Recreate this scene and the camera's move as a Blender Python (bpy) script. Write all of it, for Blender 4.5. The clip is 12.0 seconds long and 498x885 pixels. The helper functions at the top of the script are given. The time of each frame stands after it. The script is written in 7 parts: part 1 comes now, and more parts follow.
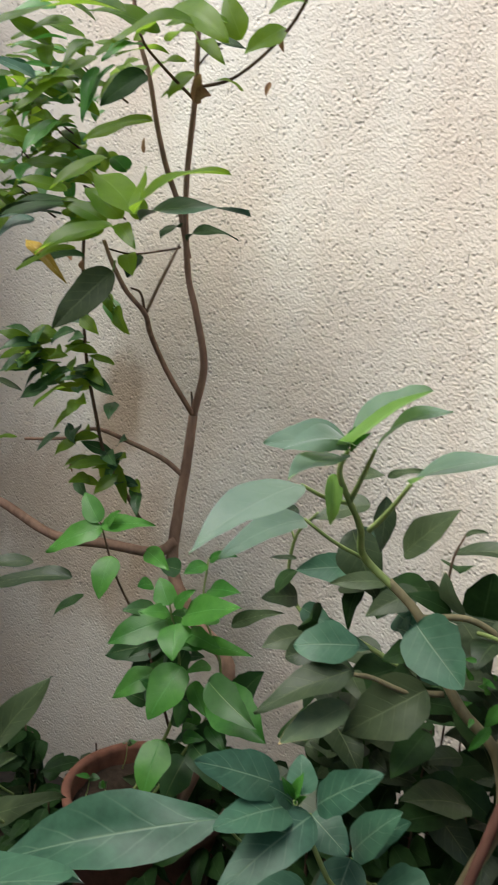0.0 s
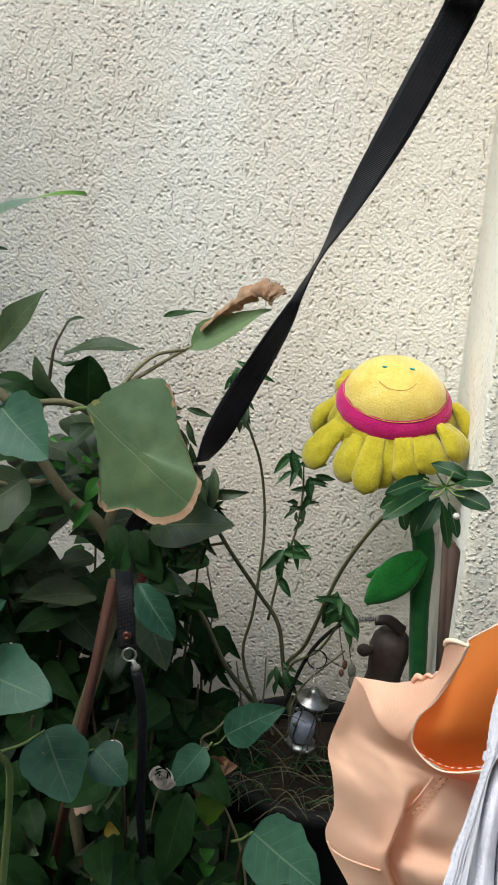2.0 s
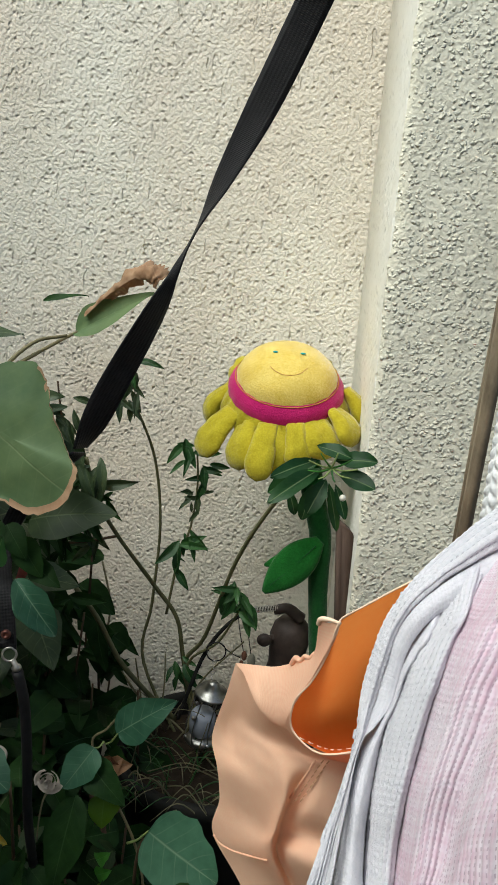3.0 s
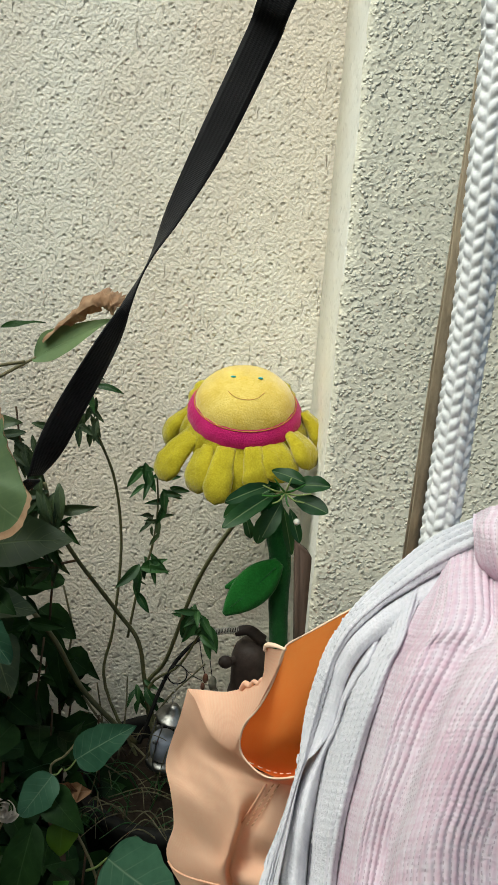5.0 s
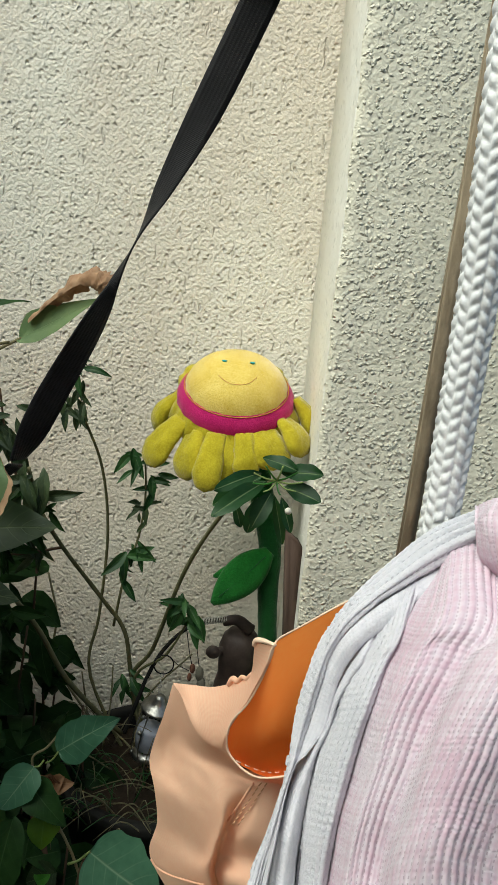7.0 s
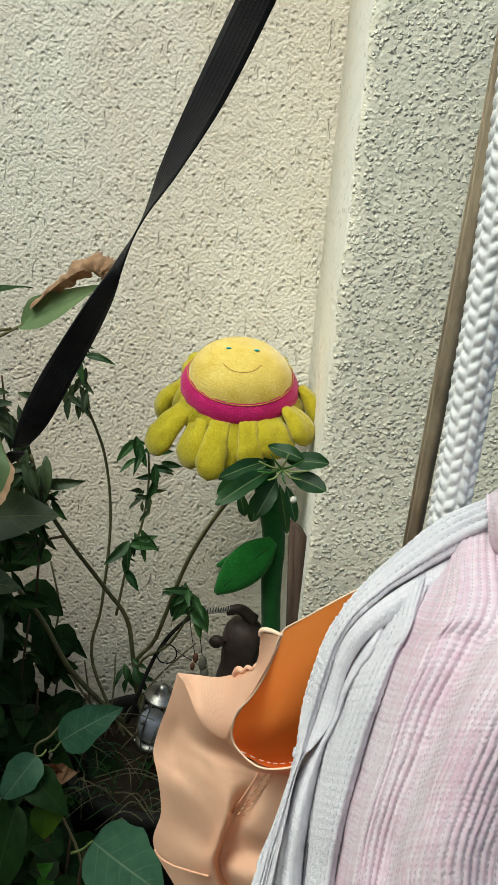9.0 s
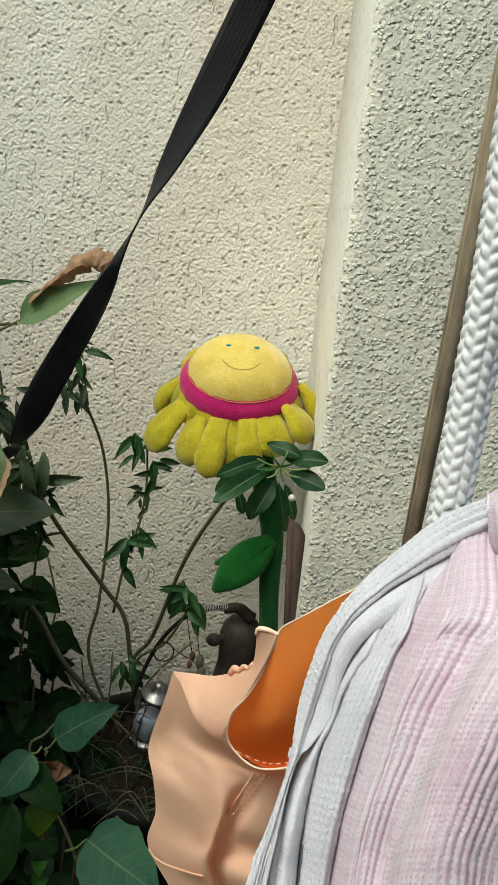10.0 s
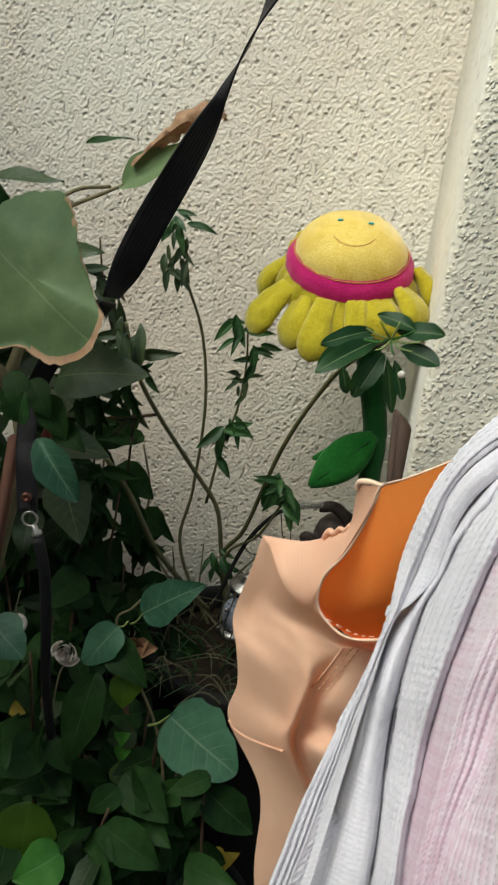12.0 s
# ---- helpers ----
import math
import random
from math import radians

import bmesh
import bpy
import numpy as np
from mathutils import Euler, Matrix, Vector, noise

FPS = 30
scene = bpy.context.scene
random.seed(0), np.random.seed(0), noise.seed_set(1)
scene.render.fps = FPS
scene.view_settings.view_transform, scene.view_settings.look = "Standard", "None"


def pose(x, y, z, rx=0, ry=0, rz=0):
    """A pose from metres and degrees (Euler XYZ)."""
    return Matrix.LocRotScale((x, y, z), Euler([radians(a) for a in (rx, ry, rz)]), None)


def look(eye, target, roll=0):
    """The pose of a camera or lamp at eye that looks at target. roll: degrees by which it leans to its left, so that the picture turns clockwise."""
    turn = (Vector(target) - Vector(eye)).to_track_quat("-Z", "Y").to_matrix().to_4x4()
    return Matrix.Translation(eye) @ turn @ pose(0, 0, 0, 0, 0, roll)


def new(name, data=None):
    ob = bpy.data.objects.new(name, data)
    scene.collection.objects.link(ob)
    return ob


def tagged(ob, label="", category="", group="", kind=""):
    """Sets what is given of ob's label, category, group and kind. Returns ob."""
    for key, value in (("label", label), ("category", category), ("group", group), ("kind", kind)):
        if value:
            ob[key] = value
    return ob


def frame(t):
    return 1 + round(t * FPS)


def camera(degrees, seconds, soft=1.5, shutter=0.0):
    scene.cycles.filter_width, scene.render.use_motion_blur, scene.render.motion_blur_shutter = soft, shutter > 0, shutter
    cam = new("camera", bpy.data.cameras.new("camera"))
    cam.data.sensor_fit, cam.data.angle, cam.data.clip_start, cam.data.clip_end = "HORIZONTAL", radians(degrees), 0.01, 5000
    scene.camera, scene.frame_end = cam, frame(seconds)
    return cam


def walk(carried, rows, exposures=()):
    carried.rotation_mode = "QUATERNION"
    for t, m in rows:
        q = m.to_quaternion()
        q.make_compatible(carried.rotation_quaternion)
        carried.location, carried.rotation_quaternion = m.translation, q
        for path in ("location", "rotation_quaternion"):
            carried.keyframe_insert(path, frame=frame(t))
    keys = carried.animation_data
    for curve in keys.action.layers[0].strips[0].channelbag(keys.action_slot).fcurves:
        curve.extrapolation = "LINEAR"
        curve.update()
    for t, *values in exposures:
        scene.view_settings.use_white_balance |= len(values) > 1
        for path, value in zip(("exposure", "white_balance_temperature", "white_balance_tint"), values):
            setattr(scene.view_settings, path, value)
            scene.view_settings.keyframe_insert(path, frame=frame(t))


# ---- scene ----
cam = camera(35.64, 12.0, soft=1.25, shutter=0.2)
PATH = [
    (0, (0.2382, -0.0510, 1.2556), (-0.7107, 1.6812, 0.9411), 6.32),
    (0.5, (0.2864, -0.0219, 1.1891), (-0.4528, 1.7948, 0.7976), 5.14),
    (0.7, (0.299, -0.016, 1.159), (-0.345, 1.832, 0.745), 4.8),
    (1, (0.3355, -0.0067, 1.1368), (-0.2040, 1.8719, 0.7125), 3.93),
    (1.2, (0.363, -0.002, 1.112), (-0.125, 1.888, 0.679), 3.5),
    (1.5, (0.3889, 0.0046, 1.1086), (0.0271, 1.9252, 0.6838), 4.04),
    (2, (0.4240, 0.0354, 1.0887), (0.1405, 1.9606, 0.6272), 4.25),
    (2.5, (0.4573, 0.0584, 1.0708), (0.2990, 1.9938, 0.5922), 4.15),
    (3, (0.4649, 0.0623, 1.0683), (0.3897, 2.0101, 0.6204), 4.43),
    (3.5, (0.4750, 0.0540, 1.0721), (0.4512, 2.0062, 0.6380), 4.21),
    (3.7, (0.4807, 0.0508, 1.0760), (0.4713, 2.0072, 0.6609), 4.02),
    (5.3, (0.4858, 0.0516, 1.0831), (0.4858, 2.0113, 0.6838), 4.66),
    (5.5, (0.4869, 0.0584, 1.0804), (0.4941, 2.0164, 0.6726), 4.77),
    (6, (0.4855, 0.0706, 1.0790), (0.4992, 2.0281, 0.6692), 5.07),
    (6.5, (0.4841, 0.0801, 1.0745), (0.5003, 2.0338, 0.6472), 5.27),
    (7, (0.4839, 0.0806, 1.0757), (0.5063, 2.0337, 0.6458), 5.38),
    (9, (0.4807, 0.0910, 1.0705), (0.5010, 2.0384, 0.6151), 5.49),
    (9.5, (0.4824, 0.0913, 1.0708), (0.5026, 2.0375, 0.6105), 5.77),
    (10, (0.4824, 0.0971, 1.0679), (0.5028, 2.0436, 0.6086), 6.00),
    (10.5, (0.4897, 0.1016, 1.0648), (0.5041, 2.0442, 0.5891), 6.28),
    (11, (0.5068, 0.1092, 1.0565), (0.4742, 2.0460, 0.5587), 6.42),
    (11.5, (0.5107, 0.1288, 1.0359), (0.4163, 2.0553, 0.5070), 6.75),
    (12, (0.4885, 0.1400, 0.9867), (0.2742, 2.0173, 0.3312), 7.07),
]
walk(cam, [(t, look(eye, target, roll)) for t, eye, target, roll in PATH],
     exposures=[(0, 0.47, 6450, 10), (0.5, 0.41, 6350, 9), (1.0, 0.42, 6250, 8), (1.5, 0.37, 6000, 6), (2.5, 0.15, 6050, 3), (3.3, 0.00, 6350, -1), (6.0, -0.03, 6430, -3), (10.5, -0.06, 6440, -4), (11.5, -0.09, 6440, -4), (12, 0.00, 6480, 1)])

# ---- light ----
world = bpy.data.worlds.new("sky")
scene.world = world
world.use_nodes = True
_n = world.node_tree.nodes
sky = _n.new("ShaderNodeTexSky")
sky.sky_type = "NISHITA"
sky.sun_disc = False
sky.sun_elevation, sky.sun_rotation = radians(53), radians(227)
sky.air_density, sky.dust_density = 1.0, 3.0
_n["Background"].inputs[1].default_value = 0.15
world.node_tree.links.new(sky.outputs[0], _n["Background"].inputs[0])

sun_data = bpy.data.lights.new("sun", "SUN")
sun_data.energy, sun_data.angle, sun_data.color = 3.0, radians(45), (1.0, 0.985, 0.955)
sun = new("sun", sun_data)
sun.matrix_world = look((-2.7, -1.1, 6.0), (0.1, 1.5, 0.9))


# ---- materials ----
def shader(name, rough=0.6, spec=0.5, metal=0.0):
    m = bpy.data.materials.new(name)
    m.use_nodes = True
    t = m.node_tree
    b = t.nodes["Principled BSDF"]
    b.inputs["Roughness"].default_value = rough
    b.inputs["Metallic"].default_value = metal
    b.inputs["Specular IOR Level"].default_value = spec
    return m, t, b


def node(t, kind, links=None, **values):
    """A node with its inputs set (by socket name) and linked."""
    n = t.nodes.new(kind)
    for k, v in values.items():
        n.inputs[k.replace("_", " ")].default_value = v
    for k, src in (links or {}).items():
        t.links.new(src, n.inputs[k])
    return n


def ramp(t, src, stops):
    r = t.nodes.new("ShaderNodeValToRGB")
    t.links.new(src, r.inputs[0])
    e = r.color_ramp.elements
    while len(e) < len(stops):
        e.new(0.5)
    for k, (pos, c) in enumerate(stops):
        e[k].position = pos
        e[k].color = (*c, 1) if len(c) == 3 else c
    return r.outputs[0]


def math_node(t, op, a, b=None, c=None):
    n = t.nodes.new("ShaderNodeMath")
    n.operation = op
    for k, v in enumerate((a, b, c)):
        if v is None:
            continue
        if isinstance(v, (int, float)):
            n.inputs[k].default_value = v
        else:
            t.links.new(v, n.inputs[k])
    return n.outputs[0]


def mix(t, fac, a, b, blend="MIX"):
    n = t.nodes.new("ShaderNodeMix")
    n.data_type, n.blend_type = "RGBA", blend
    for k, v in ((0, fac), (6, a), (7, b)):
        if isinstance(v, (int, float)):
            n.inputs[k].default_value = v
        elif isinstance(v, tuple):
            n.inputs[k].default_value = (*v, 1)
        else:
            t.links.new(v, n.inputs[k])
    return n.outputs[2]


def coords(t, scale=(1, 1, 1), kind="Object"):
    c = t.nodes.new("ShaderNodeTexCoord")
    m = t.nodes.new("ShaderNodeMapping")
    m.inputs["Scale"].default_value = scale
    t.links.new(c.outputs[kind], m.inputs[0])
    return m.outputs[0]


def noise_tex(t, vec, scale, detail=3.0, rough=0.55, distort=0.0):
    n = node(t, "ShaderNodeTexNoise", {"Vector": vec}, Scale=scale, Detail=detail, Roughness=rough, Distortion=distort)
    return n.outputs[0]


def bump(t, b, height, strength=0.5, distance=0.002):
    n = node(t, "ShaderNodeBump", {"Height": height}, Strength=strength, Distance=distance)
    t.links.new(n.outputs[0], b.inputs["Normal"])
    return n


def simple(name, dark, light, scale=40, rough=0.6, spec=0.4, metal=0.0, bump_d=0.0006, stretch=(1, 1, 1), per_object=0.0, sheen=0.0):
    """Two tones mixed by grain and by broad stains, with fine relief."""
    m, t, b = shader(name, rough, spec, metal)
    v = coords(t, stretch)
    grain = noise_tex(t, v, scale, 5, 0.65)
    broad = noise_tex(t, v, scale * 0.13, 2)
    f = math_node(t, "ADD", math_node(t, "MULTIPLY", grain, 0.6), math_node(t, "MULTIPLY", broad, 0.4))
    if per_object:
        info = t.nodes.new("ShaderNodeObjectInfo")
        f = math_node(t, "ADD", f, math_node(t, "MULTIPLY", math_node(t, "SUBTRACT", info.outputs["Random"], 0.5), per_object))
    t.links.new(ramp(t, f, [(0.3, dark), (0.7, light)]), b.inputs["Base Color"])
    bump(t, b, grain, 0.7, bump_d)
    if sheen:
        b.inputs["Sheen Weight"].default_value = sheen
        b.inputs["Sheen Roughness"].default_value = 0.4
    return m


def eased(t, src, stops):
    """A ramp with rounded shoulders."""
    out = ramp(t, src, stops)
    out.node.color_ramp.interpolation = "EASE"
    return out


def grey(v):
    return (v, v, v)


def plaster(name, tone, stain, pits=1.0, drags=1.0, knobs=0.0, size=105.0, grit=0.8, dirt_and_shade=0.55, stain_shade=()):
    """Rough-cast masonry paint: a floated skin with rounded pits and vertical trowel drags, or with soft round knobs standing proud."""
    m, t, b = shader(name, 0.85, 0.25)
    v = coords(t)
    turned = coords(t)
    turned.node.inputs["Rotation"].default_value = (0.5, 0.7, 0.4)
    patch = math_node(t, "MULTIPLY", math_node(t, "SUBTRACT", noise_tex(t, v, 7, 3), 0.5), 0.22)

    def dots(scale, kept, near, far, wander=0.004):
        """Scattered round spots of uneven size; kept is the share of cells that has one."""
        push = node(t, "ShaderNodeTexNoise", {"Vector": turned}, Scale=scale * 1.3, Detail=1.0)
        bent = t.nodes.new("ShaderNodeVectorMath")
        bent.operation = "MULTIPLY_ADD"
        bent.inputs[1].default_value = (wander, wander, wander)
        t.links.new(push.outputs["Color"], bent.inputs[0])
        t.links.new(turned, bent.inputs[2])
        cell = node(t, "ShaderNodeTexVoronoi", {"Vector": bent.outputs[0]}, Scale=scale)
        pick = t.nodes.new("ShaderNodeSeparateXYZ")
        t.links.new(cell.outputs["Color"], pick.inputs[0])
        share = math_node(t, "ADD", pick.outputs[0], math_node(t, "MULTIPLY", patch, 2.2))
        size_of = eased(t, share, [(1 - kept - 0.15, grey(0)), (1 - kept + 0.35, grey(1))])
        spot = eased(t, cell.outputs["Distance"], [(near, grey(1)), (far, grey(0))])
        return math_node(t, "MULTIPLY", spot, size_of)

    holes = dots(size, 0.42, 0.08, 0.55)
    peel = noise_tex(t, turned, size * 1.7, 1.0, 0.4)
    drag = eased(t, math_node(t, "SUBTRACT", noise_tex(t, coords(t, (1, 1, 0.34)), size * 1.0, 1.6, 0.5), math_node(t, "MULTIPLY", patch, 0.5)), [(0.23, grey(1)), (0.34, grey(0))])
    h = math_node(t, "MULTIPLY", holes, -0.0026 * pits)
    h = math_node(t, "ADD", h, math_node(t, "MULTIPLY", peel, 0.0034 * grit))
    h = math_node(t, "SUBTRACT", h, math_node(t, "MULTIPLY", drag, 0.0018 * drags))
    if knobs:
        h = math_node(t, "ADD", h, math_node(t, "MULTIPLY", dots(size * 1.5, 0.58, 0.08, 0.66, 0.006), 0.0029 * knobs))
    h = math_node(t, "ADD", h, math_node(t, "MULTIPLY", noise_tex(t, v, 24, 2), 0.003))
    bump(t, b, h, 1.0, 1.0)
    broad = noise_tex(t, coords(t, (1.6, 1.6, 0.7)), 1.7, 3, 0.5)
    col = ramp(t, broad, [(0.32, stain), (0.60, tone)])
    rain = noise_tex(t, coords(t, (1, 1, 0.2)), 11, 4, 0.6)
    col = mix(t, math_node(t, "MULTIPLY", ramp(t, rain, [(0.5, grey(0)), (0.75, grey(1))]), 0.3), col, stain)
    # Pits and drags coloured darker: some dirt, mostly the shade inside them.
    pit_dirt_shade = math_node(t, "MULTIPLY", math_node(t, "MAXIMUM", math_node(t, "MULTIPLY", holes, pits), math_node(t, "MULTIPLY", drag, drags)), noise_tex(t, v, 30, 2))
    col = mix(t, math_node(t, "MULTIPLY", pit_dirt_shade, dirt_and_shade), col, tuple(0.3 * c for c in stain))
    # Ragged brown patches: wall stain together with soft shade put into the colour.
    for x, z, rx, rz, share in stain_shade:
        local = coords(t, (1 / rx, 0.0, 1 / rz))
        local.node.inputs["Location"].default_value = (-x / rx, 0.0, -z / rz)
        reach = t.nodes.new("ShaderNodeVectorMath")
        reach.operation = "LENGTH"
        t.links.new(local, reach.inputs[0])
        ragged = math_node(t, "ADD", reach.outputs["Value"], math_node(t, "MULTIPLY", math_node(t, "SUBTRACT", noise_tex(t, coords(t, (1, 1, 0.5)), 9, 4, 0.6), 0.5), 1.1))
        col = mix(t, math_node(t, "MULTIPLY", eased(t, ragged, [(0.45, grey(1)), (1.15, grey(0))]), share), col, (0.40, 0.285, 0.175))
    t.links.new(col, b.inputs["Base Color"])
    return m


def leaf_material(name, dark, light, vein, rough=0.45, edge=None, vein_width=0.05, side_veins=7.0, vein_strength=0.8, glow=0.2, side_strength=0.62, spec=0.4, down=0.0, lit=None):
    """A leaf by its own length and width: midrib, side veins, mottling, and a dry edge where wanted."""
    m, t, b = shader(name, rough, spec)
    uv = t.nodes.new("ShaderNodeUVMap")
    uv.uv_map = "leaf"
    sep = t.nodes.new("ShaderNodeSeparateXYZ")
    t.links.new(uv.outputs[0], sep.inputs[0])
    u, w = sep.outputs[0], sep.outputs[1]
    a = math_node(t, "ABSOLUTE", math_node(t, "SUBTRACT", math_node(t, "MULTIPLY", w, 2.0), 1.0))
    obj = coords(t)
    mottle = noise_tex(t, obj, 55, 4, 0.6)
    broad = noise_tex(t, obj, 9, 2)
    info = t.nodes.new("ShaderNodeObjectInfo")
    f = math_node(t, "ADD", math_node(t, "MULTIPLY", mottle, 0.5), math_node(t, "MULTIPLY", broad, 0.5))
    f = math_node(t, "ADD", f, math_node(t, "MULTIPLY", math_node(t, "SUBTRACT", info.outputs["Random"], 0.5), 0.35))
    col = ramp(t, f, [(0.25, dark), (0.75, light)])
    mid = ramp(t, a, [(0.0, (1, 1, 1)), (vein_width, (0, 0, 0))])
    wave = math_node(t, "FRACT", math_node(t, "MULTIPLY", math_node(t, "SUBTRACT", u, math_node(t, "MULTIPLY", a, 0.22)), side_veins))
    side = ramp(t, math_node(t, "ABSOLUTE", math_node(t, "SUBTRACT", wave, 0.5)), [(0.0, (1, 1, 1)), (0.07, (0, 0, 0))])
    side = math_node(t, "MULTIPLY", side, math_node(t, "SUBTRACT", side_strength, math_node(t, "MULTIPLY", a, side_strength * 0.85)))
    veins = math_node(t, "MAXIMUM", mid, side)
    col = mix(t, math_node(t, "MULTIPLY", veins, vein_strength), col, vein)
    if edge:
        ragged = math_node(t, "ADD", math_node(t, "MAXIMUM", a, math_node(t, "MULTIPLY", math_node(t, "ABSOLUTE", math_node(t, "SUBTRACT", u, 0.45)), 1.85)), math_node(t, "MULTIPLY", math_node(t, "SUBTRACT", noise_tex(t, obj, 30, 3), 0.5), 0.35))
        ragged = math_node(t, "ADD", ragged, math_node(t, "MULTIPLY", math_node(t, "SUBTRACT", u, 0.75), 0.22))
        dry = ramp(t, ragged, [(0.93, (0, 0, 0)), (0.99, (1, 1, 1))])
        col = mix(t, dry, col, edge)
    t.links.new(col, b.inputs["Base Color"])
    b.inputs["Sheen Weight"].default_value = down
    b.inputs["Sheen Roughness"].default_value = 0.35
    bump(t, b, math_node(t, "ADD", math_node(t, "MULTIPLY", veins, -0.6), math_node(t, "MULTIPLY", mottle, 0.3)), 0.5, 0.0012)
    tr = node(t, "ShaderNodeBsdfTranslucent", {"Color": mix(t, 0.75, col, lit) if lit else col})
    mx = t.nodes.new("ShaderNodeMixShader")
    mx.inputs[0].default_value = glow
    t.links.new(b.outputs[0], mx.inputs[1])
    t.links.new(tr.outputs[0], mx.inputs[2])
    t.links.new(mx.outputs[0], t.nodes["Material Output"].inputs[0])
    return m


def weave(name, a, c, size=0.0012, rough=0.9, stretch=(1, 1), relief=0.0006, uvname="cloth", glow=0.0):
    """Woven or ribbed cloth in its own coordinates, in metres."""
    m, t, b = shader(name, rough, 0.2)
    uv = t.nodes.new("ShaderNodeUVMap")
    uv.uv_map = uvname
    sep = t.nodes.new("ShaderNodeSeparateXYZ")
    t.links.new(uv.outputs[0], sep.inputs[0])
    k = 2 * math.pi / size
    sx = math_node(t, "SINE", math_node(t, "MULTIPLY", sep.outputs[0], k * stretch[0]))
    sy = math_node(t, "SINE", math_node(t, "MULTIPLY", sep.outputs[1], k * stretch[1]))
    obj = coords(t)
    slub = noise_tex(t, obj, 120, 4, 0.6)
    broad = noise_tex(t, obj, 14, 3)
    h = math_node(t, "ADD", math_node(t, "MULTIPLY", math_node(t, "ADD", sx, sy), 0.25), slub)
    f = math_node(t, "ADD", math_node(t, "MULTIPLY", h, 0.45), math_node(t, "MULTIPLY", broad, 0.5))
    col = ramp(t, f, [(0.2, a), (0.8, c)])
    t.links.new(col, b.inputs["Base Color"])
    bump(t, b, h, 0.8, relief)
    if glow:
        tr = node(t, "ShaderNodeBsdfTranslucent", {"Color": col})
        mx = t.nodes.new("ShaderNodeMixShader")
        mx.inputs[0].default_value = glow
        t.links.new(b.outputs[0], mx.inputs[1])
        t.links.new(tr.outputs[0], mx.inputs[2])
        t.links.new(mx.outputs[0], t.nodes["Material Output"].inputs[0])
    return m


# The three brown patches hold stain and painted shade behind the tree.
WALL = plaster("wall_plaster", (0.80, 0.76, 0.66), (0.70, 0.61, 0.50), stain_shade=((-0.985, 1.00, 0.10, 0.19, 0.7), (-1.16, 0.66, 0.42, 0.30, 0.5), (-0.80, 0.50, 0.30, 0.24, 0.3)))
COLUMN = plaster("pilaster_plaster", (0.80, 0.765, 0.63), (0.73, 0.69, 0.56), 0.35, 0.0, 1.0, 112.0, 0.5, 0.25)
SOIL = simple("dark_soil", (0.012, 0.009, 0.006), (0.05, 0.036, 0.025), 60, 0.95, 0.1, bump_d=0.006)
FLOOR = simple("floor_concrete", (0.03, 0.026, 0.022), (0.085, 0.075, 0.062), 30, 0.9, 0.2, bump_d=0.002)
TERRA = simple("terracotta", (0.10, 0.045, 0.030), (0.25, 0.115, 0.075), 35, 0.85, 0.2, bump_d=0.0012)
BLACKPOT = simple("black_plastic", (0.008, 0.008, 0.008), (0.026, 0.025, 0.022), 30, 0.75, 0.15)
BARK = simple("brown_bark", (0.12, 0.070, 0.048), (0.36, 0.23, 0.16), 60, 0.85, 0.2, stretch=(1, 1, 0.25), bump_d=0.002)
TWIG = simple("dark_twig", (0.045, 0.028, 0.018), (0.13, 0.085, 0.05), 80, 0.8, 0.2, stretch=(1, 1, 0.3), bump_d=0.001)
GREENSTEM = simple("green_stem", (0.13, 0.19, 0.05), (0.30, 0.38, 0.13), 60, 0.6, 0.3, stretch=(1, 1, 0.3))
OLDSTEM = simple("old_green_stem", (0.11, 0.10, 0.05), (0.26, 0.22, 0.12), 70, 0.75, 0.3, stretch=(1, 1, 0.3), bump_d=0.001)
THINSTEM = simple("thin_olive_stem", (0.07, 0.075, 0.03), (0.19, 0.18, 0.09), 70, 0.7, 0.3, stretch=(1, 1, 0.3))
DRYSTEM = simple("dry_straw", (0.075, 0.066, 0.034), (0.22, 0.20, 0.12), 80, 0.8, 0.2, stretch=(1, 1, 0.3))
GREYLEAF = leaf_material("grey_green_leaf", (0.019, 0.070, 0.039), (0.068, 0.175, 0.100), (0.30, 0.42, 0.27), 0.46, side_veins=6.0, vein_strength=0.45, spec=0.35, down=0.30, side_strength=0.46)
# Blue-grey base colour carries the sky's reflection on the upper leaf sides.
PALELEAF = leaf_material("sky_pale_leaf", (0.12, 0.20, 0.155), (0.21, 0.30, 0.245), (0.36, 0.46, 0.33), 0.5, side_veins=6.0, vein_strength=0.35, spec=0.4, down=0.7, side_strength=0.3, glow=0.38, lit=(0.30, 0.60, 0.06))
OLDLEAF = leaf_material("dull_green_leaf", (0.018, 0.040, 0.014), (0.066, 0.098, 0.040), (0.18, 0.23, 0.10), 0.48, vein_strength=0.5)
DRYEDGE = leaf_material("dry_edged_leaf", (0.055, 0.105, 0.055), (0.125, 0.175, 0.085), (0.28, 0.33, 0.18), 0.6, edge=(0.55, 0.42, 0.20), vein_width=0.018, vein_strength=0.35, side_strength=0.25)
TREELEAF = leaf_material("glossy_tree_leaf", (0.028, 0.080, 0.008), (0.125, 0.235, 0.024), (0.18, 0.30, 0.08), 0.36, vein_strength=0.4, spec=0.25, glow=0.5, side_strength=0.3, lit=(0.34, 0.55, 0.04))
FRESHLEAF = leaf_material("fresh_green_leaf", (0.030, 0.145, 0.018), (0.095, 0.30, 0.045), (0.15, 0.44, 0.14), 0.4, vein_strength=0.4, glow=0.3, side_strength=0.3)
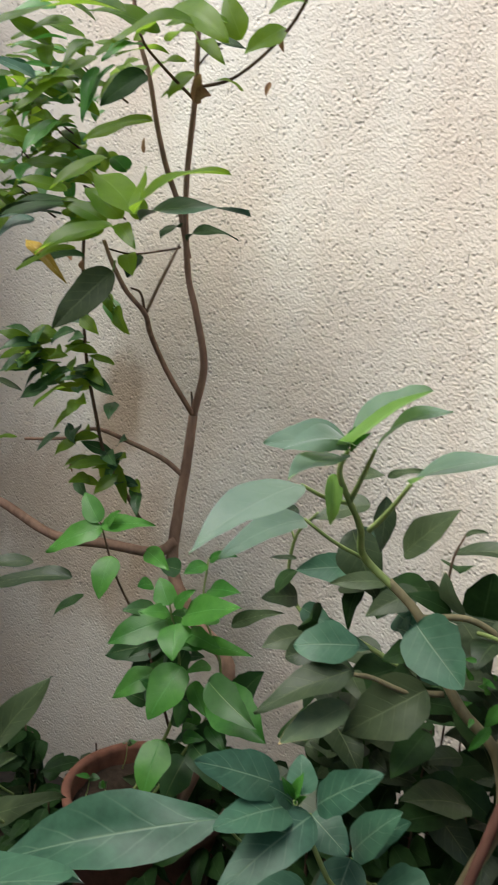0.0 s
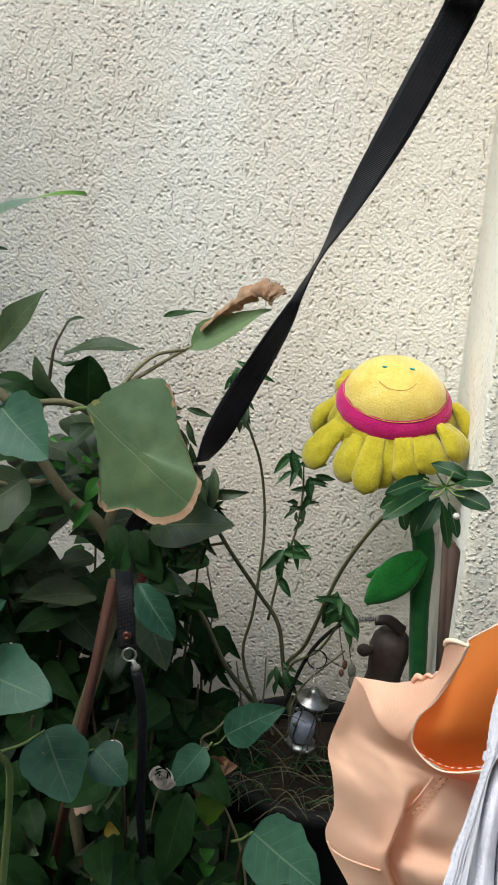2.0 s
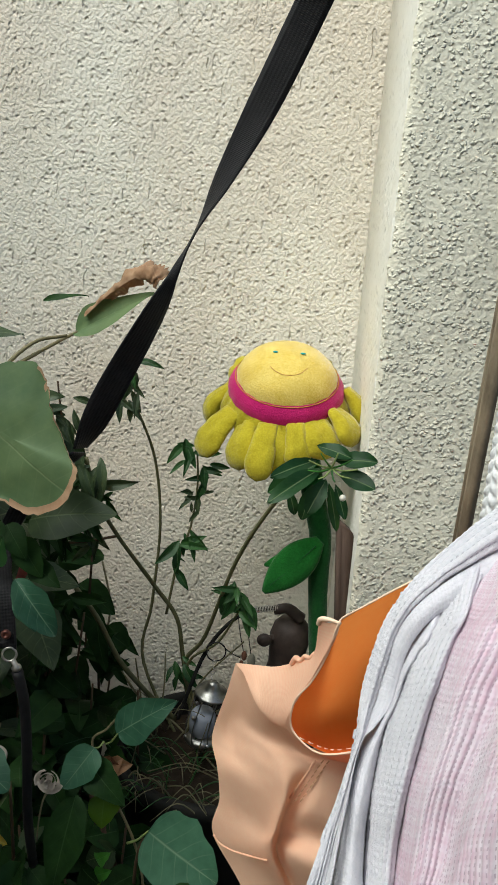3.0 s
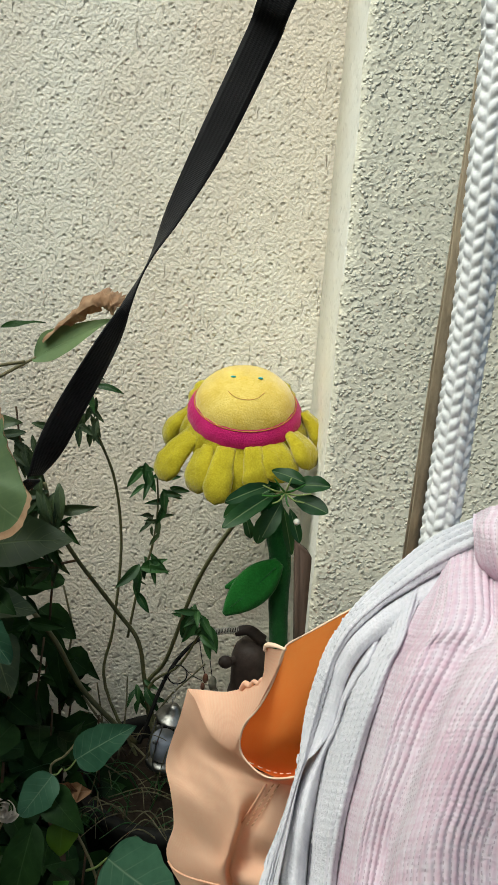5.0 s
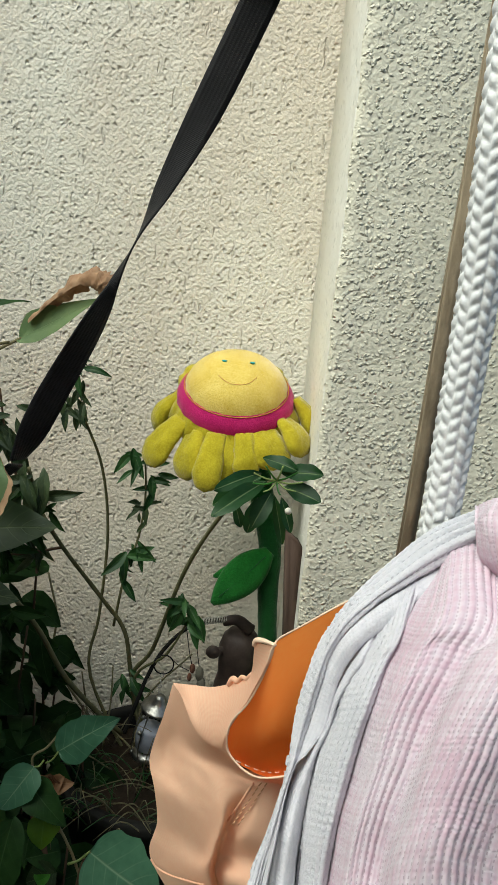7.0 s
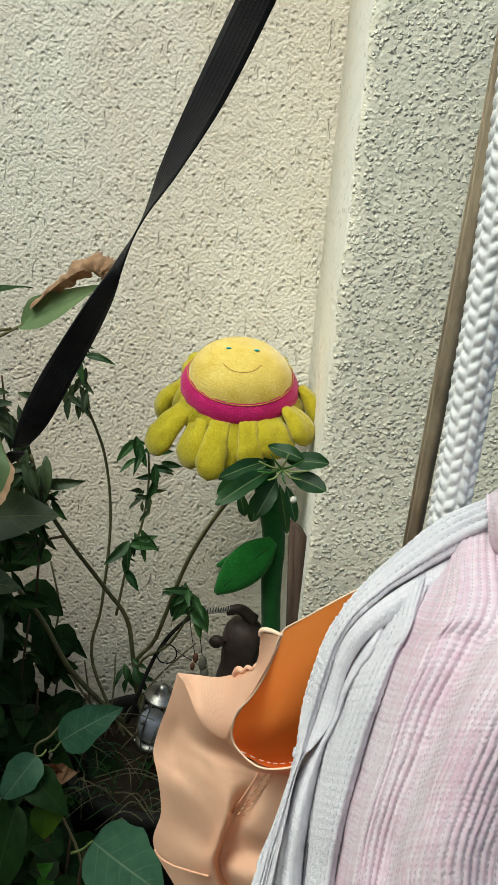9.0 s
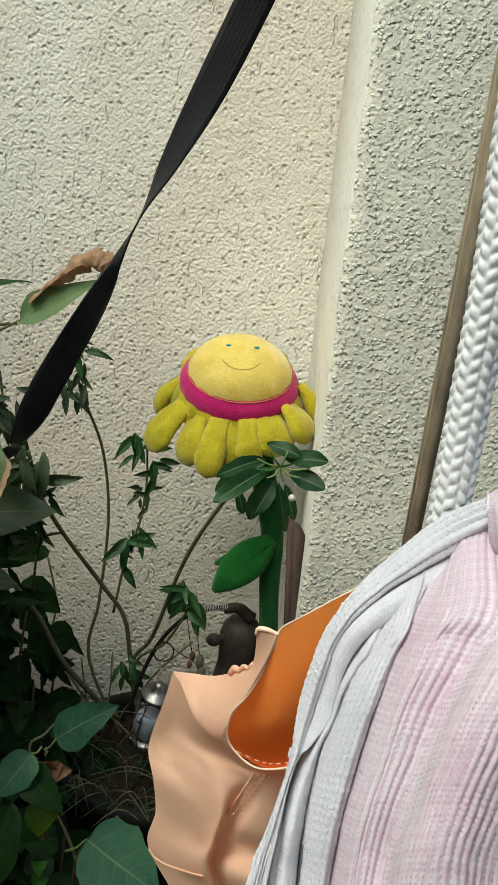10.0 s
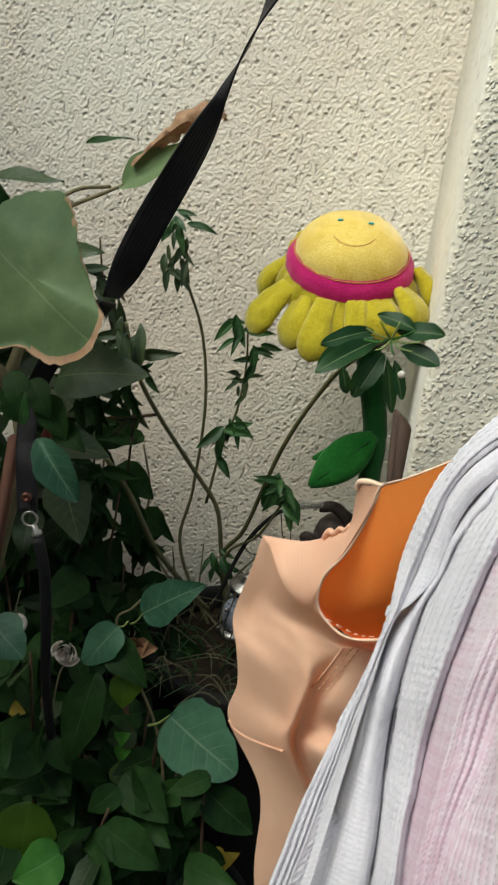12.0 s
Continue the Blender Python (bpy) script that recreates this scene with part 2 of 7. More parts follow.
# Green lowered in colour and gloss to carry the deep shade among the plants.
DARKLEAF = leaf_material("shade_darkened_leaf", (0.008, 0.024, 0.006), (0.030, 0.074, 0.019), (0.06, 0.11, 0.04), 0.5, vein_strength=0.5, side_strength=0.3, glow=0.1, spec=0.10)
SOFTLEAF = leaf_material("soft_pale_leaf", (0.085, 0.20, 0.035), (0.19, 0.36, 0.07), (0.32, 0.45, 0.2), 0.42, vein_strength=0.4, glow=0.35, side_strength=0.3)
ROSLEAF = leaf_material("dark_oblong_leaf", (0.010, 0.042, 0.012), (0.034, 0.098, 0.028), (0.24, 0.32, 0.15), 0.42, vein_width=0.10, vein_strength=0.6, side_strength=0.08, spec=0.22)
WILTLEAF = leaf_material("small_green_leaf", (0.014, 0.055, 0.014), (0.05, 0.135, 0.036), (0.22, 0.30, 0.13), 0.45, vein_strength=0.6, side_strength=0.1)
BROWNLEAF = leaf_material("dry_brown_leaf", (0.17, 0.075, 0.035), (0.46, 0.27, 0.15), (0.5, 0.33, 0.2), 0.8)
BIGLEAF = leaf_material("broad_leaf", (0.075, 0.140, 0.062), (0.165, 0.235, 0.100), (0.28, 0.33, 0.18), 0.6, vein_width=0.018, vein_strength=0.35, side_strength=0.25, side_veins=9.0)
TANLEAF = leaf_material("tan_dry_leaf", (0.28, 0.15, 0.08), (0.58, 0.41, 0.26), (0.6, 0.4, 0.25), 0.85, side_strength=0.2, vein_strength=0.3)
YELLOWLEAF = leaf_material("yellow_leaf", (0.35, 0.22, 0.02), (0.55, 0.42, 0.06), (0.6, 0.5, 0.2), 0.6)


# ---- builders ----
def thing(name, at, label, category, group="", kind=""):
    ob = new(name)
    ob.empty_display_size = 0.05
    ob.location = at
    return tagged(ob, label, category, group, kind)


def part(name, bm, material, parent=None, label="", smooth=True):
    """Links a bmesh, built in world places, as one mesh object under a thing or a part."""
    me = bpy.data.meshes.new(name)
    for f in bm.faces:
        f.smooth = smooth
    bm.to_mesh(me)
    bm.free()
    for m in material if isinstance(material, (list, tuple)) else [material]:
        me.materials.append(m)
    ob = new(name, me)
    if parent is not None:
        ob.parent = parent
        if parent.type == "EMPTY":
            ob.matrix_parent_inverse = Matrix.Translation(-parent.location)
    if label:
        ob["label"] = label
    return ob


def spline(points, steps=8):
    """A smooth line through the points, with even parameter steps."""
    p = [Vector(q) for q in points]
    if len(p) < 3:
        return [p[0].lerp(p[-1], k / steps) for k in range(steps + 1)]
    p = [2 * p[0] - p[1], *p, 2 * p[-1] - p[-2]]
    out = []
    for i in range(1, len(p) - 2):
        for k in range(steps):
            s = k / steps
            a, b, c, d = p[i - 1:i + 3]
            out.append(0.5 * (2 * b + (c - a) * s + (2 * a - 5 * b + 4 * c - d) * s * s + (3 * b - a - 3 * c + d) * s ** 3))
    out.append(p[-2])
    return out


def tube(points, r0, r1, steps=6, sides=8, bm=None, lumps=0.0):
    """A tapering round stem along a smooth line."""
    bm = bm or bmesh.new()
    line = spline(points, steps)
    n = len(line)
    ref = Vector((0.31, 0.87, 0.38))
    rings = []
    for i, q in enumerate(line):
        d = (line[min(i + 1, n - 1)] - line[max(i - 1, 0)]).normalized()
        a = d.cross(ref)
        a = a.normalized() if a.length > 1e-4 else d.orthogonal().normalized()
        b = d.cross(a)
        r = r0 + (r1 - r0) * i / (n - 1)
        if lumps:
            r *= 1 + lumps * noise.noise(q * 60)
        rings.append([bm.verts.new(q + r * (math.cos(2 * math.pi * k / sides) * a + math.sin(2 * math.pi * k / sides) * b)) for k in range(sides)])
    for i in range(n - 1):
        for k in range(sides):
            j = (k + 1) % sides
            bm.faces.new((rings[i][k], rings[i][j], rings[i + 1][j], rings[i + 1][k]))
    bm.faces.new(rings[0][::-1])
    bm.faces.new(rings[-1])
    return bm


def stem(plant, points, r0, r1, material, name="stem", sides=8, lumps=0.1, label=""):
    return part(name, tube(points, r0, r1, sides=sides, lumps=lumps), material, plant, label)


OVATE, LANCE, ROUND, OBLONG, BROAD = (0.62, 0.80), (0.78, 0.95), (0.62, 0.58), (0.9, 0.65), (0.62, 0.64)


def leaf(plant, base, tip, width, material, face=(0.1, -1, 0.5), fold=0.18, bend=0.10, wave=0.03, shape=OVATE, stalk=None, ragged=0.16, curl=0.0, name="leaf", nu=15, stalk_r=0.0016):
    """One leaf blade from its base to its tip, turned to face a way, with its stalk."""
    base, tip, face = Vector(base), Vector(tip), Vector(face)
    axis = tip - base
    length = axis.length
    s = axis.cross(face)
    s = s.normalized() if s.length > 1e-5 else axis.orthogonal().normalized()
    n = s.cross(axis).normalized()
    if n.dot(face) < 0:
        n, s = -n, -s
    bm = bmesh.new()
    uv = bm.loops.layers.uv.new("leaf")
    phase = (base.x * 37 + base.z * 53 + tip.y * 71) % 6.28
    nv = 6
    rows = []
    for i in range(nu + 1):
        u = 0.5 - 0.5 * math.cos(math.pi * i / nu)
        half = 0.5 * width * max(0.0, math.sin(math.pi * u ** shape[0])) ** shape[1]
        row = []
        for j in range(nv + 1):
            v = 2 * j / nv - 1
            h = half * (1 + ragged * noise.noise(Vector((u * 6, v * 2 + phase, phase))))
            lift = fold * abs(v) * half - bend * length * 4 * u * (u - 1) - curl * half * v * v
            lift += wave * length * abs(v) * math.sin(7 * u + phase + (1.3 if v > 0 else 0))
            lift += 0.012 * length * noise.noise(Vector((u * 3, v * 1.5, phase)))
            row.append((bm.verts.new(base + axis * u + s * v * h + n * lift), u, j / nv))
        rows.append(row)
    for i in range(nu):
        for j in range(nv):
            q = (rows[i][j], rows[i][j + 1], rows[i + 1][j + 1], rows[i + 1][j])
            f = bm.faces.new([k[0] for k in q])
            for loop, k in zip(f.loops, q):
                loop[uv].uv = (k[1], k[2])
    bmesh.ops.remove_doubles(bm, verts=bm.verts, dist=1e-5)
    ob = part(name, bm, material, plant)
    if stalk is not None:
        mid = (Vector(stalk) + base) / 2 + Vector((0, 0, -0.004))
        part("leaf_stalk", tube([stalk, mid, base], stalk_r * 1.3, stalk_r, steps=4, sides=6), GREENSTEM, plant)
    return ob


def rosette(plant, at, n, length, width, material, up=(0, 0, 1), spread=0.8, shape=LANCE, seed=1, droop=0.0):
    """A tuft of leaves round a shoot's end."""
    rnd = random.Random(seed)
    at, up = Vector(at), Vector(up).normalized()
    side = up.orthogonal().normalized()
    for k in range(n):
        a = 2.4 * k + rnd.uniform(-0.3, 0.3)
        out = side * math.cos(a) + up.cross(side) * math.sin(a)
        tilt = spread * (0.5 + 0.7 * k / n) * rnd.uniform(0.8, 1.2)
        d = (up * math.cos(tilt * 1.4) + out * math.sin(tilt * 1.4) + Vector((0, 0, -droop)) * rnd.uniform(0.5, 1.4)).normalized()
        le = length * rnd.uniform(0.65, 1.1)
        b = at + d * 0.006 - up * 0.012 * k / n
        leaf(plant, b, b + d * le, width * rnd.uniform(0.8, 1.15), material, face=up + Vector((0, -0.5, 0.2)), fold=0.3, bend=0.08, shape=shape, nu=8)


def box(x0, y0, z0, x1, y1, z1, bevel=0.0, bm=None):
    bm = bm or bmesh.new()
    m = Matrix.Translation(((x0 + x1) / 2, (y0 + y1) / 2, (z0 + z1) / 2)) @ Matrix.Diagonal((x1 - x0, y1 - y0, z1 - z0, 1))
    r = bmesh.ops.create_cube(bm, size=1, matrix=m)
    if bevel:
        edges = {e for v in r["verts"] for e in v.link_edges}
        bmesh.ops.bevel(bm, geom=list(edges), offset=bevel, segments=2, affect="EDGES")
    return bm


def beam(a, b, w, d, twist=0.0, bevel=0.002, face=(0, -1, 0), bm=None):
    """A straight bar from a to b, w wide across and d deep."""
    a, b = Vector(a), Vector(b)
    z = (b - a).normalized()
    x = z.cross(Vector(face)).normalized()
    y = z.cross(x)
    bm = bm or bmesh.new()
    rot = Matrix((x, y, z)).transposed().to_4x4()
    m = Matrix.Translation((a + b) / 2) @ rot @ Matrix.Rotation(radians(twist), 4, "Z") @ Matrix.Diagonal((w, d, (b - a).length, 1))
    r = bmesh.ops.create_cube(bm, size=1, matrix=m)
    if bevel:
        edges = {e for v in r["verts"] for e in v.link_edges}
        bmesh.ops.bevel(bm, geom=list(edges), offset=bevel, segments=2, affect="EDGES")
    return bm


def lathe(at, profile, sides=40, axis=(0, 0, 1), bm=None, closed=False, wobble=0.0):
    """A turned body: profile of (radius, height) pairs."""
    bm = bm or bmesh.new()
    at = Vector(at)
    q = Vector((0, 0, 1)).rotation_difference(Vector(axis).normalized())
    rings = []
    for r, h in profile:
        rings.append([bm.verts.new(at + q @ Vector(((r * (1 + wobble * noise.noise(Vector((k * 0.4, h * 30, r))))) * math.cos(2 * math.pi * k / sides), r * math.sin(2 * math.pi * k / sides), h))) for k in range(sides)])
    for i in range(len(rings) - 1):
        for k in range(sides):
            j = (k + 1) % sides
            bm.faces.new((rings[i][k], rings[i][j], rings[i + 1][j], rings[i + 1][k]))
    if profile[0][0] > 0.0005:
        bm.faces.new(rings[0][::-1])
    if profile[-1][0] > 0.0005 and not closed:
        bm.faces.new(rings[-1])
    bmesh.ops.remove_doubles(bm, verts=bm.verts, dist=1e-5)
    return bm


def ring(at, r, wire, axis=(0, 1, 0), n=28, sides=8, bm=None):
    at, axis = Vector(at), Vector(axis).normalized()
    a = axis.orthogonal().normalized()
    b = axis.cross(a)
    bm = bm or bmesh.new()
    rows = []
    for i in range(n):
        c = math.cos(2 * math.pi * i / n) * a + math.sin(2 * math.pi * i / n) * b
        rows.append([bm.verts.new(at + c * (r + wire * math.cos(2 * math.pi * k / sides)) + axis * wire * math.sin(2 * math.pi * k / sides)) for k in range(sides)])
    for i in range(n):
        for k in range(sides):
            j, l = (k + 1) % sides, (i + 1) % n
            bm.faces.new((rows[i][k], rows[i][j], rows[l][j], rows[l][k]))
    return bm


def cloth(guides, across=6, along=6, thick=0.0012, crumple=0.0, seed=0, size=14.0, ribs=None):
    """A sheet lofted over guide lines, with small creases, raised ribs (width, height, cross share) where wanted, a thickness, and coordinates in metres."""
    lines = [spline(g, along) for g in guides]
    n = len(lines[0])
    cols = [spline([l[k] for l in lines], across) for k in range(n)]
    bm = bmesh.new()
    uv = bm.loops.layers.uv.new("cloth")
    grid = [[bm.verts.new(c + Vector((0.3, -1, 0.2)) * crumple * (noise.noise(c * size + Vector((seed, 0, 0))) + 0.30 * noise.noise(c * size * 3.7))) for c in col] for col in cols]
    m = len(grid[0])
    lu = [0.0]
    for k in range(1, n):
        lu.append(lu[-1] + (cols[k][m // 2] - cols[k - 1][m // 2]).length)
    lv = [0.0]
    for j in range(1, m):
        lv.append(lv[-1] + (cols[n // 2][j] - cols[n // 2][j - 1]).length)
    if ribs:
        cell, high, crossed = ribs
        still = [[v.co.copy() for v in row] for row in grid]
        for k in range(n):
            for j in range(m):
                c = still[k][j]
                nrm = (still[min(k + 1, n - 1)][j] - still[max(k - 1, 0)][j]).cross(still[k][min(j + 1, m - 1)] - still[k][max(j - 1, 0)])
                nrm = nrm.normalized() if nrm.length > 1e-9 else Vector((0, -1, 0))
                if nrm.y > 0:
                    nrm = -nrm
                slip = 0.0004 * noise.noise(c * 60)
                ridge = (0.5 - 0.5 * math.cos(2 * math.pi * (lv[j] + slip) / cell)) ** 0.55
                ridge *= 1 - crossed * (0.5 + 0.5 * math.cos(2 * math.pi * (lu[k] + slip) / (cell * 0.8))) ** 2
                grid[k][j].co = c + nrm * high * (ridge - 0.5) * (1 + 0.5 * noise.noise(c * 50))
    for k in range(n - 1):
        for j in range(m - 1):
            ids = ((k, j), (k + 1, j), (k + 1, j + 1), (k, j + 1))
            f = bm.faces.new([grid[a][b] for a, b in ids])
            for loop, (a, b) in zip(f.loops, ids):
                loop[uv].uv = (lv[b], lu[a])
    if thick:
        bmesh.ops.recalc_face_normals(bm, faces=bm.faces)
        bmesh.ops.solidify(bm, geom=bm.faces[:], thickness=thick)
    return bm


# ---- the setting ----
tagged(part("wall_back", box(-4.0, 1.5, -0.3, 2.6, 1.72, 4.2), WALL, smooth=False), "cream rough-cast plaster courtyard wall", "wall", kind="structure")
STRIP = plaster("smooth_edge_plaster", (0.86, 0.84, 0.76), (0.82, 0.79, 0.69), 0.6, 0.3, 0.0, 80.0, 0.35, 0.7)


def pilaster(x0, x1, y0, y1, z0, z1, radius=0.009):
    """A plastered pier whose near arris is rounded and worn uneven; its narrow side is floated smooth."""
    bm = bmesh.new()
    rows = []
    n = int((z1 - z0) / 0.011)
    for i in range(n + 1):
        z = z0 + (z1 - z0) * i / n
        chip = 0.0045 * noise.noise(Vector((3.1, 0, z * 9))) + 0.0030 * noise.noise(Vector((0, 7.7, z * 34))) + 0.0016 * noise.noise(Vector((5, 5, z * 90)))
        r = radius + 0.004 * noise.noise(Vector((9, z * 16, 0)))
        profile = [(x0, y1), (x0, y0 + 0.06), (x0, y0 + r * 1.6)]
        for k in range(5):
            w = math.pi / 2 * k / 4
            profile.append((x0 + r - r * math.cos(w) + chip * math.sin(2 * w), y0 + r - r * math.sin(w) + abs(chip) * math.sin(2 * w)))
        profile += [(x0 + r * 2.4, y0), (x0 + 0.08, y0), (x1, y0), (x1, y1)]
        rows.append([bm.verts.new((x, y, z)) for x, y in profile])
    m = len(rows[0])
    for a, c in zip(rows, rows[1:]):
        for k in range(m):
            f = bm.faces.new((a[k], a[(k + 1) % m], c[(k + 1) % m], c[k]))
            f.material_index = 1 if k < 4 else 0
    bm.faces.new(rows[0][::-1])
    bm.faces.new(rows[-1])
    bmesh.ops.recalc_face_normals(bm, faces=bm.faces)
    return bm


pier = part("wall_pilaster", pilaster(0.592, 2.2, 1.137, 1.497, -0.3, 4.2), [COLUMN, STRIP])
tagged(pier, "pale grey-green stippled plaster pilaster standing proud of the wall", "wall", kind="structure")
# Two walls added out of view; their heights cut low sky and side light.
tagged(part("unseen_wall_front", box(-1.95, -1.55, -0.3, 2.6, -1.35, 3.0), WALL, smooth=False), "added unseen wall behind the camera, blocks low front light", "wall", kind="structure")
tagged(part("unseen_wall_left", box(-1.95, -1.346, -0.3, -1.75, 1.496, 2.4), WALL, smooth=False), "added unseen wall on the left, blocks low side light", "wall", kind="structure")
tagged(part("floor", box(-6.0, -4.0, -0.36, 6.0, 1.72, -0.3), FLOOR, smooth=False), "dark worn concrete floor of the yard", "floor", kind="structure")


# ---- woven strap ----
WEB = weave("black_webbing", (0.004, 0.004, 0.005), (0.024, 0.023, 0.025), 0.0017, 0.55, (0.45, 1), 0.0005)
STEEL = simple("worn_steel", (0.25, 0.24, 0.22), (0.6, 0.58, 0.55), 120, 0.35, 0.5, metal=0.9)
COPPER = simple("old_copper", (0.09, 0.035, 0.028), (0.20, 0.08, 0.06), 120, 0.45, 0.5, metal=0.7)


def band(points, half, across, name, material, parent, thick=0.0016, label=""):
    """A flat strap along a line; across gives the way of its width at each point."""
    left = [Vector(p) + Vector(a).normalized() * half for p, a in zip(points, across)]
    right = [Vector(p) - Vector(a).normalized() * half for p, a in zip(points, across)]
    mid = [Vector(p) for p in points]
    return part(name, cloth([left, mid, right], 3, 10, thick), material, parent, label)


strap = thing("strap", (0.252, 0.900, 0.573), "black woven webbing strap, twisted and stretched diagonally across", "strap")
band([(0.87, 0.70, 2.2), (0.72, 0.735, 1.87), (0.595, 0.765, 1.59), (0.486, 0.800, 1.353), (0.466, 0.830, 1.309), (0.424, 0.860, 1.220), (0.388, 0.880, 1.150), (0.357, 0.895, 1.088), (0.321, 0.900, 1.013), (0.280, 0.905, 0.933), (0.256, 0.911, 0.884), (0.239, 0.915, 0.849)], 0.0162,
     [(0.87, -0.1, -0.42), (0.87, -0.1, -0.42), (0.87, -0.1, -0.42), (0.87, -0.1, -0.42), (0.87, -0.1, -0.42), (0.86, -0.2, -0.42), (0.6, -0.75, -0.3), (0.15, -1, -0.06), (0.52, 0.85, -0.30), (0.80, 0.42, -0.44), (0.74, 0.54, -0.42), (0.25, 0.97, -0.13)], "webbing", WEB, strap)
band([(0.237, 0.915, 0.844), (0.185, 0.950, 0.799), (0.142, 0.975, 0.735), (0.134, 0.960, 0.686), (0.150, 0.920, 0.658), (0.158, 0.909, 0.592)], 0.012,
     [(0.35, 0.9, -0.2), (0.9, 0.3, -0.3), (1, 0.2, -0.1), (1, -0.1, 0.1), (1, 0, 0.05), (1, 0, 0.05)], "tail", WEB, strap, 0.003)
part("rivet", lathe((0.159, 0.900, 0.614), [(0.0, -0.003), (0.006, -0.003), (0.0062, -0.001), (0.005, 0.001), (0.0025, 0.0015), (0.0022, 0.0002), (0.0, 0.0002)], 20, (0.1, -1, 0.1)), COPPER, strap, "copper rivet")
clip = part("snap_hook", ring((0.162, 0.905, 0.586), 0.0085, 0.0014, (0.2, -1, 0.1)), STEEL, strap, "worn steel snap hook")
part("hook_swivel", lathe((0.171, 0.905, 0.569), [(0.0, -0.012), (0.003, -0.011), (0.0035, -0.004), (0.006, -0.002), (0.006, 0.002), (0.003, 0.004), (0.003, 0.011), (0.0, 0.012)], 14, (0.35, 0.1, -1)), STEEL, clip)
part("lower_cord", tube([(0.172, 0.905, 0.565), (0.180, 0.908, 0.520), (0.181, 0.918, 0.440), (0.179, 0.930, 0.340), (0.182, 0.950, 0.240)], 0.0070, 0.0062, sides=10), WEB, strap, "thick black cord below the hook")

# ---- peach bag ----
PEACH = weave("peach_canvas", (0.97, 0.57, 0.38), (0.985, 0.67, 0.48), 0.0011, 0.9, (1, 1), 0.00010, glow=0.30)
ORANGE = weave("orange_lining", (0.99, 0.27, 0.055), (0.99, 0.345, 0.085), 0.0011, 0.85, (1, 1), 0.0001, glow=0.68)
THREAD = simple("cream_thread", (0.93, 0.62, 0.43), (0.97, 0.74, 0.56), 200, 0.8, 0.2)
bag = thing("cloth_bag", (0.517, 0.800, 0.327), "peach canvas bag with an orange lining, hanging open beside the bathrobe", "bag")
part("front_panel", cloth([
    [(0.443, 0.724, 0.704), (0.435, 0.737, 0.662), (0.427, 0.744, 0.626), (0.425, 0.744, 0.604), (0.432, 0.736, 0.583), (0.437, 0.738, 0.545), (0.433, 0.739, 0.503), (0.472, 0.736, 0.431), (0.478, 0.736, 0.334), (0.491, 0.736, 0.249)],
    [(0.452, 0.707, 0.702), (0.449, 0.733, 0.652), (0.444, 0.740, 0.620), (0.450, 0.730, 0.603), (0.457, 0.718, 0.586), (0.460, 0.728, 0.541), (0.460, 0.728, 0.504), (0.489, 0.728, 0.433), (0.495, 0.728, 0.345), (0.514, 0.728, 0.261)],
    [(0.465, 0.692, 0.684), (0.462, 0.722, 0.643), (0.467, 0.716, 0.627), (0.477, 0.700, 0.613), (0.485, 0.692, 0.590), (0.483, 0.703, 0.546), (0.479, 0.708, 0.512), (0.506, 0.721, 0.435), (0.518, 0.721, 0.352), (0.537, 0.721, 0.272)],
    [(0.477, 0.684, 0.673), (0.478, 0.706, 0.642), (0.486, 0.694, 0.633), (0.497, 0.682, 0.622), (0.500, 0.678, 0.600), (0.494, 0.684, 0.563), (0.493, 0.691, 0.526), (0.523, 0.711, 0.441), (0.540, 0.706, 0.368), (0.564, 0.706, 0.294)],
    [(0.493, 0.676, 0.668), (0.498, 0.692, 0.645), (0.509, 0.684, 0.636), (0.517, 0.684, 0.623), (0.506, 0.706, 0.575), (0.499, 0.723, 0.529), (0.501, 0.723, 0.496), (0.539, 0.714, 0.440), (0.567, 0.701, 0.376), (0.591, 0.698, 0.307)],
    [(0.509, 0.670, 0.661), (0.518, 0.682, 0.643), (0.528, 0.677, 0.638), (0.532, 0.674, 0.623), (0.520, 0.676, 0.589), (0.516, 0.695, 0.550), (0.512, 0.683, 0.530), (0.563, 0.692, 0.464), (0.601, 0.679, 0.405), (0.629, 0.675, 0.340)],
    [(0.534, 0.664, 0.659), (0.549, 0.670, 0.651), (0.565, 0.669, 0.644), (0.563, 0.676, 0.611), (0.556, 0.674, 0.583), (0.549, 0.679, 0.555), (0.540, 0.671, 0.538), (0.622, 0.666, 0.491), (0.668, 0.657, 0.437), (0.687, 0.657, 0.369)],
    [(0.572, 0.662, 0.659), (0.587, 0.663, 0.654), (0.598, 0.663, 0.647), (0.597, 0.670, 0.619), (0.595, 0.670, 0.590), (0.590, 0.671, 0.566), (0.586, 0.661, 0.552), (0.654, 0.656, 0.504), (0.695, 0.648, 0.450), (0.714, 0.646, 0.385)]], 9, 8, 0, crumple=0.0022, size=26), PEACH, bag)
